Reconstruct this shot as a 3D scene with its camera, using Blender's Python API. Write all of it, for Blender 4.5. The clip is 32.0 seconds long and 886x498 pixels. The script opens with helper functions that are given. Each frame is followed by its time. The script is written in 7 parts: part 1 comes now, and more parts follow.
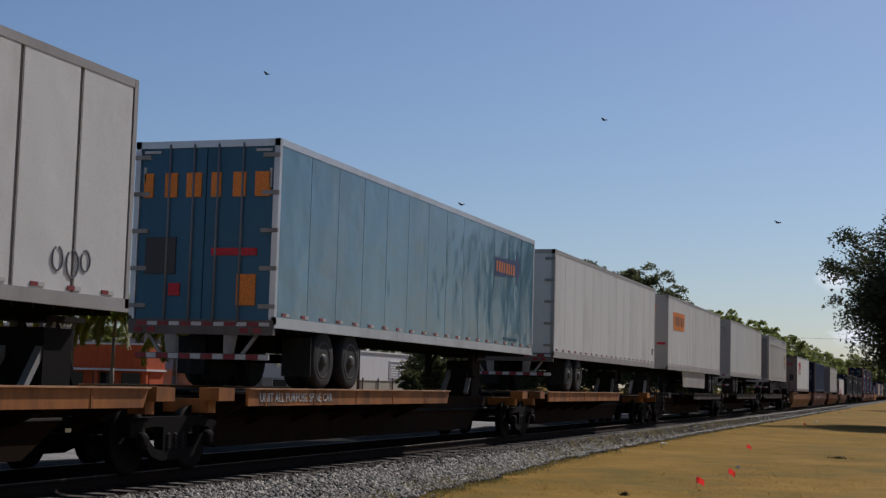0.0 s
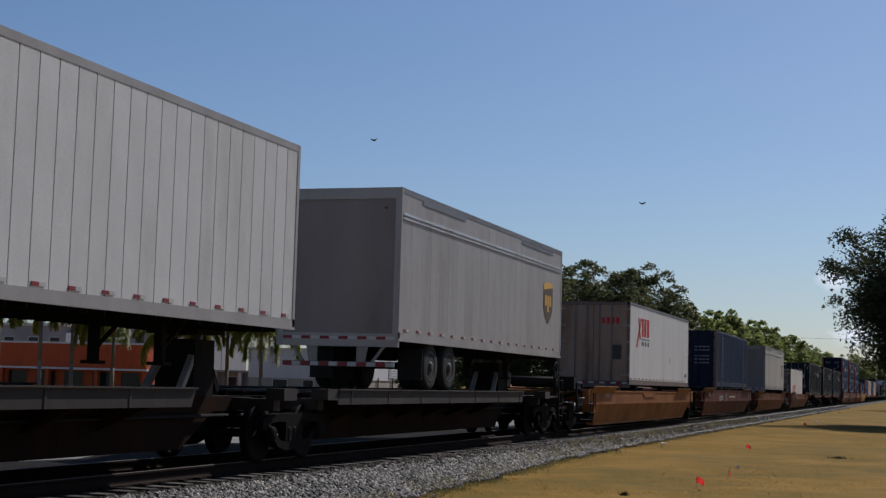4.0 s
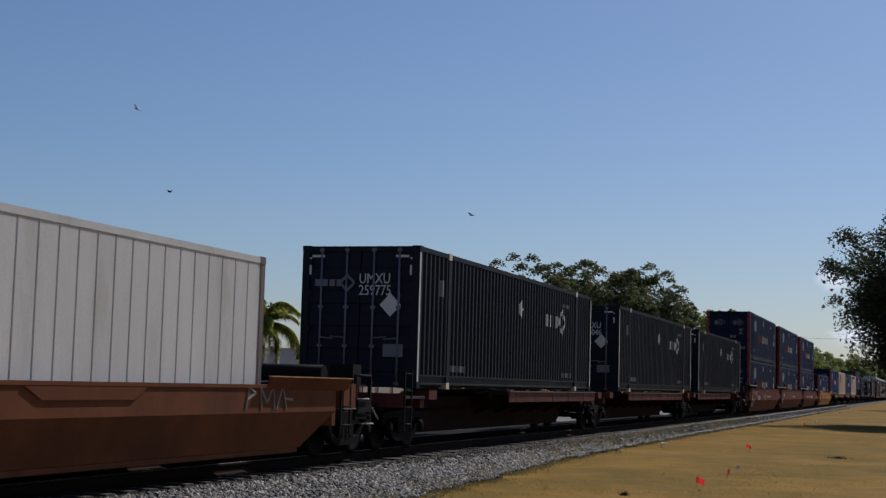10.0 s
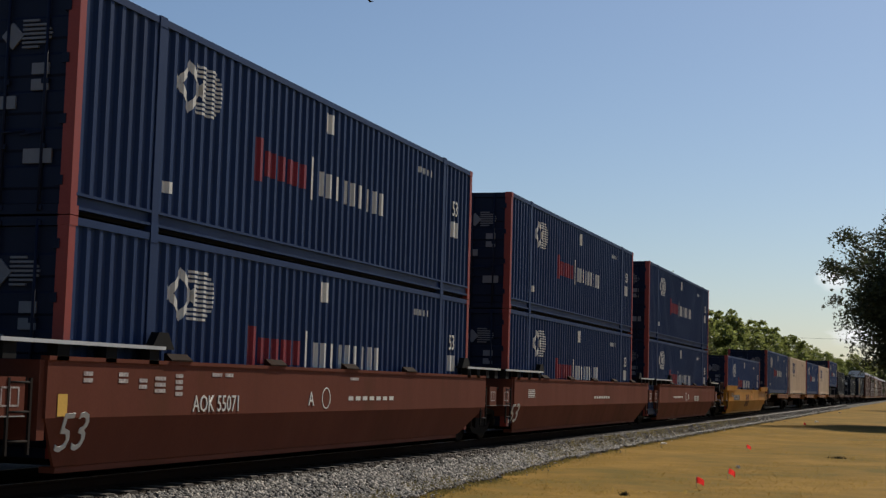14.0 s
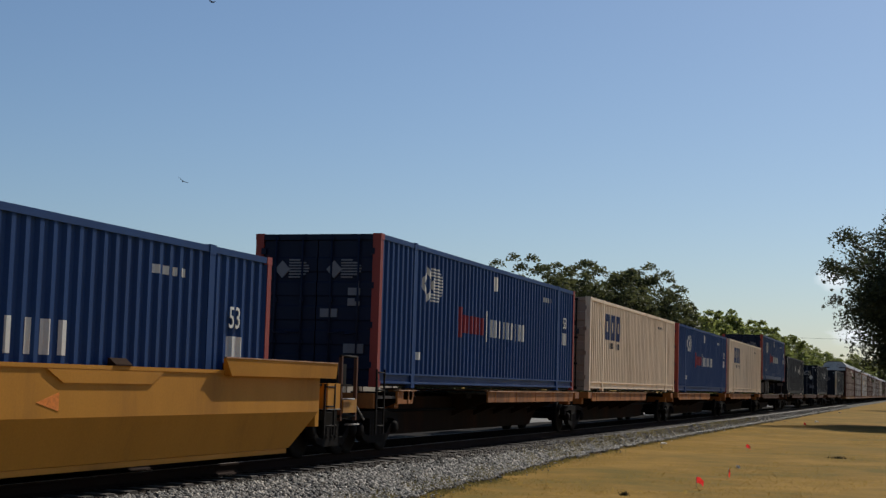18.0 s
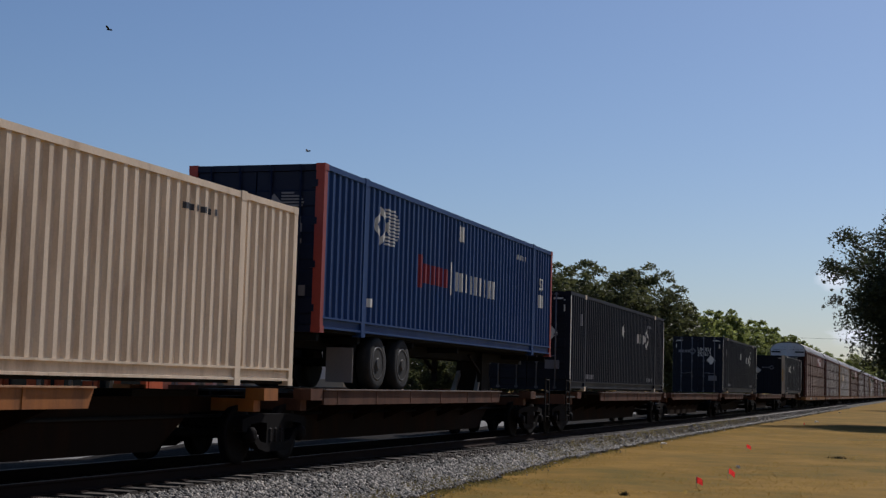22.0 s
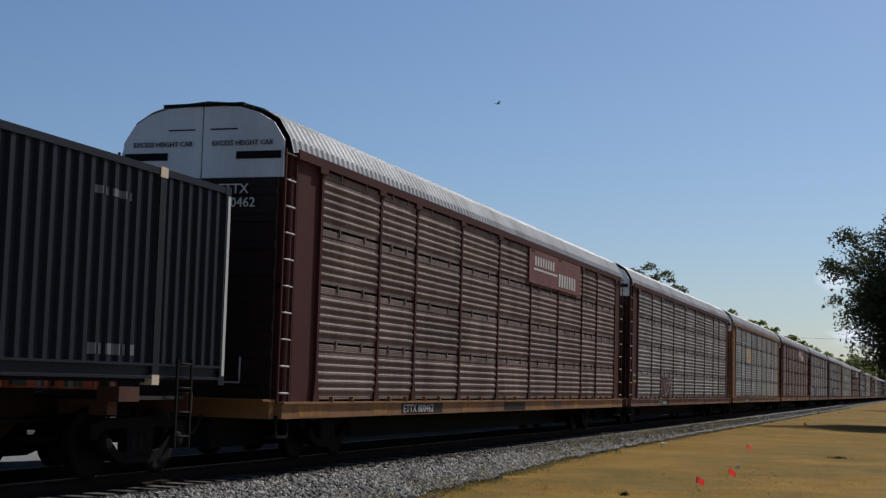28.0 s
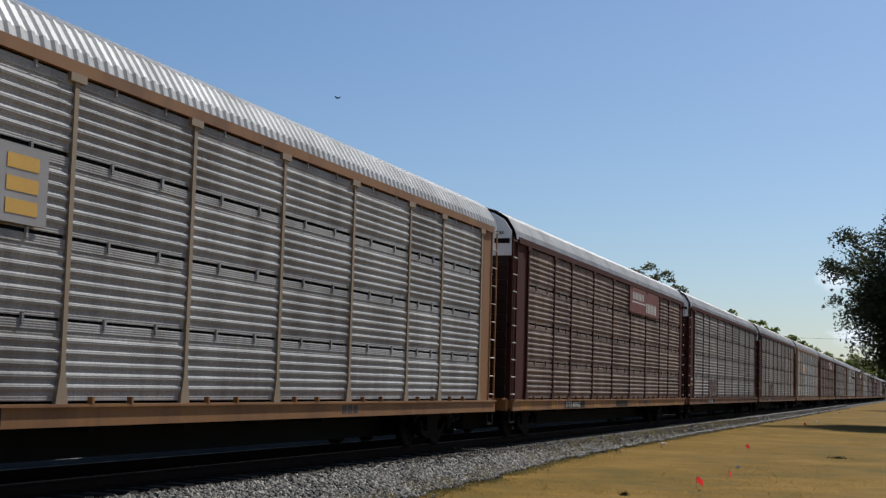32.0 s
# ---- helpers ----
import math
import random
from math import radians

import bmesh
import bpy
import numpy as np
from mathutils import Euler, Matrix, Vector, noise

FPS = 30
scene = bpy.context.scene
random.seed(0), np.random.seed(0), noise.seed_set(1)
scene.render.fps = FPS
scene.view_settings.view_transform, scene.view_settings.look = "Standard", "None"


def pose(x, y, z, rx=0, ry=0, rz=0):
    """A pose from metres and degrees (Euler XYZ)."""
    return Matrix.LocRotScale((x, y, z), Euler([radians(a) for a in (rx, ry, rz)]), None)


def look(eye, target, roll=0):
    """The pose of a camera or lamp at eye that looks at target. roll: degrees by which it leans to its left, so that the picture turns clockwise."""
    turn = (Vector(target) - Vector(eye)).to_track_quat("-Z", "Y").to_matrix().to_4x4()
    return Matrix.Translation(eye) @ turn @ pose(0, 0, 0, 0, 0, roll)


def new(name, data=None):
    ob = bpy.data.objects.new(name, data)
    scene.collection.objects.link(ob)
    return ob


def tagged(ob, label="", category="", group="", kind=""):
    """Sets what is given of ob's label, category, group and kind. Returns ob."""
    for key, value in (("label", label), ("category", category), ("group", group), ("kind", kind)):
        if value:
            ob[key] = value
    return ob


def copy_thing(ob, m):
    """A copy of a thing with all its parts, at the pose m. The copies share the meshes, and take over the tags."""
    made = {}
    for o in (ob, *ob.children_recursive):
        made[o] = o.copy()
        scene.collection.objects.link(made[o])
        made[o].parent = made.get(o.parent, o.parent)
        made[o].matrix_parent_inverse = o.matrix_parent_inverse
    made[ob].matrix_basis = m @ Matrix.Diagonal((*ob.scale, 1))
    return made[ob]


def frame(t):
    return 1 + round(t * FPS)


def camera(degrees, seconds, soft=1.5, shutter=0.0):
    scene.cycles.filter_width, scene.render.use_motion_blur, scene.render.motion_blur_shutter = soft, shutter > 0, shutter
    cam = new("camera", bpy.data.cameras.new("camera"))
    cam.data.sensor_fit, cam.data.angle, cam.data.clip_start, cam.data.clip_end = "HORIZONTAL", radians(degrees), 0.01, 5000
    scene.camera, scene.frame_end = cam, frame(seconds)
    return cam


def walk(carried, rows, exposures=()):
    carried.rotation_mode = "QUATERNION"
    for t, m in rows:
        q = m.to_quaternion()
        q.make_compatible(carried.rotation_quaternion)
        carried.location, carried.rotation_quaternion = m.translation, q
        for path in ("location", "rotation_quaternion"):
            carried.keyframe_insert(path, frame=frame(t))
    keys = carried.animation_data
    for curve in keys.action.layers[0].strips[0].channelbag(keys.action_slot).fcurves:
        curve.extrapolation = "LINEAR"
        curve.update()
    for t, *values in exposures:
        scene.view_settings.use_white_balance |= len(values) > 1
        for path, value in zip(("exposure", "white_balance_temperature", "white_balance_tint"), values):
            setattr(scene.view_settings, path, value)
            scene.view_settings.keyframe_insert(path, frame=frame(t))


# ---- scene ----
# ---------- camera ----------
EYE = 1.335          # eye above the rail head
AXIS = -10.96        # the track's centre line runs along y at this x
cam = camera(34.3, 32.0, soft=1.35)
STAND = pose(0, 0, EYE, 90 + 5.32, -1.6, 18.28)
walk(cam, [(0.0, STAND), (32.0, STAND)], exposures=[(0.0, -0.38, 6090, 13.5), (2.5, -0.38, 6058, 13.5), (4.5, -0.42, 5825, 11.9), (8.0, -0.4, 5860, 14.4), (11.0, -0.52, 5802, 14.1), (13.0, -0.5, 5850, 14.0), (14.0, -0.18, 6550, 10.0), (15.5, 0.05, 6750, 9.3), (16.7, 0.05, 6750, 8.7), (17.4, -0.08, 6550, 8.5), (18.0, -0.22, 6250, 8.5), (19.0, -0.38, 5900, 8.7), (22.0, -0.4, 5952, 14.4), (24.0, -0.4, 5952, 15.5), (26.5, -0.54, 5808, 12.0), (27.0, -0.53, 5800, 11.5), (28.0, -0.36, 5888, 10.3), (29.0, -0.2, 5976, 9.9), (30.0, -0.28, 5914, 9.4), (31.0, -0.22, 5902, 8.9), (32.0, -0.18, 5890, 8.5)])

# ---------- sky, sun ----------
SUN = Vector((0.20, 0.70, 0.68)).normalized()
world = bpy.data.worlds.new("world")
scene.world = world
world.use_nodes = True
wn = world.node_tree
sky = wn.nodes.new("ShaderNodeTexSky")
sky.sky_type, sky.sun_disc = "NISHITA", False
sky.sun_elevation = math.asin(SUN.z)
sky.sun_rotation = math.atan2(SUN.x, SUN.y)
sky.air_density, sky.dust_density, sky.ozone_density = 1.0, 0.68, 4.6
wn.links.new(sky.outputs[0], wn.nodes["Background"].inputs[0])
wn.nodes["Background"].inputs[1].default_value = 0.086
sun = new("sun", bpy.data.lights.new("sun", "SUN"))
sun.data.energy, sun.data.angle, sun.data.color = 5.0, radians(0.5), (1.0, 0.93, 0.82)
sun.matrix_world = look((0, 0, 60), Vector((0, 0, 60)) - SUN)


# ---------- materials ----------
def material(name, rgb, rough=0.6, metal=0.0, vary=0.07, dirt=None, amount=0.0, size=1.2, stretch=0.25, grain=30.0, bump=0.04, spec=0.28, per_piece=0.0, mott=0.12, dent=0.0, ribs=0.0):
    """A surface with grain, stains and fine relief: rgb varies by vary, dirt covers amount of it in streaks that run down."""
    m = bpy.data.materials.new(name)
    m.use_nodes = True
    t = m.node_tree
    p = t.nodes["Principled BSDF"]
    N, K = t.nodes.new, t.links.new
    co = N("ShaderNodeTexCoord")
    info = N("ShaderNodeObjectInfo")
    add = N("ShaderNodeVectorMath")
    add.operation = "MULTIPLY_ADD"
    K(info.outputs["Random"], add.inputs[0])
    add.inputs[1].default_value = (37.0, 11.0, 53.0)
    K(co.outputs["Object"], add.inputs[2])
    mp = N("ShaderNodeMapping")
    K(add.outputs[0], mp.inputs[0])
    mp.inputs["Scale"].default_value = (1 / size, 1 / size, stretch / size)
    big = N("ShaderNodeTexNoise")
    big.inputs["Detail"].default_value, big.inputs["Roughness"].default_value, big.inputs["Scale"].default_value = 6, 0.65, 1.0
    K(mp.outputs[0], big.inputs[0])
    fine = N("ShaderNodeTexNoise")
    fine.inputs["Scale"].default_value, fine.inputs["Detail"].default_value = grain, 4
    K(add.outputs[0], fine.inputs[0])
    ramp = N("ShaderNodeMapRange")
    K(fine.outputs[0], ramp.inputs[0])
    ramp.inputs[1].default_value, ramp.inputs[2].default_value = 0.3, 0.7
    ramp.inputs[3].default_value, ramp.inputs[4].default_value = 1 - vary, 1 + vary * 0.4
    base = N("ShaderNodeMix")
    base.data_type, base.blend_type = "RGBA", "MULTIPLY"
    base.inputs[0].default_value = 1.0
    base.inputs[6].default_value = (*rgb, 1)
    K(ramp.outputs[0], base.inputs[7])
    out = base.outputs[2]
    if mott:
        mr = N("ShaderNodeMapRange")
        K(big.outputs[0], mr.inputs[0])
        mr.inputs[1].default_value, mr.inputs[2].default_value = 0.34, 0.66
        mr.inputs[3].default_value, mr.inputs[4].default_value = 1 + mott * 0.5, 1 - mott
        mo = N("ShaderNodeMix")
        mo.data_type, mo.blend_type = "RGBA", "MULTIPLY"
        mo.inputs[0].default_value = 1.0
        K(out, mo.inputs[6])
        K(mr.outputs[0], mo.inputs[7])
        out = mo.outputs[2]
    if per_piece:
        pr = N("ShaderNodeMapRange")
        K(info.outputs["Random"], pr.inputs[0])
        pr.inputs[3].default_value, pr.inputs[4].default_value = 1 - per_piece, 1 + per_piece * 0.5
        pm = N("ShaderNodeMix")
        pm.data_type, pm.blend_type = "RGBA", "MULTIPLY"
        pm.inputs[0].default_value = 1.0
        K(out, pm.inputs[6])
        K(pr.outputs[0], pm.inputs[7])
        out = pm.outputs[2]
    if dirt is not None:
        dr = N("ShaderNodeMapRange")
        K(big.outputs[0], dr.inputs[0])
        dr.inputs[1].default_value, dr.inputs[2].default_value = 0.62 - amount * 0.4, 0.78 - amount * 0.2
        dr.inputs[4].default_value = min(0.9, 0.35 + amount)
        dm = N("ShaderNodeMix")
        dm.data_type = "RGBA"
        K(dr.outputs[0], dm.inputs[0])
        K(out, dm.inputs[6])
        dm.inputs[7].default_value = (*dirt, 1)
        out = dm.outputs[2]
    K(out, p.inputs["Base Color"])
    rr = N("ShaderNodeMapRange")
    K(big.outputs[0], rr.inputs[0])
    rr.inputs[3].default_value, rr.inputs[4].default_value = max(0.05, rough - 0.15), min(1.0, rough + 0.15)
    K(rr.outputs[0], p.inputs["Roughness"])
    p.inputs["Metallic"].default_value = metal
    p.inputs["Specular IOR Level"].default_value = spec
    if bump:
        b = N("ShaderNodeBump")
        b.inputs["Strength"].default_value, b.inputs["Distance"].default_value = bump, 0.01
        K(fine.outputs[0], b.inputs["Height"])
        if ribs:
            wv = N("ShaderNodeTexWave")
            wv.bands_direction = "Z"
            wv.inputs["Scale"].default_value = ribs
            K(co.outputs["Object"], wv.inputs[0])
            rb = N("ShaderNodeBump")
            rb.inputs["Strength"].default_value, rb.inputs["Distance"].default_value = 0.5, 0.006
            K(wv.outputs["Fac"], rb.inputs["Height"])
            K(rb.outputs[0], b.inputs["Normal"])
        if dent:
            soft = N("ShaderNodeTexNoise")
            soft.inputs["Scale"].default_value, soft.inputs["Detail"].default_value = 1.3, 2
            K(add.outputs[0], soft.inputs[0])
            db = N("ShaderNodeBump")
            db.inputs["Strength"].default_value, db.inputs["Distance"].default_value = dent, 0.12
            K(soft.outputs[0], db.inputs["Height"])
            K(db.outputs[0], b.inputs["Normal"])
        K(b.outputs[0], p.inputs["Normal"])
    return m


RUST = (0.10, 0.045, 0.022)
M = {
    "white": material("white_paint", (0.64, 0.62, 0.59), 0.5, dirt=(0.42, 0.37, 0.32), amount=0.16, size=2.2, stretch=0.4, mott=0.08, dent=0.16),
    "cream": material("cream_paint", (0.747, 0.590, 0.420), 0.6, dirt=(0.36, 0.22, 0.11), amount=0.2, size=0.6),
    "grey": material("grey_paint", (0.235, 0.20, 0.185), 0.5, dirt=(0.17, 0.14, 0.125), amount=0.15),
    "silver": material("silver_grey_paint", (0.36, 0.333, 0.312), 0.45, dirt=(0.27, 0.24, 0.22), amount=0.15, dent=0.2),
    "frontgrey": material("dark_grey_door_paint", (0.17, 0.17, 0.185), 0.5, dirt=(0.10, 0.10, 0.10), amount=0.15),
    "teal": material("faded_blue_paint", (0.092, 0.195, 0.265), 0.12, dirt=(0.20, 0.26, 0.30), amount=0.2, spec=0.55, dent=0.3),
    # Doors in a darker blue than the trailer's sides.
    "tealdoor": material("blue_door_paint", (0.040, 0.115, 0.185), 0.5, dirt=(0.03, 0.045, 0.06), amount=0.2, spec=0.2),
    "navy": material("navy_paint", (0.021, 0.054, 0.155), 0.5, dirt=(0.026, 0.048, 0.12), amount=0.15, spec=0.10),
    "navyold": material("dull_navy_paint", (0.017, 0.037, 0.100), 0.5, dirt=(0.025, 0.042, 0.09), amount=0.15, spec=0.10),
    # Ends, doors and lock rods in a darker navy than the sides.
    "navydark": material("dark_navy_ends", (0.008, 0.013, 0.032), 0.55, dirt=(0.018, 0.022, 0.035), amount=0.15, spec=0.15),
    "black": material("blue_black_paint", (0.0130, 0.0150, 0.0225), 0.55, dirt=(0.022, 0.024, 0.030), amount=0.15, spec=0.12),
    "seablue": material("faded_dark_blue_paint", (0.052, 0.078, 0.135), 0.5, dirt=(0.15, 0.165, 0.19), amount=0.25, spec=0.15),
    "red": material("red_paint", (0.28, 0.045, 0.032), 0.5, dirt=(0.2, 0.06, 0.04), amount=0.1),
    "logored": material("logo_red", (0.52, 0.02, 0.03), 0.5, vary=0.3),
    "stackred": material("dull_logo_red", (0.24, 0.016, 0.026), 0.5, vary=0.3),
    "logoorange": material("logo_orange", (0.75, 0.22, 0.03), 0.5, vary=0.25),
    "logoyellow": material("logo_yellow", (0.72, 0.42, 0.08), 0.5),
    "logobrown": material("logo_brown", (0.10, 0.06, 0.035), 0.5),
    "logowhite": material("logo_white", (0.66, 0.64, 0.58), 0.6, dirt=(0.3, 0.3, 0.3), amount=0.1),
    "logoblue": material("logo_blue", (0.03, 0.05, 0.14), 0.5, vary=0.35),
    "decaldark": material("dark_lettering", (0.05, 0.05, 0.055), 0.6),
    "boxred": material("boxcar_red_paint", (0.142, 0.046, 0.029), 0.65, spec=0.04, dirt=RUST, amount=0.2, size=1.5),
    "brownwell": material("brown_well_paint", (0.165, 0.060, 0.026), 0.65, spec=0.06, dirt=(0.10, 0.044, 0.025), amount=0.25, size=1.7, stretch=0.9, mott=0.25),
    "tanwell": material("tan_brown_well_paint", (0.255, 0.105, 0.038), 0.6, spec=0.06, dirt=(0.15, 0.060, 0.026), amount=0.25, size=1.7, stretch=0.9, mott=0.25),
    "maroon": material("maroon_well_paint", (0.105, 0.028, 0.020), 0.6, spec=0.12, dirt=(0.075, 0.035, 0.026), amount=0.25, size=1.1, mott=0.3),
    "yellow": material("yellow_well_paint", (0.47, 0.205, 0.026), 0.55, spec=0.12, dirt=(0.24, 0.10, 0.025), amount=0.2, size=1.6),
    "orange": material("orange_deck_paint", (0.34, 0.118, 0.024), 0.65, dirt=RUST, amount=0.4, size=0.7, mott=0.3),
    # Near-black spine beam: shade below the deck is put into the colour.
    "spine": material("brown_shaded_spine", (0.020, 0.012, 0.008), 0.8, dirt=(0.045, 0.020, 0.010), amount=0.35, spec=0.03),
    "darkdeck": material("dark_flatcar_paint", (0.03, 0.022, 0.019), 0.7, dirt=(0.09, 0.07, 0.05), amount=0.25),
    # Steel and side frames darker than bare metal, under-car shade in the colour.
    "steel": material("weathered_shaded_steel", (0.015, 0.0125, 0.011), 0.75, 0.0, spec=0.06, dirt=(0.034, 0.022, 0.016), amount=0.3, size=0.6),
    "cast": material("shaded_side_frame", (0.009, 0.0075, 0.007), 0.8, 0.0, spec=0.05, dirt=(0.014, 0.010, 0.008), amount=0.4, size=0.3),
    "sillgrime": material("grimy_sill_paint", (0.12, 0.10, 0.09), 0.65, dirt=(0.06, 0.042, 0.034), amount=0.3, size=0.5),
    "railgrime": material("dirty_side_rail", (0.165, 0.122, 0.10), 0.6, dirt=(0.10, 0.068, 0.054), amount=0.3, size=0.5),
    "strut": material("pale_worn_strut", (0.27, 0.25, 0.23), 0.6, dirt=(0.12, 0.09, 0.07), amount=0.3, size=0.3),
    # Wheels near black, with the cars' shade in the colour.
    "wheel": material("shaded_wheel_steel", (0.011, 0.009, 0.008), 0.75, 0.0, spec=0.06, dirt=(0.018, 0.012, 0.009), amount=0.25, size=0.4),
    "railtop": material("worn_rail_top", (0.13, 0.105, 0.09), 0.6, 0.3, vary=0.2),
    # Rust darkened by the train's shade, put into the colour.
    "railside": material("rusty_shaded_rail", (0.022, 0.013, 0.010), 0.9, spec=0.05, dirt=(0.02, 0.014, 0.012), amount=0.3),
    "rubber": material("tyre_rubber", (0.020, 0.019, 0.018), 0.85, dirt=(0.06, 0.052, 0.045), amount=0.25, size=0.3),
    "rim": material("grimy_rim", (0.055, 0.050, 0.046), 0.6, 0.1, dirt=(0.02, 0.018, 0.016), amount=0.4, size=0.3),
    "alu": material("aluminium_trim", (0.55, 0.55, 0.56), 0.4, 0.5, dirt=(0.3, 0.29, 0.27), amount=0.2),
    # This black carries the shade beneath the cars.
    "underside": material("shaded_underside", (0.010, 0.010, 0.010), 0.85, spec=0.1, dirt=(0.022, 0.018, 0.015), amount=0.25),
    "galv": material("galvanised_panel", (0.292, 0.262, 0.236), 0.7, 0.0, vary=0.2, dirt=(0.19, 0.15, 0.125), amount=0.25, size=0.9, per_piece=0.2, mott=0.18, spec=0.15, ribs=11.0),
    "galvlight": material("pale_galvanised_panel", (0.395, 0.378, 0.357), 0.7, 0.0, vary=0.25, dirt=(0.22, 0.19, 0.165), amount=0.26, size=0.9, per_piece=0.18, mott=0.22, spec=0.15, ribs=11.0),
    "bone": material("off_white_paint", (0.66, 0.625, 0.56), 0.5, dirt=(0.40, 0.34, 0.27), amount=0.16),
    "galvbrown": material("weathered_brown_panel", (0.235, 0.165, 0.13), 0.7, 0.0, vary=0.3, dirt=(0.105, 0.07, 0.055), amount=0.32, size=0.9, per_piece=0.22, mott=0.25, spec=0.15, ribs=11.0),
    "roofwhite": material("rack_roof_metal", (0.43, 0.42, 0.405), 0.6, 0.1, vary=0.15, dirt=(0.24, 0.22, 0.20), amount=0.25, mott=0.2),
    "rackwhite": material("rack_door_white", (0.66, 0.68, 0.70), 0.5, dirt=(0.4, 0.4, 0.4), amount=0.12),
    "rackbrown": material("rack_brown_paint", (0.076, 0.026, 0.020), 0.75, spec=0.08, dirt=(0.07, 0.033, 0.024), amount=0.25),
    "rackyellow": material("rack_yellow_paint", (0.27, 0.125, 0.04), 0.65, dirt=(0.15, 0.065, 0.03), amount=0.35),
    "tankbrown": material("dark_brown_tank_paint", (0.055, 0.030, 0.024), 0.6, dirt=(0.03, 0.02, 0.017), amount=0.3, size=0.5),
    "rustpost": material("rust_streaked_post", (0.135, 0.095, 0.092), 0.6, dirt=(0.17, 0.085, 0.06), amount=0.4, size=0.4, mott=0.25),
    # Lighter than the paint: sunlit top edges are put into this colour.
    "lipsunlit": material("sunlit_lip", (0.46, 0.25, 0.13), 0.6, dirt=(0.22, 0.10, 0.05), amount=0.4, size=0.4),
    "sillyellow": material("worn_yellow_patch", (0.42, 0.20, 0.03), 0.65, dirt=(0.20, 0.085, 0.03), amount=0.55, size=0.4),
    "rackrust": material("rusty_sill_paint", (0.20, 0.085, 0.045), 0.65, dirt=(0.11, 0.05, 0.032), amount=0.35, size=0.8, mott=0.3),
    "rackpost": material("grey_brown_post", (0.125, 0.068, 0.058), 0.7, spec=0.12, dirt=(0.09, 0.05, 0.04), amount=0.25),
    "rackgrey": material("tan_post", (0.31, 0.23, 0.15), 0.65, dirt=(0.20, 0.13, 0.08), amount=0.25),
    # Rungs pale: the light they catch is put into the colour.
    "rung": material("pale_lit_rung", (0.45, 0.42, 0.38), 0.5, 0.2, dirt=(0.2, 0.12, 0.09), amount=0.2),
    "rustdeck": material("rusty_deck_edge", (0.115, 0.052, 0.031), 0.7, dirt=(0.05, 0.03, 0.022), amount=0.35, size=0.7, mott=0.3, spec=0.12),
    "rackend": material("rack_end_brown", (0.022, 0.011, 0.010), 0.6, dirt=(0.015, 0.01, 0.009), amount=0.2, spec=0.15),
    "signred": material("faded_red_plate", (0.19, 0.055, 0.04), 0.6, dirt=(0.12, 0.05, 0.04), amount=0.25),
    # Darker cream for doors than for sides, with rust stains.
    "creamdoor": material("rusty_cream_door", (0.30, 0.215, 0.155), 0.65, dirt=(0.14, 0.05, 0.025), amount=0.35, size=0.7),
    "tapewhite": material("tape_white", (0.52, 0.50, 0.48), 0.4, vary=0.15),
    "tapered": material("tape_red", (0.24, 0.028, 0.034), 0.4, vary=0.15),
    "sprayred": material("dark_red_spray_paint", (0.105, 0.022, 0.022), 0.7, vary=0.3, dirt=(0.16, 0.09, 0.08), amount=0.3, size=0.25),
    "graffiti": material("spray_paint", (0.5, 0.45, 0.42), 0.7, vary=0.5, dirt=(0.2, 0.1, 0.09), amount=0.35, size=0.3),
}


# ---------- mesh helpers ----------
def box(bm, x0, x1, y0, y1, z0, z1):
    v = [bm.verts.new((x, y, z)) for z in (z0, z1) for y in (y0, y1) for x in (x0, x1)]
    for f in ((0, 2, 3, 1), (4, 5, 7, 6), (0, 1, 5, 4), (2, 6, 7, 3), (0, 4, 6, 2), (1, 3, 7, 5)):
        bm.faces.new([v[i] for i in f])
    return v


def bar(bm, p, q, r, n=8, r2=None):
    """A round bar from p to q."""
    p, q = Vector(p), Vector(q)
    d = (q - p).normalized()
    a = d.orthogonal().normalized()
    b = d.cross(a)
    r2 = r if r2 is None else r2
    ring = [[bm.verts.new(c + (a * math.cos(k * math.tau / n) + b * math.sin(k * math.tau / n)) * rr) for k in range(n)] for c, rr in ((p, r), (q, r2))]
    for k in range(n):
        f = bm.faces.new((ring[0][k], ring[0][(k + 1) % n], ring[1][(k + 1) % n], ring[1][k]))
        f.smooth = True
    bm.faces.new(ring[0][::-1])
    bm.faces.new(ring[1])


def beam(bm, p, q, w, h):
    """A square beam from p to q."""
    p, q = Vector(p), Vector(q)
    d = (q - p).normalized()
    a = d.cross(Vector((0, 0, 1)) if abs(d.z) < 0.9 else Vector((1, 0, 0))).normalized()
    b = a.cross(d)
    v = [bm.verts.new(c + a * i * w / 2 + b * j * h / 2) for c in (p, q) for i, j in ((-1, -1), (1, -1), (1, 1), (-1, 1))]
    for k in range(4):
        bm.faces.new((v[k], v[(k + 1) % 4], v[4 + (k + 1) % 4], v[4 + k]))
    bm.faces.new(v[3::-1])
    bm.faces.new(v[4:])


def slab(bm, pts, axis, a, b):
    """A polygon in the plane across axis ('x' takes (y, z), 'y' takes (x, z), 'z' takes (x, y)), thick from a to b."""
    put = {"x": lambda p, c: (c, p[0], p[1]), "y": lambda p, c: (p[0], c, p[1]), "z": lambda p, c: (p[0], p[1], c)}[axis]
    lo = [bm.verts.new(put(p, a)) for p in pts]
    hi = [bm.verts.new(put(p, b)) for p in pts]
    n = len(pts)
    bm.faces.new(lo[::-1])
    bm.faces.new(hi)
    for k in range(n):
        bm.faces.new((lo[k], lo[(k + 1) % n], hi[(k + 1) % n], hi[k]))


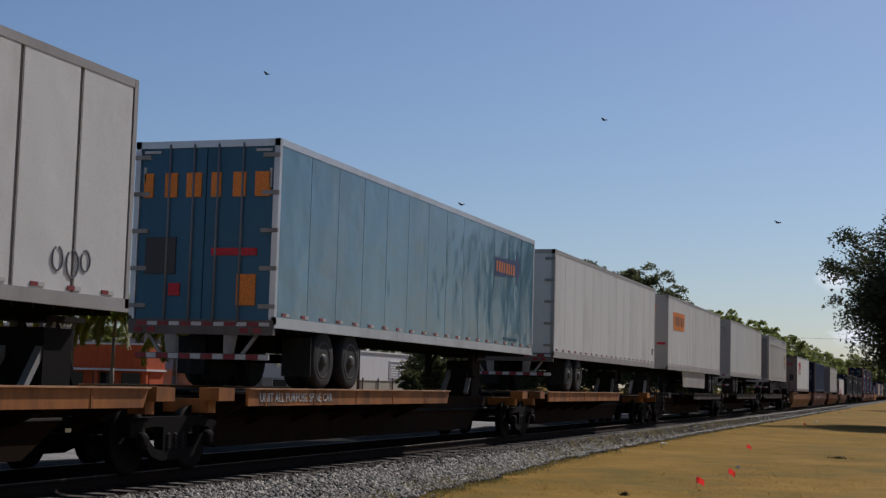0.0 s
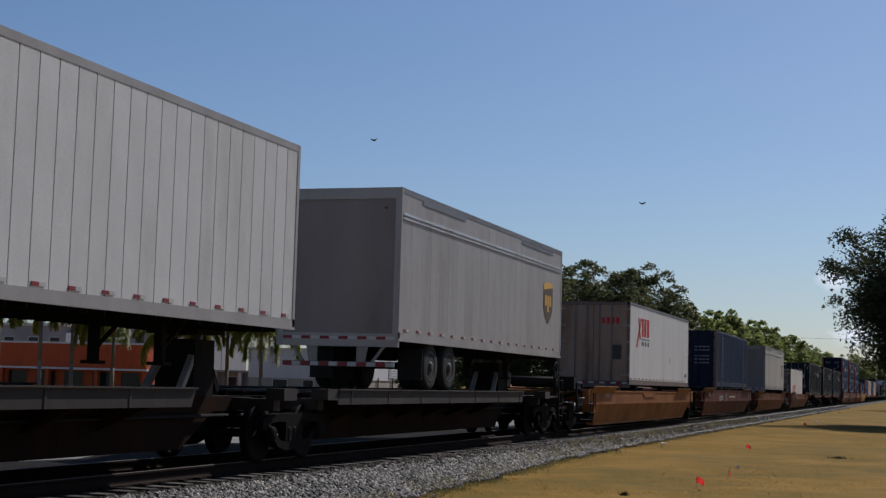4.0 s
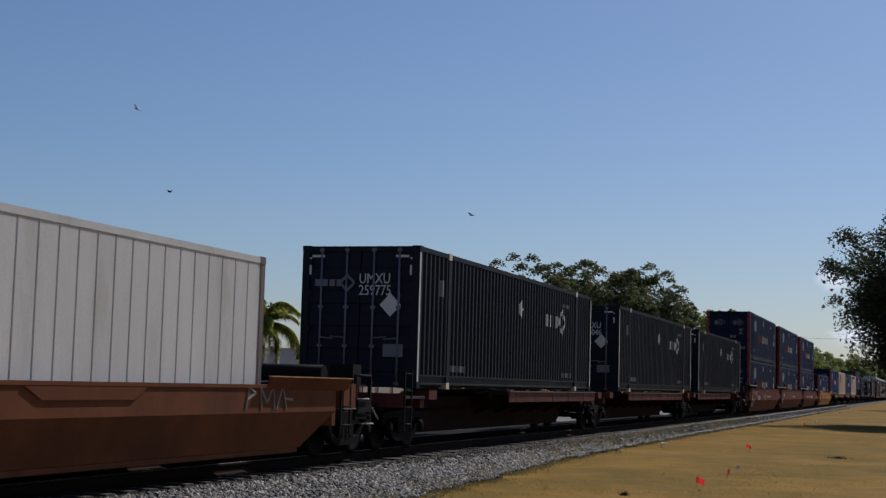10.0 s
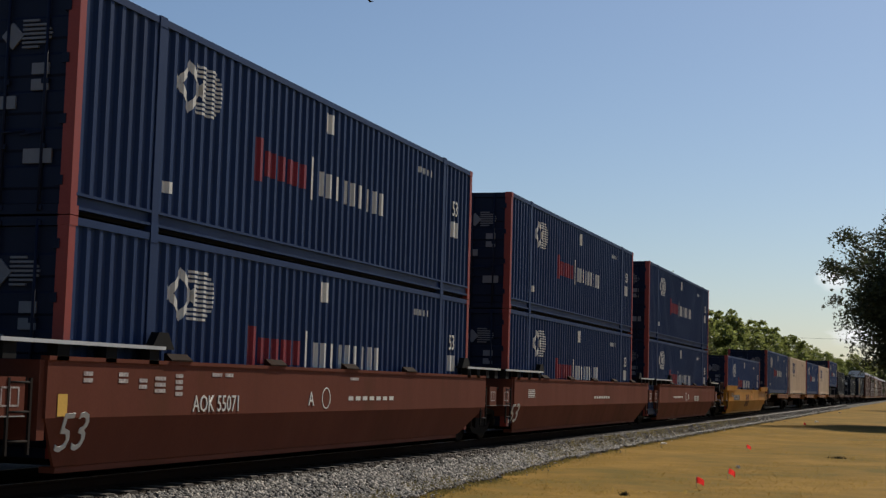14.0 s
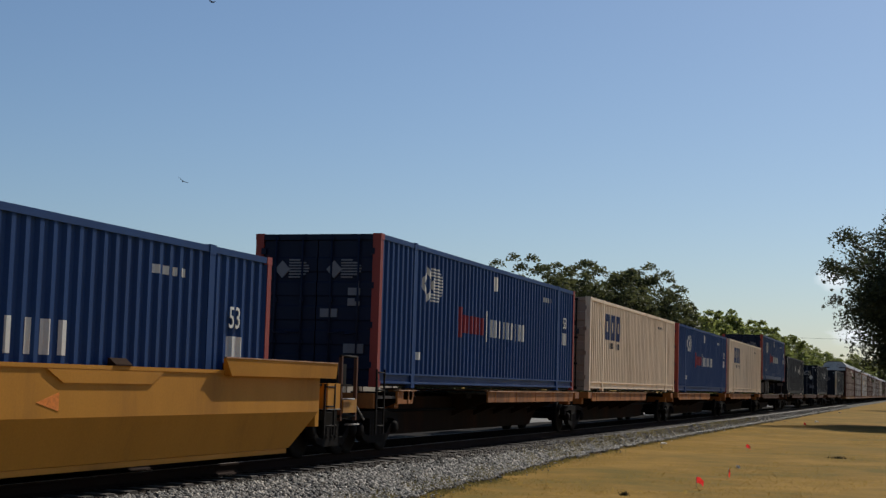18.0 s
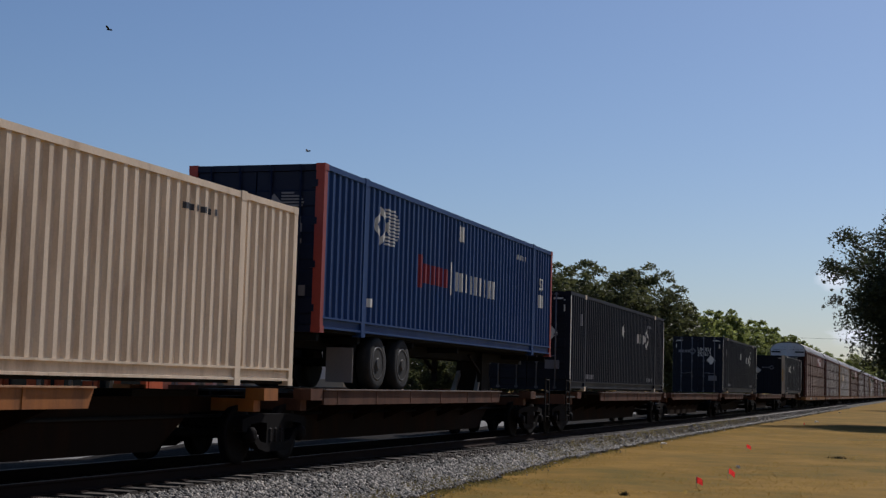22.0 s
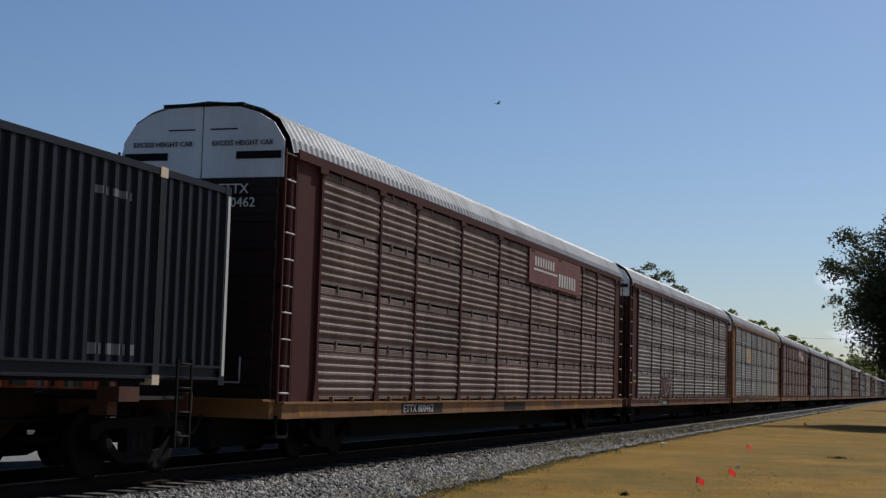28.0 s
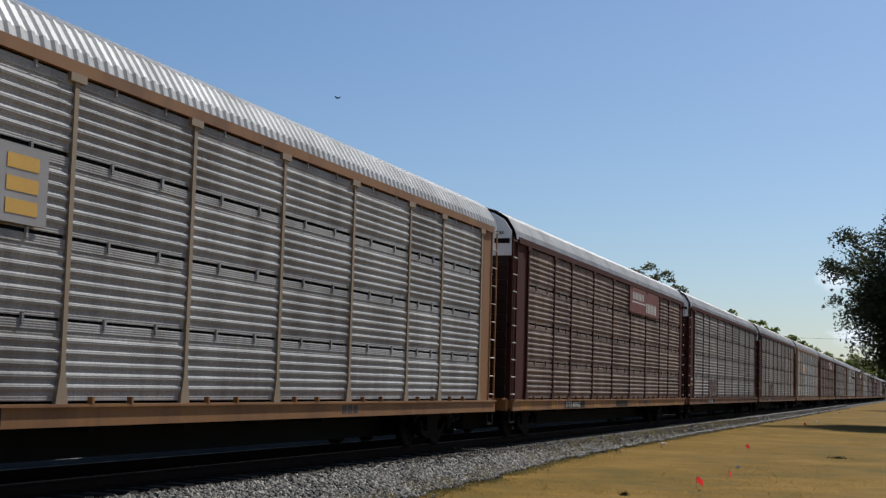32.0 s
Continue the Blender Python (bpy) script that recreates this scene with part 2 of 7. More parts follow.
def lathe(bm, prof, c, axis="x", n=24, caps=True):
    """Turns the profile (along, radius) round an axis through c."""
    c = Vector(c)
    rings = []
    for a, r in prof:
        ring = []
        for k in range(n):
            s, u = math.cos(k * math.tau / n) * r, math.sin(k * math.tau / n) * r
            ring.append(bm.verts.new(c + (Vector((a, s, u)) if axis == "x" else Vector((s, u, a)))))
        rings.append(ring)
    for i in range(len(rings) - 1):
        for k in range(n):
            f = bm.faces.new((rings[i][k], rings[i][(k + 1) % n], rings[i + 1][(k + 1) % n], rings[i + 1][k]))
            f.smooth = True
    if caps:
        bm.faces.new(rings[0][::-1])
        bm.faces.new(rings[-1])


def finish(name, bm, mat):
    bmesh.ops.recalc_face_normals(bm, faces=bm.faces)
    me = bpy.data.meshes.new(name)
    bm.to_mesh(me)
    bm.free()
    me.materials.append(M[mat] if isinstance(mat, str) else mat)
    return me


SMALL = ("reflective_tape", "data_marking", "lettering", "scuff_marks", "web_marking", "sill_lugs", "globe_emblem", "emblem", "roof_tear", "brand_marking", "walkway_bracket", "crossmembers", "graffiti", "wall_joints", "sill_lines")


def part(name, bm, mat, parent, label=""):
    """Links a bmesh, or a mesh that is already there, as one part under a thing or a part."""
    me = bm if isinstance(bm, bpy.types.Mesh) else finish(name, bm, mat)
    ob = new(name, me)
    ob.parent = parent
    return tagged(ob, label, kind="stuff" if name in SMALL else "")


def boxed(name, mat, parent, *boxes, label=""):
    bm = bmesh.new()
    for b in boxes:
        box(bm, *b)
    return part(name, bm, mat, parent, label)


def thing(name, label, category, group=""):
    return tagged(new(name), label, category, group)


LETTERS = {}


def letter_mesh(text, mat):
    key = (text, mat)
    if key not in LETTERS:
        cu = bpy.data.curves.new("lettering", "FONT")
        cu.body, cu.size, cu.extrude, cu.resolution_u = text, 1.0, 0.006, 2
        ob = new("lettering", cu)
        me = bpy.data.meshes.new_from_object(ob.evaluated_get(bpy.context.evaluated_depsgraph_get()))
        bpy.data.objects.remove(ob)
        me.materials.clear()
        me.materials.append(M[mat])
        LETTERS[key] = me
    return LETTERS[key]


def lettering(text, size, mat, parent, place, side="x", name="lettering", stretch=1.0):
    """Words in the built-in font on the near side (side 'x') or on the leading end (side 'y')."""
    ob = new(name, letter_mesh(text, mat))
    ob.parent = parent
    tagged(ob, kind="stuff")
    turn = Matrix(((0, 0, 1), (1, 0, 0), (0, 1, 0))).to_4x4() if side == "x" else Matrix(((1, 0, 0), (0, 0, -1), (0, 1, 0))).to_4x4()
    ob.matrix_basis = Matrix.Translation(place) @ turn @ Matrix.Diagonal((size * stretch, size, 1, 1))
    return ob


# ---------- corrugated sheet and what is painted on it ----------
def ridges(y0, y1, period=0.28, depth=0.036, cut=(0.30, 0.20, 0.30)):
    """Breakpoints (y, how far in) of a corrugated sheet."""
    n = max(1, round((y1 - y0) / period))
    p = (y1 - y0) / n
    a, b, c = cut
    pts = []
    for i in range(n):
        s = y0 + i * p
        pts += [(s, 0.0), (s + a * p, 0.0), (s + (a + b) * p, depth), (s + (a + b + c) * p, depth)]
    return pts + [(y1, 0.0)]


def sheet(bm, prof, x, z0, z1, side=1):
    cols = [(bm.verts.new((side * (x - d), y, z0)), bm.verts.new((side * (x - d), y, z1))) for y, d in prof]
    for (a, b), (c, e) in zip(cols, cols[1:]):
        if (c.co - a.co).length > 1e-6:
            bm.faces.new((a, c, e, b) if side > 0 else (a, b, e, c))


def painted(bm, prof, x, y0, y1, lo, hi, lift=0.005):
    """A painted shape that follows the sheet from y0 to y1; lo and hi give its lower and upper edge along y."""
    ys = sorted({y0, y1, *[y for y, d in prof if y0 < y < y1], *np.linspace(y0, y1, 9).tolist()})
    py, pd = [p[0] for p in prof], [p[1] for p in prof]
    f = lambda e, y: e(y) if callable(e) else e
    cols = [(bm.verts.new((x - float(np.interp(y, py, pd)) + lift, y, f(lo, y))), bm.verts.new((x - float(np.interp(y, py, pd)) + lift, y, f(hi, y)))) for y in ys]
    for (a, b), (c, e) in zip(cols, cols[1:]):
        bm.faces.new((a, c, e, b))


def blocks(bm, prof, x, y0, z0, n, w, h, gap, tall=None, notch=True):
    """A row of plain blocks in place of a brand's lettering; every block has a slot in it."""
    for i in range(n):
        a = y0 + i * (w + gap)
        hh = tall if (tall and i == 0) else h
        zb = z0 - ((tall - h) * 0.4 if (tall and i == 0) else 0)
        if not notch:
            painted(bm, prof, x, a, a + w, zb, zb + hh)
            continue
        painted(bm, prof, x, a, a + w * (0.42, 0.6, 0.5)[i % 3], zb, zb + hh)


# ---------- running gear ----------
def wheel_meshes():
    bm = bmesh.new()
    lathe(bm, [(-0.07, 0.10), (-0.06, 0.33), (-0.075, 0.38), (-0.075, 0.47), (-0.045, 0.46), (0.065, 0.43), (0.065, 0.37), (0.03, 0.34), (0.03, 0.14), (0.08, 0.10)], (0, 0, 0))
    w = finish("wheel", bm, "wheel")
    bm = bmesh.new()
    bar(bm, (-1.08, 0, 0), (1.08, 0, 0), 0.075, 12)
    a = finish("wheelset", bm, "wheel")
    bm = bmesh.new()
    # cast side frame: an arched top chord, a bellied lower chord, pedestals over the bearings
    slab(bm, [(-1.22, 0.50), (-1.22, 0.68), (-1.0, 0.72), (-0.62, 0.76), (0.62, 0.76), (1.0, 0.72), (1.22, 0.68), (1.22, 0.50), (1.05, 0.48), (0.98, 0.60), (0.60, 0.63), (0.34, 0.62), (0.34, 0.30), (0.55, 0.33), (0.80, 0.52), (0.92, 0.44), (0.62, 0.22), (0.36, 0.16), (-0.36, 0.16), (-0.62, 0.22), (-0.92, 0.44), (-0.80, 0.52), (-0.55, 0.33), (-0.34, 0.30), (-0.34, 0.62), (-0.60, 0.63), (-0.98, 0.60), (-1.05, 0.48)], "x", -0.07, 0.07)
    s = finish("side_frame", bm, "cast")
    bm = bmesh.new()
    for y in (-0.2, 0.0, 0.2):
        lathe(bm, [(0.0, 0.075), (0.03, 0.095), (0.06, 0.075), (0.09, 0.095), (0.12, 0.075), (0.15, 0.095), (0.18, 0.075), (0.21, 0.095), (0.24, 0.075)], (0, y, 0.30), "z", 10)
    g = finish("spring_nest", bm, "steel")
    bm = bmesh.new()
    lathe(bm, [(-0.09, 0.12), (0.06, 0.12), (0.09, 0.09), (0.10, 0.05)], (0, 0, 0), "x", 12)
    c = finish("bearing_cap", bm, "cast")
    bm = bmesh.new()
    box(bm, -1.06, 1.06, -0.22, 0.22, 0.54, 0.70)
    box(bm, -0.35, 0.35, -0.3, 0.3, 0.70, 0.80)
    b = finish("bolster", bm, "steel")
    return w, a, s, g, c, b


GEAR = wheel_meshes()


def truck(parent, y):
    """A two-axle truck at y along its wagon."""
    w, a, s, g, c, b = GEAR
    put = lambda name, me, over, x, yy, z: put_at(part(name, me, None, over), x, yy, z)
    put("bolster", b, parent, 0, y, 0)
    for side in (-1, 1):
        fr = put("side_frame", s, parent, side * 1.0, y, 0)
        put("spring_nest", g, fr, 0, 0, 0)
        for d in (-0.875, 0.875):
            cap = put("bearing_cap", c, fr, side * 0.06, d + (0.06 if d > 0 else -0.06), 0.44)
            if side < 0:
                cap.rotation_euler = (0, 0, math.pi)
    for d in (-0.875, 0.875):
        ax = put("wheelset", a, parent, 0, y + d, 0.44)
        for side in (-1, 1):
            o = put("wheel", w, ax, side * 0.76, 0, 0)
            if side > 0:
                o.rotation_euler = (0, 0, math.pi)


def put_at(ob, x, y, z):
    ob.location = (x, y, z)
    return ob


def coupler(parent, y, way):
    bm = bmesh.new()
    box(bm, -0.10, 0.10, min(y, y + way * 0.55), max(y, y + way * 0.55), 0.72, 0.94)
    slab(bm, [(-0.16, y + way * 0.5), (0.16, y + way * 0.5), (0.20, y + way * 0.72), (0.05, y + way * 0.80), (-0.14, y + way * 0.78)], "z", 0.68, 0.98)
    part("coupler", bm, "steel", parent)
    bm = bmesh.new()
    pts = [(0.30, y, 0.72), (0.34, y + way * 0.25, 0.5), (0.30, y + way * 0.5, 0.42), (0.22, y + way * 0.78, 0.55)]
    for p, q in zip(pts, pts[1:]):
        bar(bm, p, q, 0.028, 6)
    part("air_hose", bm, "rubber", parent)


def ladder(parent, x, y, z0, z1, mat, wide=0.4, step=0.33, along="y", name="ladder", rung=None):
    bm = bmesh.new()
    at = (lambda d: (x, y + d)) if along == "y" else (lambda d: (x + d, y))
    for d in (-wide / 2, wide / 2):
        beam(bm, (*at(d), z0), (*at(d), z1), 0.04, 0.03)
    lad = part(name, bm, mat, parent)
    z = z0 + 0.15
    while z < z1:
        bm = bmesh.new()
        bar(bm, (*at(-wide / 2), z), (*at(wide / 2), z), 0.016, 6)
        part("rung", bm, rung or mat, lad)
        z += step
    return lad


# ---------- containers ----------
def container(name, label, L, H=2.9, W=2.6, body="navy", end="navydark", posts="navy", frontpost=None, mid=True, rods="alu", castings=None, category="container", group="containers on the train", period=0.28, rail=0.26, nose=False, cut=(0.32, 0.17, 0.34), deep=0.045):
    c = thing(name, label, category, group)
    h = W / 2
    prof = ridges(0.14, L - 0.14, period, deep, cut)
    rprof = ridges(0.1, L - 0.1, 0.30, 0.02)
    for s in (1, -1):
        bm = bmesh.new()
        sheet(bm, prof, h - 0.012, rail, H - 0.09, s)
        part("side_panel", bm, body, c)
        boxed("top_rail", body, c, (*sorted((s * (h - 0.07), s * h)), 0.12, L - 0.12, H - 0.10, H - 0.005))
        bm = bmesh.new()
        slab(bm, [(s * (h - a), b) for a, b in ((0.10, 0.07), (-0.002, 0.07), (-0.002, 0.105), (0.045, 0.11), (0.045, rail - 0.02), (-0.002, rail - 0.02), (-0.002, rail + 0.015), (0.055, rail + 0.015), (0.055, 0.105), (0.10, 0.105))], "y", 0.12, L - 0.12)
        part("bottom_rail", bm, body, c)
        for y, m in ((0.0, frontpost or posts), (L - 0.14, frontpost or posts)):
            boxed("corner_post", m, c, (*sorted((s * (h - 0.16), s * h)), y, y + 0.14, 0.0, H))
        if mid:
            for y in (1.92, L - 2.08):
                boxed("intermediate_post", posts, c, (*sorted((s * (h - 0.06), s * (h + 0.004))), y, y + 0.17, 0.0, H - 0.02))
                boxed("lifting_casting", castings or posts, c, (*sorted((s * (h - 0.17), s * (h + 0.01))), y - 0.01, y + 0.18, H - 0.13, H + 0.012))
                boxed("lower_casting", castings or posts, c, (*sorted((s * (h - 0.17), s * (h + 0.01))), y - 0.01, y + 0.18, -0.012, 0.12))
        for y in (-0.004, L - 0.174):
            for z in (-0.004, H - 0.114):
                boxed("corner_casting", frontpost or posts, c, (*sorted((s * (h - 0.165), s * (h + 0.006))), y, y + 0.178, z, z + 0.118))
    bm = bmesh.new()
    rows = [[bm.verts.new((x, y, H - 0.03 - d)) for x in (-h + 0.06, h - 0.06)] for y, d in rprof]
    for a, b in zip(rows, rows[1:]):
        bm.faces.new((a[0], a[1], b[1], b[0]))
    part("roof", bm, body, c)
    boxed("floor", "underside", c, (-h + 0.1, h - 0.1, 0.1, L - 0.1, 0.02, 0.14))
    bm = bmesh.new()
    slab(bm, [(-h + 0.16, L - 0.06)] + [(x + a, L - b) for x in np.arange(-h + 0.25, h - 0.3, 0.28) for a, b in ((0, 0.03), (0.02, 0.005), (0.12, 0.005), (0.14, 0.03))] + [(h - 0.16, L - 0.03), (h - 0.16, L - 0.06)], "z", 0.1, H - 0.1)
    part("end_wall", bm, end, c)
    boxed("door_header", end, c, (-h + 0.16, h - 0.16, 0.0, 0.12, H - 0.12, H - 0.01))
    boxed("door_sill", end, c, (-h + 0.16, h - 0.16, 0.0, 0.12, 0.0, 0.12))
    if nose:
        bm = bmesh.new()
        slab(bm, [(-h + 0.16, 0.08)] + [(x + a, b) for x in np.arange(-h + 0.25, h - 0.3, 0.28) for a, b in ((0, 0.05), (0.02, 0.025), (0.12, 0.025), (0.14, 0.05))] + [(h - 0.16, 0.05), (h - 0.16, 0.08)], "z", 0.12, H - 0.12)
        part("front_wall", bm, end, c)
    else:
        for s in (-1, 1):
            bm = bmesh.new()
            x0, x1 = sorted((s * 0.012, s * (h - 0.17)))
            pts = [(0.09, 0.13), (0.04, 0.13)]
            for z in np.linspace(0.3, H - 0.75, 5):
                pts += [(0.04, z), (0.02, z + 0.03), (0.02, z + 0.27), (0.04, z + 0.30)]
            slab(bm, pts + [(0.04, H - 0.13), (0.09, H - 0.13)], "x", x0, x1)
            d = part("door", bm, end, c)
            for x in (0.30, 0.86):
                bm = bmesh.new()
                bar(bm, (s * x, -0.005, 0.03), (s * x, -0.005, H - 0.04), 0.022, 8)
                for z in (0.05, 0.8, 1.6, H - 0.12):
                    box(bm, s * x - 0.05, s * x + 0.05, -0.02, 0.03, z, z + 0.06)
                part("lock_rod", bm, rods, d)
            bm = bmesh.new()
            bar(bm, (s * 0.30, -0.03, 1.0), (s * 0.62, -0.03, 1.02), 0.014, 6)
            bar(bm, (s * 0.86, -0.03, 1.0), (s * 0.56, -0.03, 0.97), 0.014, 6)
            part("door_handle", bm, rods, d)
            for z in (0.35, 1.1, 1.85, H - 0.4):
                boxed("hinge", end, d, (*sorted((s * (h - 0.22), s * (h - 0.12))), -0.012, 0.04, z, z + 0.12))
    return c, prof, h - 0.012


def diamond(bm, prof, x, y, z, w, h):
    painted(bm, prof, x, y - w, y, lambda a: z - h * (1 - (y - a) / w), lambda a: z + h * (1 - (y - a) / w))
    painted(bm, prof, x, y, y + w, lambda a: z - h * (1 - (a - y) / w), lambda a: z + h * (1 - (a - y) / w))


def ring_diamond(bm, prof, x, y, z, r, t):
    for s in (1, -1):
        for a, b in ((y - r, y), (y, y + r)):
            up = lambda q: z + s * r * (1 - abs(q - y) / r)
            painted(bm, prof, x, a, b, (lambda q: min(up(q), up(q) - s * t)), (lambda q: max(up(q), up(q) - s * t)))


def end_marks(c, mat, rows, name="end_marking"):
    """Plain marks on the leading end: (x0, x1, z0, z1)."""
    boxed(name, mat, c, *[(x0, x1, -0.008, 0.02, z0, z1) for x0, x1, z0, z1 in rows])


def stack_box(label="dark blue corrugated 53-foot container with red corner posts", paint="navy"):
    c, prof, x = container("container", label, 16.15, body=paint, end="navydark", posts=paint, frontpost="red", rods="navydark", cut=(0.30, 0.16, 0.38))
    bm = bmesh.new()
    ring_diamond(bm, prof, x, 2.86, 2.14, 0.38, 0.15)
    for k in range(11):
        z = 1.80 + k * 0.066
        w = 0.50 + 0.30 * math.sqrt(max(0.0, 1 - ((z - 2.15) / 0.4) ** 2))
        painted(bm, prof, x, 3.0 if abs(k - 5) > 2 else 3.2, 3.0 + w, z, z + 0.036)
    part("globe_emblem", bm, "logowhite", c, "pale striped round emblem")
    bm = bmesh.new()
    blocks(bm, prof, x, 4.97, 1.24, 5, 0.33, 0.40, 0.09, tall=0.68, notch=False)
    part("brand_marking", bm, "stackred", c, "row of red brand blocks")
    bm = bmesh.new()
    blocks(bm, prof, x, 7.12, 1.22, 10, 0.29, 0.42, 0.075, tall=0.72)
    part("brand_marking", bm, "logowhite", c, "row of white brand blocks")
    bm = bmesh.new()
    painted(bm, prof, x, 7.7, 8.12, 2.34, 2.68)
    part("placard", bm, "logowhite", c)
    bm = bmesh.new()
    for k in range(4):
        painted(bm, prof, x, 12.5 + k * 0.26, 12.68 + k * 0.26, 2.38, 2.5)
    painted(bm, prof, x, 14.75, 15.2, 1.28, 1.62)
    painted(bm, prof, x, 2.2, 2.52, 0.56, 0.72)
    part("data_marking", bm, "logowhite", c)
    lettering("53", 0.46, "logowhite", c, (1.31, 14.72, 1.74), stretch=0.85)
    bm = bmesh.new()
    for s in (-0.72, 0.36):
        for k in range(7):
            z = 2.05 + k * 0.055
            w = 0.42 * math.sqrt(max(0.05, 1 - ((k - 3) / 3.6) ** 2))
            box(bm, s + 0.14, s + 0.14 + w, -0.006, 0.024, z, z + 0.028)
        slab(bm, [(s - 0.16, 2.21), (s, 2.38), (s + 0.16, 2.21), (s, 2.04)], "y", -0.006, 0.024)
    part("globe_emblem", bm, "frontgrey", c)
    end_marks(c, "frontgrey", [(0.66, 0.9, 1.72, 1.86), (0.66, 0.9, 1.52, 1.66), (0.1, 0.45, 1.3, 1.46), (0.6, 1.0, 0.62, 0.80)], "data_marking")
    return c


def umax_box(label="blue-black corrugated 53-foot container with white edge strips", nose=False):
    c, prof, x = container("container", label, 16.15, body="black", end="black", posts="black", rods="frontgrey", castings="cream", nose=nose)
    d = (lambda y: 16.15 - y) if nose else (lambda y: y)
    for s in (1, -1):
        for y in (0.004, 16.066):
            boxed("edge_strip", "logowhite", c, (*sorted((s * 1.29, s * 1.304)), y, y + 0.08, 0.13, 2.77), label="white painted edge strip")
    bm = bmesh.new()
    diamond(bm, prof, x, d(8.0), 2.06, 0.22, 0.24)
    part("diamond_placard", bm, "logowhite", c, "white diamond placard")
    y = (16.15 - 12.95) if nose else 10.65
    bm = bmesh.new()
    blocks(bm, prof, x, y, 1.74, 4, 0.29, 0.33, 0.07)
    ring_diamond(bm, prof, x, y + 1.82, 1.93, 0.40, 0.13)
    part("brand_marking", bm, "logowhite", c, "white brand blocks and diamond outline")
    bm = bmesh.new()
    for a in (2.32, 12.55):
        for k in range(6):
            painted(bm, prof, x, a + k * 0.19, a + 0.13 + k * 0.19, 0.36, 0.50)
    for k in range(5):
        painted(bm, prof, x, 12.55 + k * 0.19, 12.68 + k * 0.19, 2.36, 2.46)
    painted(bm, prof, x, 1.35, 1.65, 1.95, 2.3)
    part("data_marking", bm, "frontgrey", c)
    end_marks(c, "logowhite", [(-1.08, -0.8, 2.66, 2.71), (-1.14, -1.10, 2.3, 2.66), (0.78, 1.06, 2.66, 2.71), (1.09, 1.13, 2.3, 2.66)], "reflective_tape")
    bm = bmesh.new()
    if nose:
        slab(bm, [(-0.98, 1.75), (-0.72, 1.98), (-0.46, 1.75), (-0.72, 1.52)], "y", -0.008, 0.03)
    else:
        slab(bm, [(0.45, 1.68), (0.68, 1.92), (0.91, 1.68), (0.68, 1.44)], "y", -0.008, 0.03)
    part("diamond_placard", bm, "logowhite", c)
    rows = [(-1.0 + k * 0.16, -0.88 + k * 0.16, 2.06, 2.2) for k in range(4)] + [(0.55, 0.98, 0.62, 0.88)]
    end_marks(c, "frontgrey", rows if not nose else [(-0.4 + k * 0.15, -0.29 + k * 0.15, 1.92, 2.03) for k in range(4)], "data_marking")
    bm = bmesh.new()
    s = (-0.28, 2.13) if not nose else (0.32, 1.97)
    for a, b in (((-0.16, 0), (0, 0.16)), ((0, 0.16), (0.16, 0)), ((0.16, 0), (0, -0.16)), ((0, -0.16), (-0.16, 0))):
        beam(bm, (s[0] + a[0], 0.0, s[1] + a[1]), (s[0] + b[0], 0.0, s[1] + b[1]), 0.03, 0.05)
    part("brand_marking", bm, "frontgrey", c)
    if nose:
        for s in (-1, 1):
            boxed("front_post", "cream", c, (*sorted((s * 1.06, s * 1.285)), -0.03, 0.02, 0.0, 2.9), label="broad cream front post")
            boxed("warning_label", "logoyellow", c, (*sorted((s * 1.12, s * 1.18)), -0.036, -0.028, 0.95, 1.9))
    else:
        lettering("UMXU", 0.30, "logowhite", c, (-0.02, -0.012, 2.12), "y", stretch=0.8)
        lettering("259775", 0.30, "logowhite", c, (-0.02, -0.012, 1.88), "y", stretch=0.8)
    return c


def csx_box():
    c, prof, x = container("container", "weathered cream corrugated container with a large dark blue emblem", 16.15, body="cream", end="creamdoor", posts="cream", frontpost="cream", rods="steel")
    bm = bmesh.new()
    for a in (2.35, 3.2, 4.06):
        painted(bm, prof, x, a, a + 0.27, 1.66, 2.5)
        painted(bm, prof, x, a + 0.27, a + 0.52, 2.26, 2.5)
        painted(bm, prof, x, a + 0.27, a + 0.52, 1.66, 1.92)
        painted(bm, prof, x, a + 0.52, a + 0.74, 1.66, 2.5)
    part("emblem", bm, "logoblue", c, "three large dark blue brand blocks")
    bm = bmesh.new()
    blocks(bm, prof, x, 2.52, 1.38, 10, 0.17, 0.19, 0.055)
    for k in range(6):
        painted(bm, prof, x, 12.35 + k * 0.18, 12.47 + k * 0.18, 2.43, 2.52)
    part("brand_marking", bm, "decaldark", c)
    end_marks(c, "decaldark", [(0.3 + k * 0.15, 0.4 + k * 0.15, 2.0, 2.16) for k in range(4)] + [(0.1 + k * 0.15, 0.2 + k * 0.15, 1.74, 1.9) for k in range(6)], "data_marking")
    return c


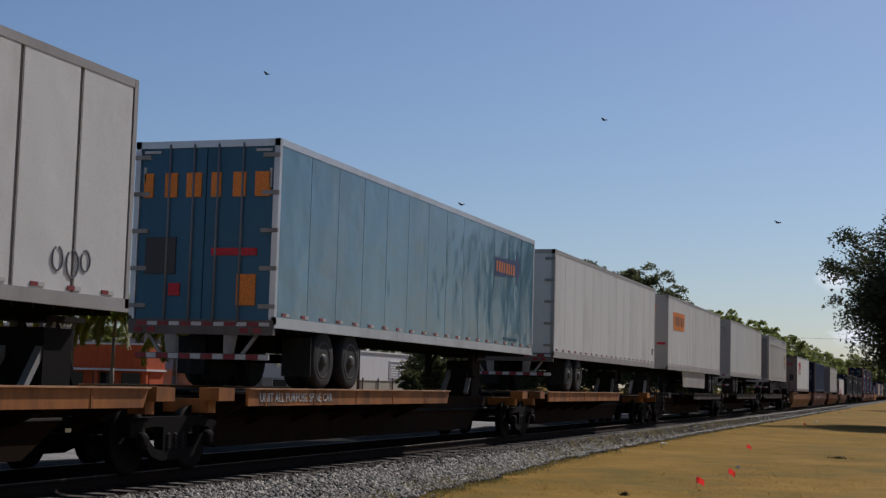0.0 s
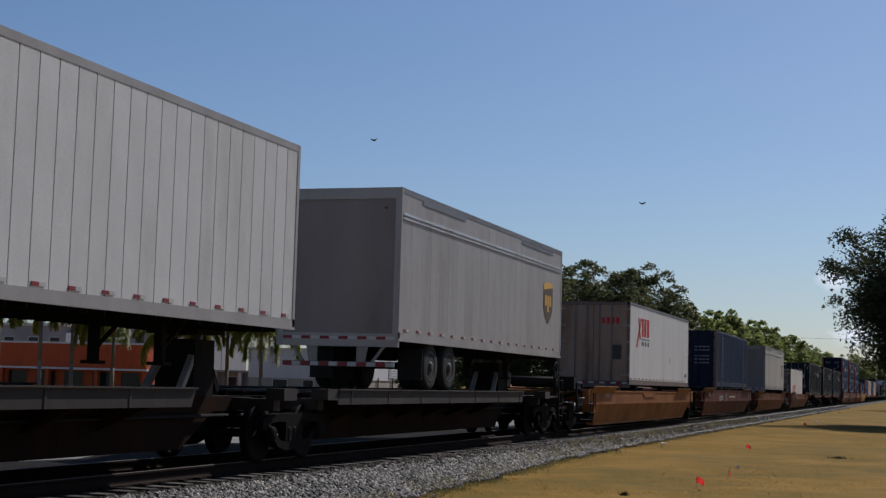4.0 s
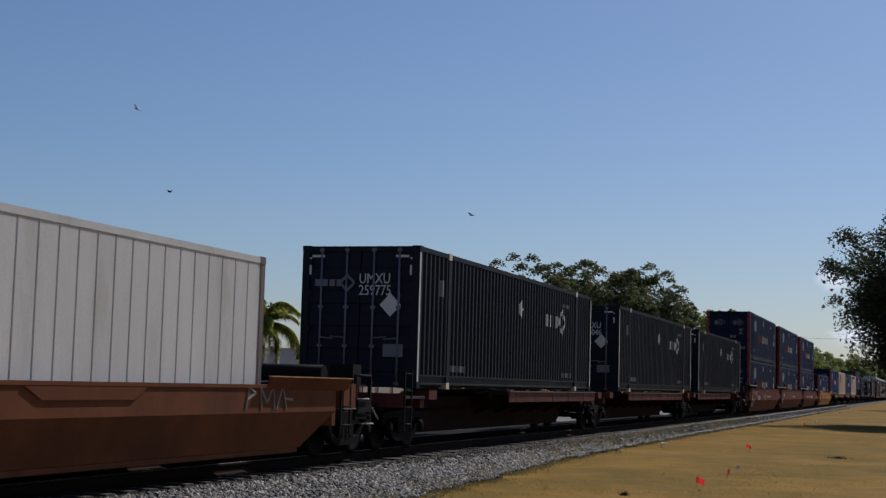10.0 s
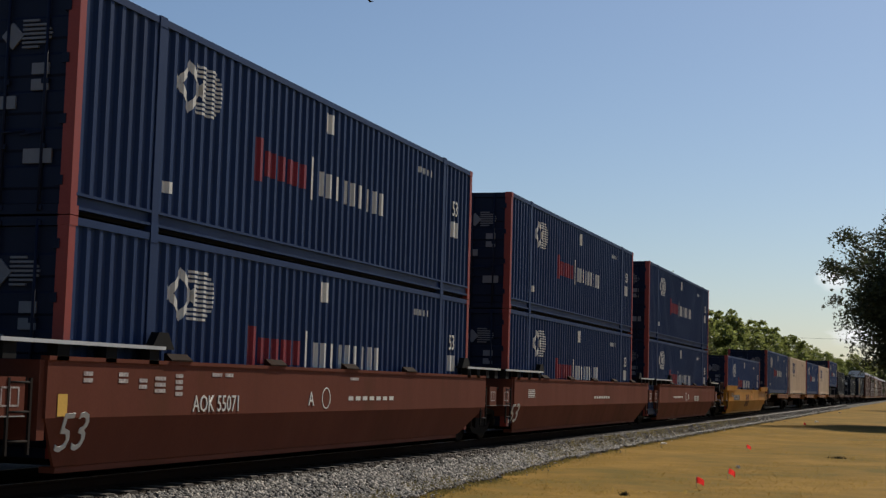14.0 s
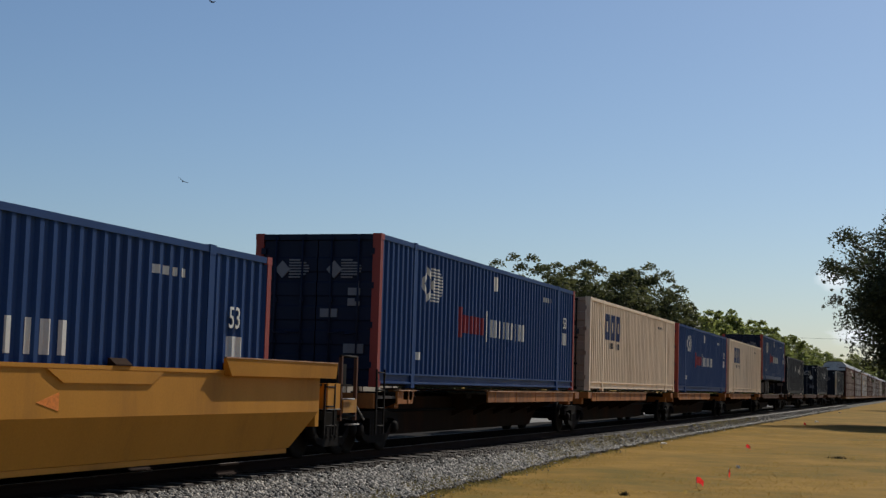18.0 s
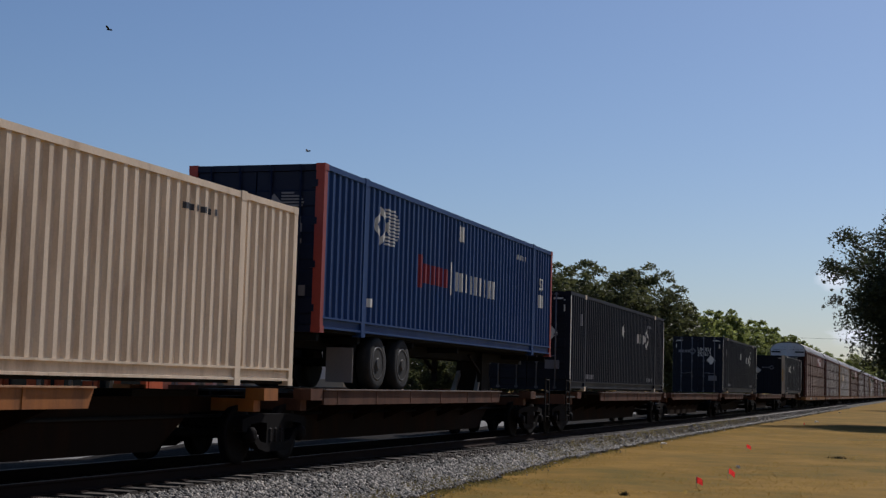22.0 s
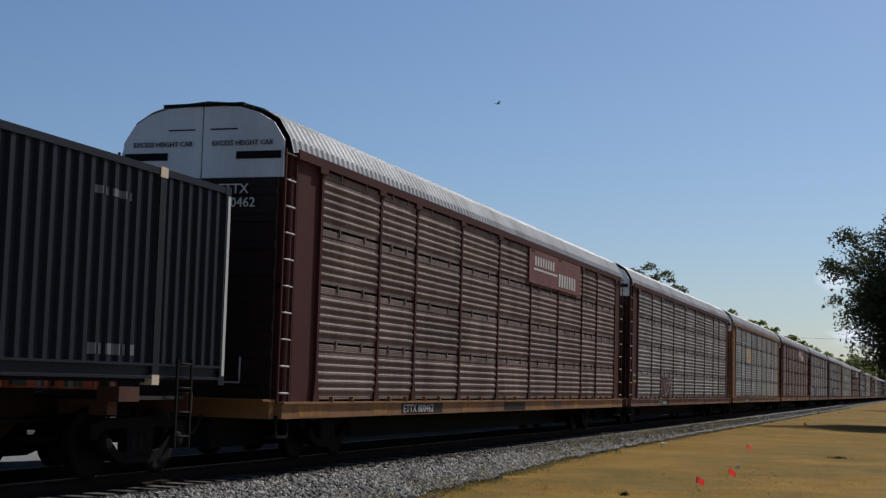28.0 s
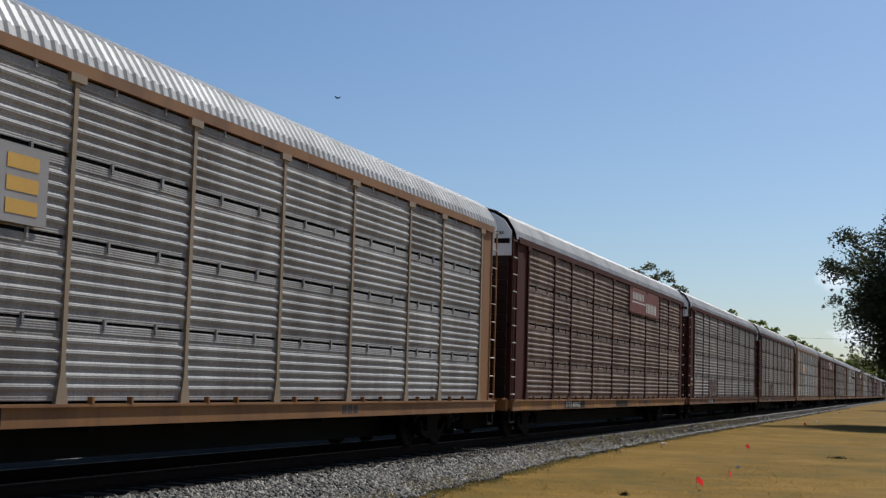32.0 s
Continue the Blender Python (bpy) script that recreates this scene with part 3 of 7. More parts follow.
def sea_box():
    c, prof, x = container("container", "faded dark blue corrugated 45-foot container with rusty streaks", 13.65, H=2.89, W=2.44, body="seablue", end="navydark", posts="seablue", frontpost="rustpost", rods="navydark", period=0.30, cut=(0.22, 0.18, 0.42))
    bm = bmesh.new()
    painted(bm, prof, x, 2.35, 2.78, 0.55, 2.6)
    part("name_board", bm, "silver", c, "pale upright name board")
    bm = bmesh.new()
    for k in range(11):
        painted(bm, prof, x, 2.47, 2.66, 0.65 + k * 0.175, 0.76 + k * 0.175, 0.010)
    part("name_marking", bm, "logoblue", c)
    end_marks(c, "frontgrey", [(-0.85, -0.6, 1.92, 2.08), (-0.55, -0.3, 1.92, 2.08)] + [(0.1 + k * 0.2, 0.25 + k * 0.2, z, z + 0.07) for k in range(4) for z in (2.02, 1.85, 1.55, 1.38, 1.2)], "data_marking")
    end_marks(c, "logoyellow", [(-0.95, -0.65, 1.42, 1.52)], "warning_label")
    return c


def reefer_box():
    c, prof, x = container("refrigerated_container", "white 40-foot refrigerated container with red ring emblem, in a well car", 12.19, H=2.9, W=2.44, body="bone", end="silver", posts="silver", frontpost="railgrime", mid=False, rods="grey", period=0.42, rail=0.12, cut=(0.90, 0.03, 0.04), deep=0.012)
    bm = bmesh.new()
    for k in range(3):
        y, n = 2.3 + k * 0.78, 20
        ring = [[bm.verts.new((x + 0.006, y + p * math.cos(q * math.tau / n), 1.24 + r * math.sin(q * math.tau / n))) for q in range(n)] for p, r in ((0.15, 0.2), (0.39, 0.43))]
        for q in range(n):
            bm.faces.new((ring[0][q], ring[1][q], ring[1][(q + 1) % n], ring[0][(q + 1) % n]))
    painted(bm, prof, x, 4.36, 4.78, 0.82, 1.66)
    part("emblem", bm, "logored", c, "large red rings and a bar")
    end_marks(c, "logored", [(-0.96 + k * 0.2, -0.80 + k * 0.2, 2.05, 2.26) for k in range(4)], "brand_marking")
    end_marks(c, "logoyellow", [(-0.6, -0.2, 1.5, 1.72)], "warning_label")
    end_marks(c, "sillgrime", [(-0.36, -0.22, 2.52, 2.64)], "round_label")
    end_marks(c, "sillgrime", [(0.38 + k * 0.1, 0.46 + k * 0.1, 2.19, 2.27) for k in range(6)] + [(0.68 + k * 0.08, 0.74 + k * 0.08, 2.06, 2.13) for k in range(3)] + [(0.16 + e, 0.38 + e, z, z + 0.035) for e in (0.0, 0.55) for z in (1.68, 1.56, 1.44, 1.32)], "data_marking")
    for px in (-0.62, -0.12, 0.12, 0.65):
        boxed("lock_bar", "sillgrime", c, (px - 0.05, px + 0.05, -0.03, 0.02, 0.14, 2.78), label="dark upright lock bar")
    for s in (-1, 1):
        boxed("side_plate", "sillgrime", c, (*sorted((s * 0.98, s * 1.17)), -0.02, 0.02, 1.66, 2.46), label="dark worn plate")
    boxed("door_gap", "underside", c, (-0.03, 0.03, -0.02, 0.02, 0.12, 2.78), label="dark rubber gap")
    boxed("door_seal", "rim", c, (-1.1, 1.1, -0.018, 0.02, 2.66, 2.72), label="dark rubber strip")
    return c


# ---------- road trailers ----------

def trailer(label, L=16.15, body="white", end="white", seam=1.22, floor=0.95, top=3.98, nose=False, skirt=False, rail="silver", wheels_at=None, rollup=False, name="semi_trailer", joint="frontgrey", gap=None, cap=None):
    """Origin on the deck under its leading end. nose: it rides nose first, else its doors lead."""
    c = thing(name, label, "trailer", "road trailers on the train")
    W, h = 2.59, 1.295
    n = round((L - 0.16) / seam)
    w = (L - 0.16) / n
    bm = bmesh.new()
    g = gap or (0.016 if seam > 0.8 else 0.022)
    slab(bm, [(g / 2, floor + 0.16), (w - g / 2, floor + 0.16), (w - g / 2, top - 0.10), (g / 2, top - 0.10)], "x", 0.0, 0.025)
    pm = finish("side_panel", bm, body)
    for k in range(n):
        put_at(part("side_panel", pm, None, c), h - 0.026, 0.08 + k * w, 0)
    boxed("side_wall", joint, c, (h - 0.05, h - 0.028, 0.06, L - 0.06, floor, top - 0.05), label="backing seen in the seams")
    boxed("side_wall", body, c, (-h, -h + 0.03, 0.05, L - 0.05, floor + 0.15, top - 0.1))
    for s in (1, -1):
        boxed("top_rail", cap or rail, c, (*sorted((s * (h - 0.06), s * (h + 0.006))), 0.0, L, top - 0.11, top))
        bm = bmesh.new()
        box(bm, *sorted((s * (h - 0.05), s * (h + 0.008))), 0.0, L, floor + 0.05, floor + 0.17)
        box(bm, *sorted((s * (h - 0.08), s * (h + 0.014))), 0.0, L, floor, floor + 0.05)
        part("bottom_rail", bm, rail, c)
        for y in (0.0, L - 0.09):
            boxed("corner_post", rail, c, (*sorted((s * (h - 0.09), s * (h + 0.008))), y, y + 0.09, floor, top))
        bm = bmesh.new()
        rm = bmesh.new()
        for k in range(int(L / 0.76)):
            y = 0.3 + k * 0.76
            box(bm, *sorted((s * h, s * (h + 0.011))), y, y + 0.15, floor + 0.195, floor + 0.245)
            box(rm, *sorted((s * h, s * (h + 0.011))), y + 0.15, y + 0.28, floor + 0.195, floor + 0.245)
        part("reflective_tape", bm, "tapered", c)
        part("reflective_tape", rm, "tapewhite", c)
    boxed("roof", "roofwhite", c, (-h + 0.03, h - 0.03, 0.02, L - 0.02, top - 0.045, top - 0.01))
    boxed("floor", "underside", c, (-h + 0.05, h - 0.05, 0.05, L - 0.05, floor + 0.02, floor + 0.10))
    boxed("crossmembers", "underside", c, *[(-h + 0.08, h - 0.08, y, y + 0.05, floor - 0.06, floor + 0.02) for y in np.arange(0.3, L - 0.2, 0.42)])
    door_y, door_out = (L, 1) if nose else (0.0, -1)
    yy = lambda a, b: tuple(sorted((door_y - door_out * a, door_y - door_out * b)))
    if rollup:
        boxed("rear_header", rail, c, (-h - 0.009, h + 0.009, *yy(-0.005, 0.08), top - 0.22, top + 0.003))
        for x0, x1 in ((-h, -h + 0.12), (h - 0.12, h)):
            boxed("rear_post", rail, c, (x0, x1, *yy(-0.004, 0.08), floor + 0.14, top - 0.22))
        boxed("rear_sill", rail, c, (-h, h, *yy(-0.006, 0.08), floor - 0.12, floor + 0.14))
        boxed("roll_up_door", end, c, (-h + 0.12, h - 0.12, *yy(0.03, 0.06), floor + 0.14, top - 0.22))
        m = "grey"
        boxed("corner_mark", m, c, (-0.98, -0.7, *yy(0.022, 0.035), top - 0.42, top - 0.38), (-0.98, -0.94, *yy(0.022, 0.035), top - 0.8, top - 0.38), (0.7, 0.98, *yy(0.022, 0.035), top - 0.42, top - 0.38), (0.94, 0.98, *yy(0.022, 0.035), top - 0.8, top - 0.38))
    else:
        boxed("rear_header", rail, c, (-h, h, *yy(0.0, 0.08), top - 0.12, top - 0.005))
        boxed("rear_sill", "sillgrime", c, (-h, h, *yy(-0.006, 0.08), floor - 0.12, floor + 0.12), label="grimy rear sill")
        for x in (-1.18, -0.95, 0.72, 0.95):
            boxed("tail_lamp", "tapered", c, (x, x + 0.14, *yy(-0.02, 0.0), floor - 0.09, floor - 0.01))
        for s in (-1, 1):
            bm = bmesh.new()
            x0, x1 = sorted((s * 0.01, s * (h - 0.1)))
            box(bm, x0, x1, *yy(0.03, 0.07), floor + 0.12, top - 0.12)
            d = part("door", bm, end, c)
            for x in (0.22, 0.66):
                bm = bmesh.new()
                bar(bm, (s * x, door_y + door_out * 0.0, floor + 0.05), (s * x, door_y + door_out * 0.0, top - 0.06), 0.02, 8)
                part("lock_rod", bm, "frontgrey", d)
            for z in np.linspace(floor + 0.3, top - 0.3, 5):
                boxed("hinge", "strut", d, (*sorted((s * (h - 0.28), s * (h + 0.01))), *yy(-0.014, 0.03), z, z + 0.07))
    bm = bmesh.new()
    rm = bmesh.new()
    for k in range(6):
        x = -1.15 + k * 0.4
        box(bm, x, x + 0.19, *yy(-0.016, 0.0), floor + 0.02, floor + 0.08)
        box(rm, x + 0.2, x + 0.38, *yy(-0.016, 0.0), floor + 0.02, floor + 0.08)
        box(bm, x, x + 0.19, *yy(0.0, 0.04), 0.44, 0.52)
        box(rm, x + 0.2, x + 0.38, *yy(0.0, 0.04), 0.44, 0.52)
    part("reflective_tape", bm, "tapered", c)
    part("reflective_tape", rm, "tapewhite", c)
    guard = boxed("rear_bumper", "sillgrime", c, (-1.15, 1.15, *yy(0.04, 0.12), 0.43, 0.53))
    for s in (-1, 1):
        bm = bmesh.new()
        slab(bm, [(s * 0.42, 0.53), (s * 0.60, 0.53), (s * 0.66, floor - 0.1), (s * 0.42, floor - 0.1)], "y", *yy(0.03, 0.06))
        part("bumper_strut", bm, "strut", guard, "pale worn strut")
        bm = bmesh.new()
        beam(bm, (s * 0.72, door_y - door_out * 0.08, 0.5), (s * 0.98, door_y - door_out * 0.10, floor - 0.1), 0.05, 0.05)
        part("bumper_brace", bm, "strut", guard)
    f = (L - 0.05, L) if not nose else (0.0, 0.05)
    bm = bmesh.new()
    box(bm, -h + 0.08, h - 0.08, *f, floor + 0.02, top - 0.05)
    part("front_wall", bm, end if nose else body, c)
    # tandem axles towards the doors, landing gear towards the nose
    back = (lambda d: door_y - door_out * d)
    for d in (wheels_at or (2.2, 3.45)):
        bm = bmesh.new()
        bar(bm, (-1.2, back(d), 0.5), (1.2, back(d), 0.5), 0.07, 10)
        ax = part("axle", bm, "underside", c)
        for s in (-1, 1):
            for x in (1.10, 0.79):
                bm = bmesh.new()
                lathe(bm, [(-0.13, 0.33), (-0.14, 0.42), (-0.11, 0.49), (0.11, 0.49), (0.14, 0.42), (0.13, 0.33)], (s * x, back(d), 0.49), "x", 28)
                part("tyre", bm, "rubber", ax)
            bm = bmesh.new()
            lathe(bm, [(-0.05 * s, 0.30), (0.09 * s, 0.325), (0.10 * s, 0.29), (0.03 * s, 0.25), (0.03 * s, 0.13), (0.12 * s, 0.10), (0.13 * s, 0.04)], (s * 1.14, back(d), 0.49), "x", 24)
            part("rim", bm, "rim", ax)
    a, b = sorted((back(1.4), back(4.6)))
    boxed("slider_frame", "underside", c, (-0.55, -0.40, a, b, 0.62, floor), (0.40, 0.55, a, b, 0.62, floor), (-0.55, 0.55, a + 1.4, a + 1.55, 0.66, 0.8))
    for s in (-1, 1):
        bm = bmesh.new()
        y = back(1.62)
        box(bm, *sorted((s * 0.72, s * 1.25)), y - 0.012, y + 0.012, 0.2, 0.85)
        part("mud_flap", bm, "rubber", c)
        bm = bmesh.new()
        y = back(L - 3.0)
        beam(bm, (s * 0.55, y, 0.35), (s * 0.55, y, floor), 0.13, 0.13)
        box(bm, s * 0.55 - 0.13, s * 0.55 + 0.13, y - 0.13, y + 0.13, 0.30, 0.35)
        beam(bm, (s * 0.55, y, 0.5), (s * 0.55, y - door_out * 0.7, floor), 0.05, 0.05)
        part("landing_leg", bm, "steel", c)
    if skirt:
        a, b = sorted((back(4.9), back(L - 4.3)))
        bm = bmesh.new()
        slab(bm, [(a + 0.3, 0.28), (b - 0.1, 0.24), (b, floor), (a, floor)] if door_out > 0 else [(a, 0.28), (b, 0.28), (b, floor), (a, floor)], "x", 1.2, 1.23)
        part("side_skirt", bm, "silver", c, "pale side skirt")
    return c


def decal(c, mat, boxes, name="brand_marking", label="", x=1.297, t=0.006):
    return boxed(name, mat, c, *[(x, x + t, y0, y1, z0, z1) for y0, y1, z0, z1 in boxes], label=label)


def block_word(y0, z0, n, w, h, gap):
    """Blocks in a row in place of a brand name."""
    out = []
    for i in range(n):
        a = y0 + i * (w + gap)
        out.append((a, a + w * (0.5, 0.72, 0.6)[i % 3], z0, z0 + h))
    return out


def shield(c, y, z, w, h):
    out = [(y - w, z + h * 0.9), (y - w * 0.5, z + h), (y, z + h * 1.02), (y + w * 0.5, z + h), (y + w, z + h * 0.9), (y + w, z - h * 0.25), (y + w * 0.7, z - h * 0.62), (y, z - h), (y - w * 0.7, z - h * 0.62), (y - w, z - h * 0.25)]
    bm = bmesh.new()
    slab(bm, out, "x", 1.297, 1.302)
    e = part("shield_emblem", bm, "logobrown", c, "brown and gold shield emblem")
    bm = bmesh.new()
    slab(bm, [(y - w, z + h * 0.62), (y - w, z + h * 0.9), (y - w * 0.5, z + h), (y, z + h * 1.02), (y + w * 0.5, z + h), (y + w, z + h * 0.9), (y + w, z + h * 0.80), (y, z + h * 0.72)], "x", 1.302, 1.306)
    part("gold_band", bm, "logoyellow", e)
    bm = bmesh.new()
    for k, lo in enumerate((-0.12, -0.4, -0.12)):
        q = y - w * 0.66 + k * w * 0.48
        slab(bm, [(q, z + h * lo), (q + w * 0.32, z + h * lo), (q + w * 0.32, z + h * 0.38), (q, z + h * 0.38)], "x", 1.302, 1.306)
    part("gold_blocks", bm, "logoyellow", e)
# ---------- wagons ----------
def spine_car(L, deck=None, first=False, last=False, label="", edge="orange", sill="spine", hitch=True, words=False, hitch_at=None):
    """One unit of an articulated spine car, from the centre of its leading truck to that of the next. deck: stretches of side platform."""
    c = thing("spine_car", label or "orange-edged spine car unit with a dark centre beam", "railway wagon", "spine cars")
    bm = bmesh.new()
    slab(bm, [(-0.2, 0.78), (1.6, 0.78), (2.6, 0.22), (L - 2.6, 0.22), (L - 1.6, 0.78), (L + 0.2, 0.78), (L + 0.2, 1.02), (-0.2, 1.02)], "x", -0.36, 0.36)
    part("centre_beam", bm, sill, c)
    for y0, y1 in (deck or ((0.9, L * 0.48), (L * 0.56, L - 1.2))):
        for s in (1, -1):
            bm = bmesh.new()
            slab(bm, [(s * 0.66, 1.12), (s * 1.30, 1.12), (s * 1.30, 1.08), (s * 0.84, 1.08), (s * 0.84, 0.98), (s * 0.80, 0.98), (s * 0.80, 1.08), (s * 0.66, 1.08)], "y", y0, y1)
            part("wheel_platform", bm, "darkdeck", c)
            boxed("inner_walkway", "darkdeck", c, (*sorted((s * 0.36, s * 0.50)), y0, y1, 1.08, 1.12))
            bm = bmesh.new()
            slab(bm, [(y0, 1.15), (y1, 1.15), (y1 - 0.12, 0.90), (y0 + 0.02, 0.90)], "x", *sorted((s * 1.30, s * 1.34)))
            e = part("platform_edge", bm, edge, c, "worn orange platform edge" if edge == "orange" else "")
            # Paler lips hold the sunlit top edge in their colour; dark decks keep theirs.
            boxed("platform_lip", "lipsunlit" if edge == "orange" else "railgrime" if edge != "darkdeck" else edge, e, (*sorted((s * 1.26, s * 1.38)), y0, y1, 1.15, 1.172), label="lip along the platform's top edge")
            for y in np.arange(y0 + 0.6, y1 - 0.3, 1.9) if s > 0 else ():
                boxed("bracket", edge, e, (*sorted((s * 1.33, s * 1.35)), y, y + 0.06, 0.9, 1.15))
            for y in np.arange(y0 + 0.3, y1, 1.75):
                bm = bmesh.new()
                slab(bm, [(s * 0.36, 0.55), (s * 0.36, 1.08), (s * 1.28, 1.08), (s * 1.28, 0.96)], "y", y, y + 0.09)
                part("cross_arm", bm, sill, c)
    for y in (1.0, L - 0.8):
        for s in (1, -1):
            boxed("container_pedestal", edge, c, (*sorted((s * 1.02, s * 1.34)), y - 0.25, y + 0.25, 0.98, 1.17), (*sorted((s * 0.3, s * 1.1)), y - 0.12, y + 0.12, 0.8, 1.0))
    if hitch:
        y = hitch_at or L - 1.9
        stand = boxed("trailer_hitch", "steel", c, (-0.34, 0.34, y - 0.32, y + 0.32, 1.02, 1.9))
        boxed("hitch_plate", "steel", stand, (-0.45, 0.45, y - 0.45, y + 0.45, 1.98, 2.05))
        for s in (-1, 1):
            for d in (-0.7, 0.5):
                bm = bmesh.new()
                beam(bm, (s * 0.3, y + d, 1.1), (s * 0.25, y, 1.98), 0.1, 0.1)
                part("hitch_leg", bm, "strut" if d < 0 else "steel", stand)
    else:
        boxed("folded_hitch", "steel", c, (-0.4, 0.4, L - 3.4, L - 1.5, 1.02, 1.12))
    truck(c, 0.0)
    if last:
        truck(c, L)
        coupler(c, L + 0.9, 1)
    if first:
        coupler(c, -0.9, -1)
    for end, on in ((0.0, first), (L, last)):
        if on:
            s = -1 if end == 0.0 else 1
            boxed("end_sill", edge, c, (-1.34, 1.34, *sorted((end + s * 0.75, end + s * 0.9)), 0.82, 1.1))
            ladder(c, 1.36, end + s * 0.6, 0.35, 1.55, "steel", name="grab_ladder")
            boxed("end_platform", "darkdeck", c, (-1.3, 1.3, *sorted((end - s * 0.6, end + s * 0.8)), 1.0, 1.05))
    bm = bmesh.new()
    bar(bm, (0.42, 0.4, 0.72), (0.42, L - 0.4, 0.72), 0.03, 6)
    part("brake_pipe", bm, "underside", c)
    if words:
        y0 = (deck or ((0.9, L * 0.48), (0, 0)))[-1][0]
        lettering("UNIT ALL PURPOSE SPINE CAR", 0.2, "tapewhite", c, (1.344, y0 + 0.4, 0.96), stretch=1.05)
    return c


BROWN = ("brownwell", "tanwell")


def brake_wheel(c, x, y, z):
    bm = bmesh.new()
    for k in range(16):
        p, q = [(0, 0.28 * math.cos(e * math.tau / 16), 0.28 * math.sin(e * math.tau / 16)) for e in (k, k + 1)]
        bar(bm, p, q, 0.02, 6)
        if k % 4 == 0:
            bar(bm, (0, 0, 0), p, 0.014, 6)
    w = part("brake_wheel", bm, "steel", c)
    w.location = (x, y, z)
    bm = bmesh.new()
    bar(bm, (x - 0.05, y, 1.05), (x - 0.05, y, z), 0.04, 8)
    part("brake_stand", bm, "steel", c)


def well_car(L, paint="brownwell", first=False, last=False, label="", number="", size53=False, group="well cars", top=1.30, number_at=6.0, walkway=False, low=0.92, data_at=9.2, tail=0.0, flap=2.9):
    """A well car from truck to truck: side sills that bend inward, a low floor, an apron over each truck."""
    c = thing("well_car", label, "railway wagon", group)
    a, b = 1.55, L - 1.55 - tail
    cutback = {"boxred": 1.5, "brownwell": 1.05}.get(paint, 0.75)
    high = 0.12 if low < 1.0 else 0.17 if top < 1.25 else 0.22
    for s in (1, -1):
        bm = bmesh.new()
        slab(bm, [(a, 0.80), (b, 0.80), (b, top), (a, top)], "x", *sorted((s * 1.44, s * 1.48)))
        part("upper_side", bm, paint, c)
        bm = bmesh.new()
        p = [(1.475, 0.80), (1.295, 0.22), (1.258, 0.22), (1.438, 0.80)]
        lo = [bm.verts.new((s * x, a + (0.0 if z > 0.5 else 0.5), z)) for x, z in p]
        hi = [bm.verts.new((s * x, b - (0.0 if z > 0.5 else cutback), z)) for x, z in p]
        bm.faces.new(lo)
        bm.faces.new(hi[::-1])
        for k in range(4):
            bm.faces.new((lo[k], hi[k], hi[(k + 1) % 4], lo[(k + 1) % 4]))
        part("lower_side", bm, paint, c)
        boxed("top_chord", paint, c, (*sorted((s * 1.38, s * 1.50)), a, b, top, top + 0.05))
        boxed("lower_chord", paint, c, (*sorted((s * 1.06, s * 1.28)), a + 0.55, b - cutback - 0.05, 0.14, 0.214))
        if walkway:
            for y0, y1 in ((a - 1.0, a + 2.6), (b - 1.6, b + 1.0)):
                boxed("walkway", "steel", c, (*sorted((s * 1.0, s * 1.52)), y0, y1, top + 0.20, top + 0.23))
                boxed("walkway_edge", "alu", c, (*sorted((s * 1.51, s * 1.54)), y0, y1, top + 0.19, top + 0.235))
                boxed("walkway_bracket", "underside", c, *[(*sorted((s * 1.36, s * 1.50)), y, y + 0.25, top, top + 0.20) for y in np.linspace(y0 + 0.1, y1 - 0.35, 4)])
                bm = bmesh.new()
                e = y1 if y0 < a else y0
                slab(bm, [(e - 0.3, top + 0.2), (e + 0.3, top + 0.2), (e + 0.12, top + 0.42), (e - 0.12, top + 0.42)], "x", *sorted((s * 1.38, s * 1.5)))
                part("container_guide", bm, "underside", c)
        shift = {"tanwell": -1.0, "maroon": -1.0}.get(paint, 0.0)
        for y0, y1, cut in () if walkway else ((a - (1.6 if paint == "yellow" else 0.75), a + 2.85, 1), (b - flap + shift, b + 0.45 + shift, -1)):
            # a plate that stands on the sill and flares outward, so that it shades the side below
            bm = bmesh.new()
            yb = (y0, y1 - 0.25) if cut > 0 else (y0 + 0.25, y1)
            z1 = top + high
            foot = 1.59 if paint == "yellow" else 1.484
            ring = [bm.verts.new(q) for q in ((s * foot, yb[0], top - 0.03), (s * foot, yb[1], top - 0.03), (s * 1.61, y1, z1), (s * 1.61, y0, z1),
                                              (s * 1.45, yb[0], top - 0.03), (s * 1.45, yb[1], top - 0.03), (s * 1.575, y1, z1), (s * 1.575, y0, z1))]
            for f in ((0, 1, 2, 3), (7, 6, 5, 4), (0, 4, 5, 1), (1, 5, 6, 2), (2, 6, 7, 3), (3, 7, 4, 0)):
                bm.faces.new([ring[k] for k in f])
            g = part("end_gusset", bm, paint, c)
            # Pale lip: highlight along the gusset's top edge, put into its colour.
            if s > 0:
                boxed("gusset_lip", "lipsunlit", g, (1.57, 1.62, y0, y1, z1 + 0.001, z1 + 0.018), label="thin pale lip")
        pocket = 9.4 if paint in BROWN else 12.2 if paint == "yellow" else 0
        if pocket:
            bm = bmesh.new()
            slab(bm, [(pocket, top - 0.01), (pocket + 2.7, top - 0.01), (pocket + 2.4, top - 0.17), (pocket + 0.35, top - 0.17)], "x", *sorted((s * 1.482, s * 1.506)))
            part("pocket_plate", bm, paint, c, "raised plate with slanted ends")
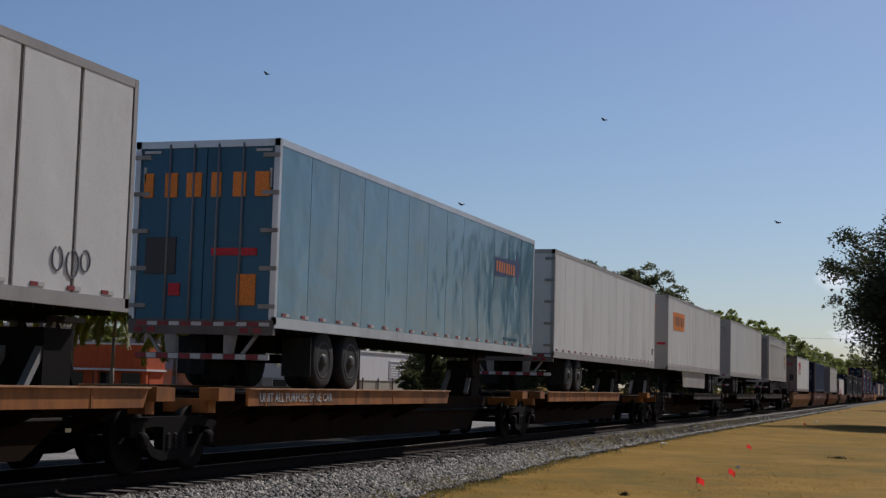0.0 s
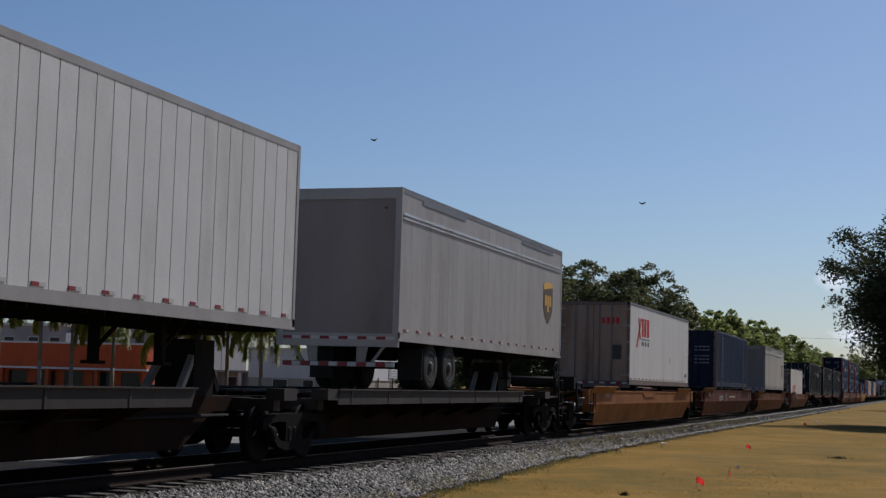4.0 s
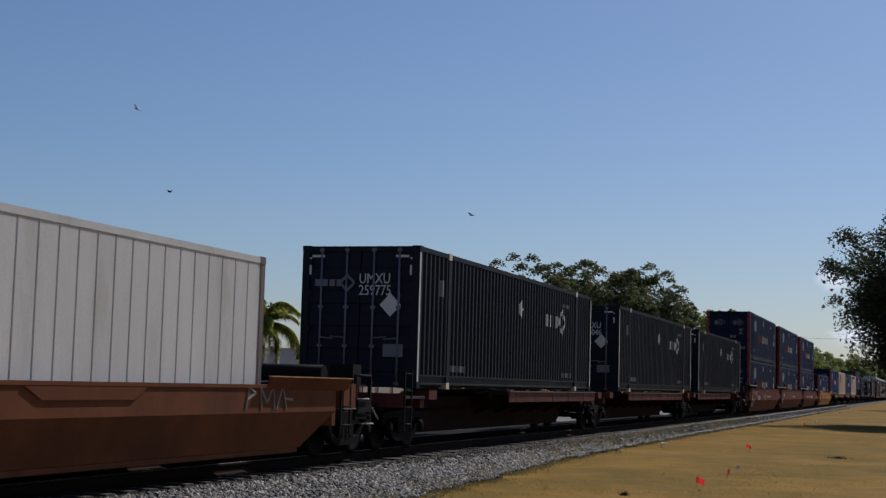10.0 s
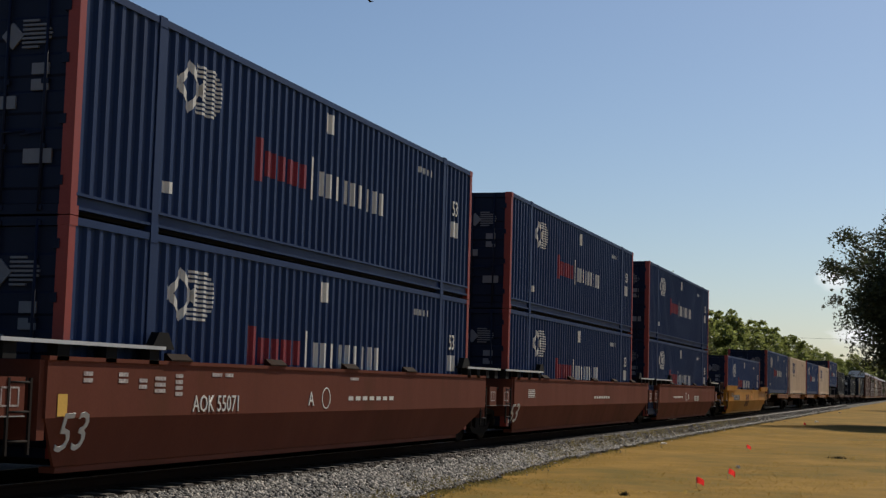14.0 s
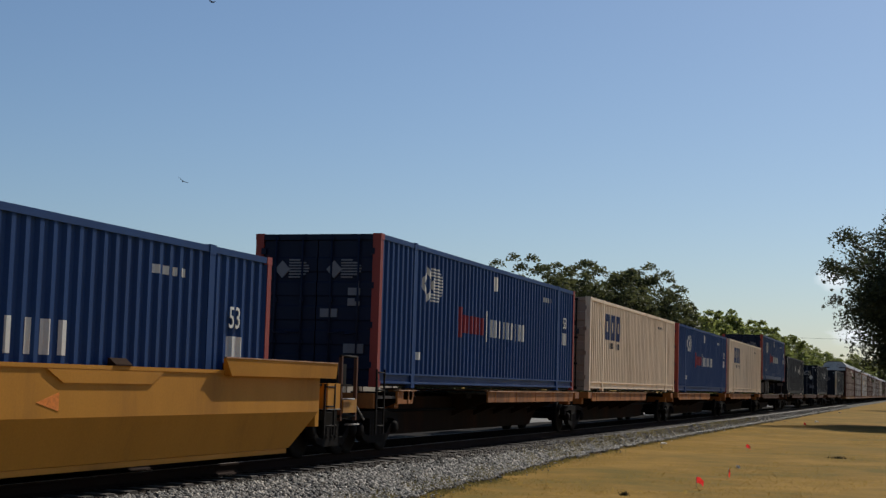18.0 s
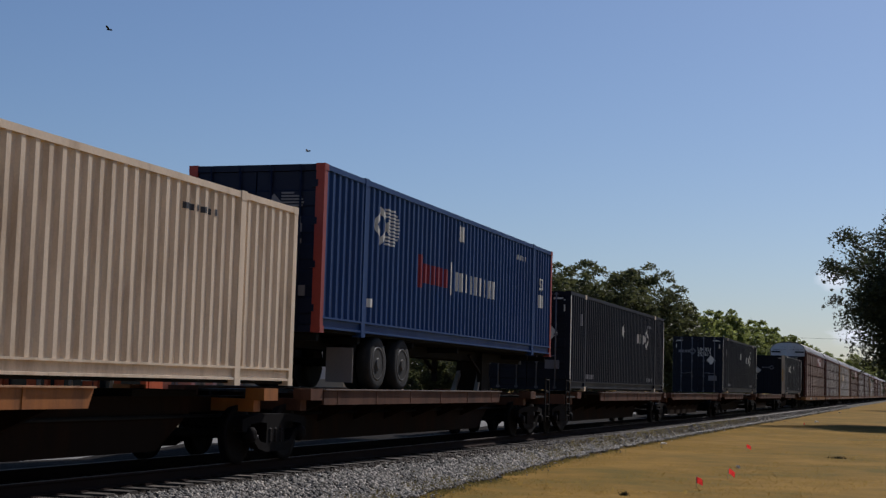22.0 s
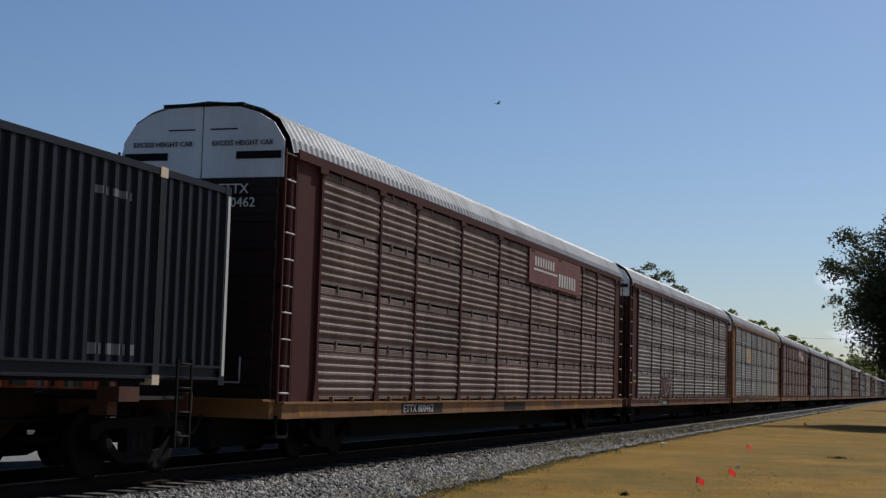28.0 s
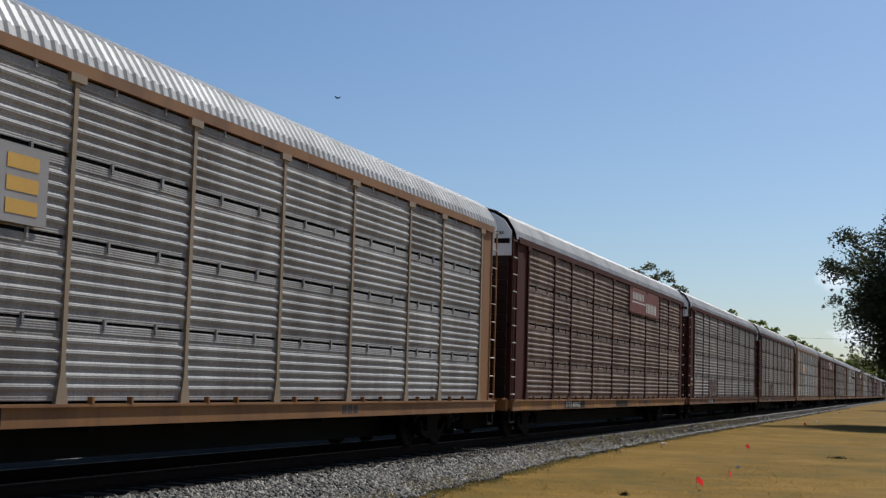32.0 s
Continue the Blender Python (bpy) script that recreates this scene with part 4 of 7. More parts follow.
        for y in () if paint in BROWN else np.arange(a + 2.8, b - 2.5, 3.1):
            bm = bmesh.new()
            slab(bm, [(s * 1.40, top + 0.05), (s * 1.52, top + 0.05), (s * 1.52, top + 0.07), (s * 1.42, top + 0.15), (s * 1.40, top + 0.15)], "y", y, y + (0.6 if walkway else 0.4))
            part("guide", bm, "spine", c)
        for y0 in (a - 0.95, b + 0.4):
            e = boxed("end_panel", paint, c, (*sorted((s * 1.30, s * 1.465)), y0, y0 + 0.55, 0.84, 1.27))
            boxed("panel_lip", "strut", e, (*sorted((s * 1.28, s * 1.475)), y0 - 0.01, y0 + 0.56, 0.825, 0.84), label="thin pale lip")
            if paint == "boxred" and s > 0:
                boxed("sill_lines", "graffiti", e, *[(1.466, 1.469, y0 + p, y0 + p + 0.025, 0.95, 1.15) for p in (0.1, 0.26, 0.42)], *[(1.466, 1.469, y0 + 0.1, y0 + 0.445, z, z + 0.02) for z in (0.94, 1.14)])
        for y in (0.15, L - 0.15):
            d = 1 if y < 1 else -1
            ladder(c, s * 1.46, y + d * 0.9, 0.4, 1.26, "steel", wide=0.42, name="grab_ladder")
    boxed("well_floor", "underside", c, *[(-1.2, 1.2, y, y + 0.5, 0.2, 0.3) for y in np.arange(a + 1.0, b - 1.2, 2.4)], (-1.2, -1.05, a + 0.9, b - 0.9, 0.2, 0.3), (1.05, 1.2, a + 0.9, b - 0.9, 0.2, 0.3))
    for y0, y1 in ((a - 0.1, a + 0.05), (b - 0.05, b + 0.1)):
        boxed("end_bulkhead", paint, c, (-1.44, 1.44, y0, y1, 0.55, top))
    for y0, y1 in ((-0.3, a - 0.1), (b + 0.1, L + 0.3)):
        bm = bmesh.new()
        box(bm, -0.55, 0.55, y0, y1, 0.84, 1.05)
        box(bm, -1.35, 1.35, y0 + 0.2, y1 - 0.1, 1.22, 1.26)
        for s in (-1, 1):
            beam(bm, (s * 0.5, (y0 + y1) / 2, 0.95), (s * 1.3, (y0 + y1) / 2, 1.22), 0.1, 0.1)
        part("end_platform", bm, "steel", c)
    for end, on in ((-0.1, first), (L + 0.1, last)):
        if not on:
            continue
        bm = bmesh.new()
        tall = paint == "boxred" and end > 1
        bar(bm, (-0.75, end, 1.98 if tall else 1.44), (0.85 if tall else 0.55, end, 1.98 if tall else 1.44), 0.18 if tall else 0.16, 14)
        tank = part("air_reservoir", bm, "tankbrown" if tall else "steel", c)
        if tall:
            boxed("tank_saddle", "tankbrown", tank, (-0.6, 0.7, end - 0.16, end + 0.16, 1.26, 1.84))
            brake_wheel(c, 0.86, end + 0.45, 2.2)
        boxed("valve_box", "underside", c, (0.75, 1.2, end - 0.2, end + 0.2, 1.26, 1.62))
        boxed("valve_box", "underside", c, (-1.25, -0.85, end - 0.25, end + 0.15, 1.26, 1.7))
        out = -1 if end < 1 else 1
        # Lever and grab irons are pale: wear, and glints put into the colour.
        bm = bmesh.new()
        bar(bm, (-1.3, end + out * 0.5, 0.86), (1.3, end + out * 0.5, 0.86), 0.018, 6)
        bar(bm, (1.3, end + out * 0.5, 0.86), (1.36, end + out * 0.72, 0.62), 0.018, 6)
        part("uncoupling_lever", bm, "strut", c, "uncoupling lever, pale with wear and a painted glint")
        for z, d in ((0.55, 0.15), (1.0, -0.1)):
            bm = bmesh.new()
            y = end + out * d
            for q in (((1.30, y - 0.22, z), (1.40, y - 0.22, z)), ((1.40, y - 0.22, z), (1.40, y + 0.22, z)), ((1.40, y + 0.22, z), (1.30, y + 0.22, z))):
                bar(bm, *q, 0.014, 6)
            part("grab_iron", bm, "strut", c, "grab iron, pale with wear and a painted glint")
        bm = bmesh.new()
        loop = [(0.35, end + out * (0.3 + 0.5 * e), 0.80 - 0.42 * math.sin(math.pi * e)) for e in np.linspace(0, 1, 9)]
        for q0, q1 in zip(loop, loop[1:]):
            bar(bm, q0, q1, 0.03, 6)
        part("brake_hose", bm, "rubber", c)
        for x in (-1.32, 1.32):
            for d in (-0.35, 0.35):
                boxed("stanchion", "rustdeck" if paint == "yellow" else "steel", c, (x - 0.03, x + 0.03, end + d - 0.03, end + d + 0.03, 0.62, 1.42 if paint in BROWN else 1.75))
            boxed("foot_board", "sillyellow" if paint == "yellow" else "steel", c, (x - 0.05, x + 0.05, end - 0.32, end + 0.32, 0.76, 1.0))
            for name, z, r in (("handrail", 1.42 if paint in BROWN else 1.75, 0.025), ("foot_rail", 0.7, 0.03)):
                bm = bmesh.new()
                bar(bm, (x, end - 0.4, z), (x, end + 0.4, z), r, 6)
                part(name, bm, "steel", c)
    truck(c, 0.0)
    if last:
        truck(c, L)
        coupler(c, L + 0.9, 1)
    if first:
        coupler(c, -0.9, -1)
        brake_wheel(c, 0.7, -0.5, 1.75)
    if number:
        lettering(number, 0.33, "logowhite", c, (1.486, number_at, 0.84), stretch=0.9)
    if size53:
        fig = lettering("53", 0.66, "logowhite", c, (1.356, 1.35 if number == "" else 1.9, 0.40), stretch=0.85)
        fig.matrix_basis = fig.matrix_basis @ pose(0, 0, 0, 17.2, 0, 0)
    bm = bmesh.new()
    for k in range(0 if paint in (*BROWN, "yellow") else 7):
        box(bm, 1.482, 1.486, a + data_at + k * 0.34, a + data_at + 0.22 + k * 0.34, 0.98, 1.05)
    for k in range(0 if walkway and number else 5):
        box(bm, 1.482, 1.486, a + 1.3, a + 2.0, 1.02 + k * 0.045, 1.04 + k * 0.045)
    part("data_marking", bm, "graffiti" if paint in BROWN else "logowhite", c)
    return c


COLUMNS = (2.78, 2.02, 2.95, 2.95, 2.95, 2.95, 2.95, 2.04, 2.80)
RACK = 28.55


def rack_car(label, panel, post, sill, number="", column=None, end="rackend"):
    """A covered auto-rack wagon: rows of ribbed side panels between posts, an arched ribbed roof, tall end doors."""
    c = thing("autorack_wagon", label, "railway wagon", "autorack wagons")
    L = 27.7
    y0 = 1.72
    ys = [y0]
    for w in COLUMNS:
        ys.append(ys[-1] + w)
    rows = [1.0, 1.955, 2.92, 3.89]
    made = {}
    for w in sorted(set(COLUMNS)):
        bm = bmesh.new()
        hh = 0.955
        prof = [(0.0, 0.0), (0.06, 0.0)]
        for k in range(5):
            z = 0.10 + k * 0.135
            prof += [(z, 0.0), (z + 0.02, 0.014), (z + 0.04, 0.024), (z + 0.06, 0.026), (z + 0.08, 0.020), (z + 0.095, 0.0)]
        prof += [(0.80, 0.0), (0.805, 0.010), (hh - 0.045, 0.010), (hh - 0.04, 0.0), (hh - 0.035, 0.0)]
        cols = [(bm.verts.new((d, 0.05, z)), bm.verts.new((d, w - 0.05, z))) for z, d in prof]
        for (a, b), (e, f) in zip(cols, cols[1:]):
            bm.faces.new((a, b, f, e))
        for q in (0.3, 0.72):
            box(bm, 0.0, 0.03, w * q - 0.022, w * q + 0.022, hh - 0.10, hh + 0.03)
        made[w] = finish("side_panel", bm, panel)
    for k, w in enumerate(COLUMNS):
        for z in rows:
            put_at(part("side_panel", made[w], None, c), 1.50, ys[k], z)
        boxed("backing", "underside", c, (1.46, 1.468, ys[k] + 0.05, ys[k] + w - 0.05, 1.0, 4.84))
    bm = bmesh.new()
    for k, w in enumerate(COLUMNS):
        for z in rows:
            for j in range(5):
                box(bm, -1.53, -1.49, ys[k] + 0.05, ys[k] + w - 0.05, z + 0.09 + j * 0.135, z + 0.17 + j * 0.135)
            box(bm, -1.50, -1.47, ys[k] + 0.05, ys[k] + w - 0.05, z, z + 0.93)
    part("far_panels", bm, panel, c)
    for s in (1, -1):
        for y in ys:
            bm = bmesh.new()
            box(bm, *sorted((s * 1.44, s * 1.54)), y - 0.045, y + 0.045, 0.95, 4.98)
            slab(bm, [(y - 0.13, 0.95), (y + 0.13, 0.95), (y + 0.05, 1.35), (y - 0.05, 1.35)], "x", *sorted((s * 1.50, s * 1.545)))
            box(bm, *sorted((s * 1.50, s * 1.56)), y - 0.17, y + 0.17, 4.74, 4.84)
            part("side_post", bm, column or post, c)
        boxed("top_chord", post, c, (*sorted((s * 1.42, s * 1.55)), 0.7, L - 0.7, 4.84, 4.99))
        bm = bmesh.new()
        box(bm, *sorted((s * 1.40, s * 1.56)), 0.35, L - 0.35, 0.70, 0.95)
        box(bm, *sorted((s * 1.30, s * 1.60)), 0.35, L - 0.35, 0.93, 0.965)
        part("side_sill", bm, sill, c)
        boxed("sill_lugs", sill, c, *[(*sorted((s * 1.54, s * 1.61)), y + d, y + d + 0.05, 0.965, 1.05) for y in ys[:-1] for d in (0.55, 1.45)])
        for e, d in ((0.0, 1), (L, -1)):
            boxed("end_post", post, c, (*sorted((s * 1.20, s * 1.46)), *sorted((e + d * 0.55, e + d * 1.25)), 0.95, 5.0), (*sorted((s * 1.38, s * 1.49)), *sorted((e + d * 0.80, e + d * 1.66)), 0.95, 4.9))
            ladder(c, s * 1.5, e + d * 0.5, 0.95, 4.95, post, wide=0.42, step=0.42, rung="rung")
            boxed("sill_step", "steel", c, (*sorted((s * 1.3, s * 1.5)), *sorted((e + d * 0.3, e + d * 0.75)), 0.40, 0.44), (*sorted((s * 1.46, s * 1.5)), *sorted((e + d * 0.3, e + d * 0.34)), 0.4, 0.75), (*sorted((s * 1.46, s * 1.5)), *sorted((e + d * 0.71, e + d * 0.75)), 0.4, 0.75))
    arc = [(1.53, 4.93), (1.47, 5.12), (1.28, 5.40), (1.0, 5.57), (0.66, 5.67), (0.0, 5.72)]
    arc = arc + [(-x, z) for x, z in arc[-2::-1]]
    bm = bmesh.new()
    n = 118
    grid = []
    for k in range(4 * n + 1):
        y = 0.45 + (L - 0.9) * k / (4 * n)
        d = (0.0, 0.022, 0.022, 0.0)[k % 4]
        grid.append([bm.verts.new((x * (1 - d * 0.5) * 1.01, y, z - d + 0.06 * min(1.0, (z - 4.93) * 3))) for x, z in arc])
    for a, b in zip(grid, grid[1:]):
        for k in range(len(arc) - 1):
            bm.faces.new((a[k], a[k + 1], b[k + 1], b[k]))
    part("roof", bm, "roofwhite", c, "ribbed arched metal roof")
    for e, d in ((0.32, 1), (L - 0.32, -1)):
        for s in (-1, 1):
            bm = bmesh.new()
            pts = [(s * 0.012, 4.50), (s * 1.44, 4.50), (s * 1.44, 4.95)] + [(s * x * 0.98, z - 0.02) for x, z in arc[1:5]] + [(s * 0.012, 5.68)]
            slab(bm, pts, "y", e, e + d * 0.05)
            q = part("end_door", bm, "rackwhite", c, "white upper end door")
            boxed("door_slot", "underside", q, (*sorted((s * 0.62, s * 1.40)), *sorted((e - d * 0.02, e + d * 0.02)), 4.80, 4.92), (*sorted((s * 0.14, s * 0.62)), *sorted((e - d * 0.012, e + d * 0.01)), 5.28, 5.30))
            bm = bmesh.new()
            pts = [(e + d * 0.05, 0.95), (e, 0.95)]
            for z in np.linspace(1.2, 4.2, 8):
                pts += [(e, z), (e - d * 0.03, z + 0.02), (e - d * 0.03, z + 0.12), (e, z + 0.14)]
            slab(bm, pts + [(e, 4.49), (e + d * 0.05, 4.49)], "x", *sorted((s * 0.012, s * 1.36)))
            part("lower_end_door", bm, end, c)
        boxed("crown_bow", "underside", c, (-0.72, 0.72, *sorted((e - d * 0.03, e + d * 0.06)), 5.665, 5.715))
        bm = bmesh.new()
        box(bm, -1.45, 1.45, *sorted((e - d * 0.2, e + d * 0.1)), 0.70, 0.97)
        box(bm, -1.4, 1.4, *sorted((e - d * 0.32, e + d * 0.1)), 0.97, 1.0)
        part("end_sill", bm, sill, c)
        bm = bmesh.new()
        for s in (-1, 1):
            bar(bm, (s * 0.55, e - d * 0.05, 1.25), (s * 0.85, e - d * 0.05, 1.25), 0.015, 6)
            bar(bm, (s * 0.85, e - d * 0.05, 1.25), (s * 0.85, e - d * 0.05, 1.65), 0.015, 6)
            bar(bm, (s * 0.55, e - d * 0.05, 1.25), (s * 0.55, e - d * 0.05, 1.65), 0.015, 6)
        part("grab_iron", bm, "alu", c)
    boxed("centre_sill", "underside", c, (-0.3, 0.3, 0.4, L - 0.4, 0.20, 0.9), (-1.4, 1.4, 0.5, L - 0.5, 0.88, 0.95), *[(-1.4, 1.4, y, y + 0.12, 0.62, 0.9) for y in np.arange(5.5, L - 5, 2.4)])
    boxed("deck", "underside", c, (-1.4, 1.4, 0.5, L - 0.5, 2.75, 2.83))
    truck(c, 3.4)
    truck(c, L - 3.4)
    coupler(c, 0.1, -1)
    coupler(c, L - 0.1, 1)
    if number:
        lettering(number.split()[0], 0.22, "logowhite", c, (0.35, 0.255, 4.24), "y")
        lettering(number.split()[1], 0.22, "logowhite", c, (0.35, 0.255, 4.02), "y")
        lettering("EXCESS HEIGHT CAR", 0.115, "decaldark", c, (0.18, 0.30, 5.02), "y", stretch=1.0)
        lettering("EXCESS HEIGHT CAR", 0.115, "decaldark", c, (-1.25, 0.30, 5.02), "y", stretch=1.0)
        boxed("number_panel", "rackend", c, (1.558, 1.562, 5.8, 8.3, 0.72, 0.93))
        lettering(number, 0.22, "logowhite", c, (1.563, 5.9, 0.745), stretch=1.45)
    bm = bmesh.new()
    for k in range(3):
        box(bm, 1.558, 1.564, 18.0 + k * 0.26, 18.18 + k * 0.26, 0.76, 0.9)
    part("brand_marking", bm, "decaldark", c)
    return c


# ---------- the train ----------
TRAIN = []          # things with their place along the train and height


def ride(ob, u, z=0.0):
    ob.location = (AXIS, u, z)
    TRAIN.append((ob, u, z))
    return ob


DECK = 1.17


def make_train():
    # spine cars with road trailers
    trailers = (
            (0.2, 18.06, 0, 0, ((1.0, 8.0), (10.8, 16.6)), 0), (18.06, 36.67, 0, 0, ((1.7, 11.5),), 1), (36.67, 54.45, 0, 1, ((1.7, 11.5),), 0),
            (57.53, 76.11, 1, 0, ((7.6, 16.8),), 0), (76.11, 95.12, 0, 0, ((5.0, 15.0),), 0), (95.12, 112.04, 0, 1, ((1.2, 13.6),), 0))
    boxes = (
            (210.06, 228.38, 1, 0, ((6.9, 16.8),), 0), (228.38, 246.93, 0, 0, ((4.0, 16.0),), 0), (246.93, 264.89, 0, 1, ((2.0, 14.0),), 0),
            (354.45, 371.12, 1, 0, ((0.4, 1.4), (6.6, 15.4)), 0), (371.12, 388.3, 0, 0, ((1.3, 10.6),), 0), (388.3, 405.55, 0, 0, ((1.2, 10.6),), 0), (405.55, 422.65, 0, 0, ((1.5, 11.2),), 0), (422.65, 438.77, 0, 1, ((1.3, 12.2),), 0))
    empties = (
            (442.38, 459.47, 1, 0, ((4.0, 15.4),), 0), (459.47, 476.46, 0, 0, ((1.0, 15.0),), 0), (476.46, 493.29, 0, 0, ((0.9, 9.0),), 0), (493.29, 510.61, 0, 0, ((1.0, 16.2),), 0), (510.61, 527.15, 0, 1, ((2.4, 11.4),), 0))
    for k, (u, v, first, last, deck, words) in enumerate(trailers + boxes + empties):
        dark = 56 < u < 120 or u > 440
        on = u < 120 or k == 13
        ride(spine_car(v - u, deck, bool(first), bool(last), "empty dark spine car unit with a worn deck edge" if k in (15, 17) else "", edge="darkdeck" if 56 < u < 120 else "rustdeck" if u > 415 else ("maroon" if 200 < u < 300 else "orange"), sill="spine", hitch=on, words=bool(words), hitch_at=1.6 if k == 3 else None), u)
    # road trailers
    t = trailer("white panelled road trailer on a spine car, scuffed corner", 16.15, "white", "white", 1.22, joint="grey", gap=0.085)
    ride(t, 0.1, DECK)
    for y, z, r in ((14.5, 1.5, 0.11), (14.82, 1.46, 0.13), (15.1, 1.52, 0.10)):
        bm = bmesh.new()
        for k in range(11):
            q = [(y + r * math.cos(e * 0.52 + y), z + r * 1.3 * math.sin(e * 0.52 + y)) for e in (k, k + 1)]
            beam(bm, (1.300, *q[0]), (1.300, *q[1]), 0.012, 0.022)
        part("scuff_marks", bm, "frontgrey", t)
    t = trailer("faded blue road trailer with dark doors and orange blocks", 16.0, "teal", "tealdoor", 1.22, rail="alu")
    ride(t, 20.65, DECK)
    bm = bmesh.new()
    for k in range(6):
        x = -1.13 + k * 0.39 + (0.06 if k > 2 else 0)
        n = 0.05 * (k % 3)
        slab(bm, [(x, 3.05), (x + 0.17 + n, 3.05), (x + 0.17 + n, 3.45), (x, 3.45)], "y", 0.0, 0.03)
    part("brand_marking", bm, "logoorange", t, "large orange brand blocks on the doors")
    boxed("placard", "decaldark", t, (-1.05, -0.5, 0.0, 0.034, 1.8, 2.4))
    boxed("placard", "logored", t, (0.15, 0.95, 0.0, 0.034, 2.1, 2.22), (-0.6, -0.4, 0.0, 0.034, 1.45, 1.65))
    boxed("placard", "logoorange", t, (0.62, 0.95, 0.0, 0.034, 1.3, 1.8))
    boxed("reflective_tape", "tapewhite", t, (-1.14, -0.85, 0.0, 0.034, 3.78, 3.82), (0.88, 1.17, 0.0, 0.034, 3.78, 3.82), (-1.14, -1.1, 0.0, 0.034, 3.3, 3.55), (1.13, 1.17, 0.0, 0.034, 3.2, 3.5))
    bm = bmesh.new()
    slab(bm, [(12.32, 2.76), (14.25, 2.86), (14.25, 2.62), (14.68, 3.08), (14.25, 3.52), (14.25, 3.28), (12.32, 3.22)], "x", 1.297, 1.301)
    part("arrow_emblem", bm, "logoblue", t, "dark blue arrow emblem with orange blocks")
    decal(t, "logoorange", block_word(12.45, 2.88, 8, 0.17, 0.26, 0.045), t=0.008)
    decal(t, "tealdoor", [(13.2 + k * 0.17, 13.3 + k * 0.17, 1.25, 1.32) for k in range(8)], "data_marking")
    t = trailer("white panelled road trailer with dark-framed doors on a spine car", 16.15, "white", "white", 1.22)
    ride(t, 38.93, DECK)
    lettering("53'", 0.31, "decaldark", t, (1.298, 15.45, 1.45))
    t = trailer("white ribbed road trailer with orange brand plate, pale skirt", 16.1, "white", "silver", 0.405, nose=True, skirt=True, wheels_at=(1.9, 3.15))
    ride(t, 58.1, DECK)
    bm = bmesh.new()
    slab(bm, [(1.4, 2.6), (4.26, 2.65), (4.32, 3.39), (1.2, 3.35)], "x", 1.297, 1.302)
    part("brand_plate", bm, "logoorange", t, "orange brand plate with dark blocks")
    decal(t, "decaldark", block_word(1.62, 2.82, 6, 0.32, 0.38, 0.11), t=0.009)
    bm = bmesh.new()
    slab(bm, [(-0.75, 3.05), (0.75, 3.05), (0.82, 3.6), (-0.85, 3.6)], "y", -0.004, 0.01)
    part("brand_plate", bm, "logoorange", t)
    boxed("brand_marking", "decaldark", t, *[(-0.6 + k * 0.22, -0.45 + k * 0.22, -0.009, 0.0, 3.2, 3.45) for k in range(6)])
    boxed("connection_box", "steel", t, (0.0, 0.45, -0.06, 0.02, 1.35, 1.75))
    boxed("warning_label", "logored", t, (0.85, 1.2, -0.005, 0.02, 1.95, 2.05))
    boxed("web_marking", "decaldark", t, *[(-0.7 + k * 0.1, -0.63 + k * 0.1, -0.006, 0.01, 2.1, 2.16) for k in range(10)])
    t = trailer("white ribbed road trailer with a roll-up rear door", 16.0, "white", "silver", 0.405, rollup=True)
    ride(t, 78.44, DECK)
    boxed("warning_label", "logoorange", t, (0.25, 0.75, 0.02, 0.04, 1.15, 1.5))
    # grey parcel trailers
    for u, z, lab in ((99.37, DECK, "grey parcel trailer with a shield emblem on a spine car"), (169.9, 0.34, "grey parcel trailer with a shield emblem sunk in a well car")):
        up = 0.0 if z > 1 else 0.16
        t = trailer(lab, 13.4 if z > 1 else 13.75, "silver", "grey", 0.61, rollup=True, joint="silver", gap=0.004, floor=0.95 if z > 1 else 1.15, top=3.98 if z > 1 else 4.0, cap="frontgrey", rail="silver" if z > 1 else "strut")
        ride(t, u, z)
        shield(t, 11.86 if z > 1 else 12.2, 2.40 + up, 0.50, 0.57)
        decal(t, "alu", [(0.1, 13.2, 3.44 + up, 3.49 + up), (0.1, 13.2, 3.36 + up, 3.39 + up)], "side_moulding", t=0.02)
        decal(t, "frontgrey", [(1.25, 4.2, 3.78, 3.87), (9.0, 12.3, 3.76, 3.85)], "roof_tear", x=1.302)
    # trailer with red brand blocks, sunk in a well car
    t = trailer("white scuffed trailer with red brand blocks, sunk in a well car", 13.6, "white", "creamdoor", 0.61, floor=1.07, wheels_at=(2.0, 3.2), joint="silver", gap=0.008, cap="frontgrey", rail="railgrime")
    ride(t, 123.0, 0.38)
    bm = bmesh.new()
    for k in range(2):
        a = 1.80 + k * 0.16
        slab(bm, [(a - 0.55, 2.42), (a - 0.47, 2.42), (a + 0.35, 3.5), (a + 0.27, 3.5)], "x", 1.297, 1.303)
    for a, w in ((2.35, 0.34), (2.85, 0.38), (3.42, 0.42)):
        slab(bm, [(a, 2.85), (a + w, 2.85), (a + w, 3.5), (a, 3.5)], "x", 1.297, 1.303)
    slab(bm, [(1.6, 3.5), (1.8, 3.5), (2.15, 2.75), (1.95, 2.75)], "x", 1.297, 1.303)
    part("brand_marking", bm, "logored", t, "slanted red brand blocks")
    decal(t, "decaldark", [(2.1, 3.92, 2.74, 2.76)] + [(2.35 + k * 0.34, 2.47 + k * 0.34, 2.5, 2.66) for k in range(5)], "brand_marking")
    boxed("brand_marking", "logored", t, *[(0.3 + k * 0.17, 0.41 + k * 0.17, 0.02, 0.034, 3.2, 3.42) for k in range(4)])
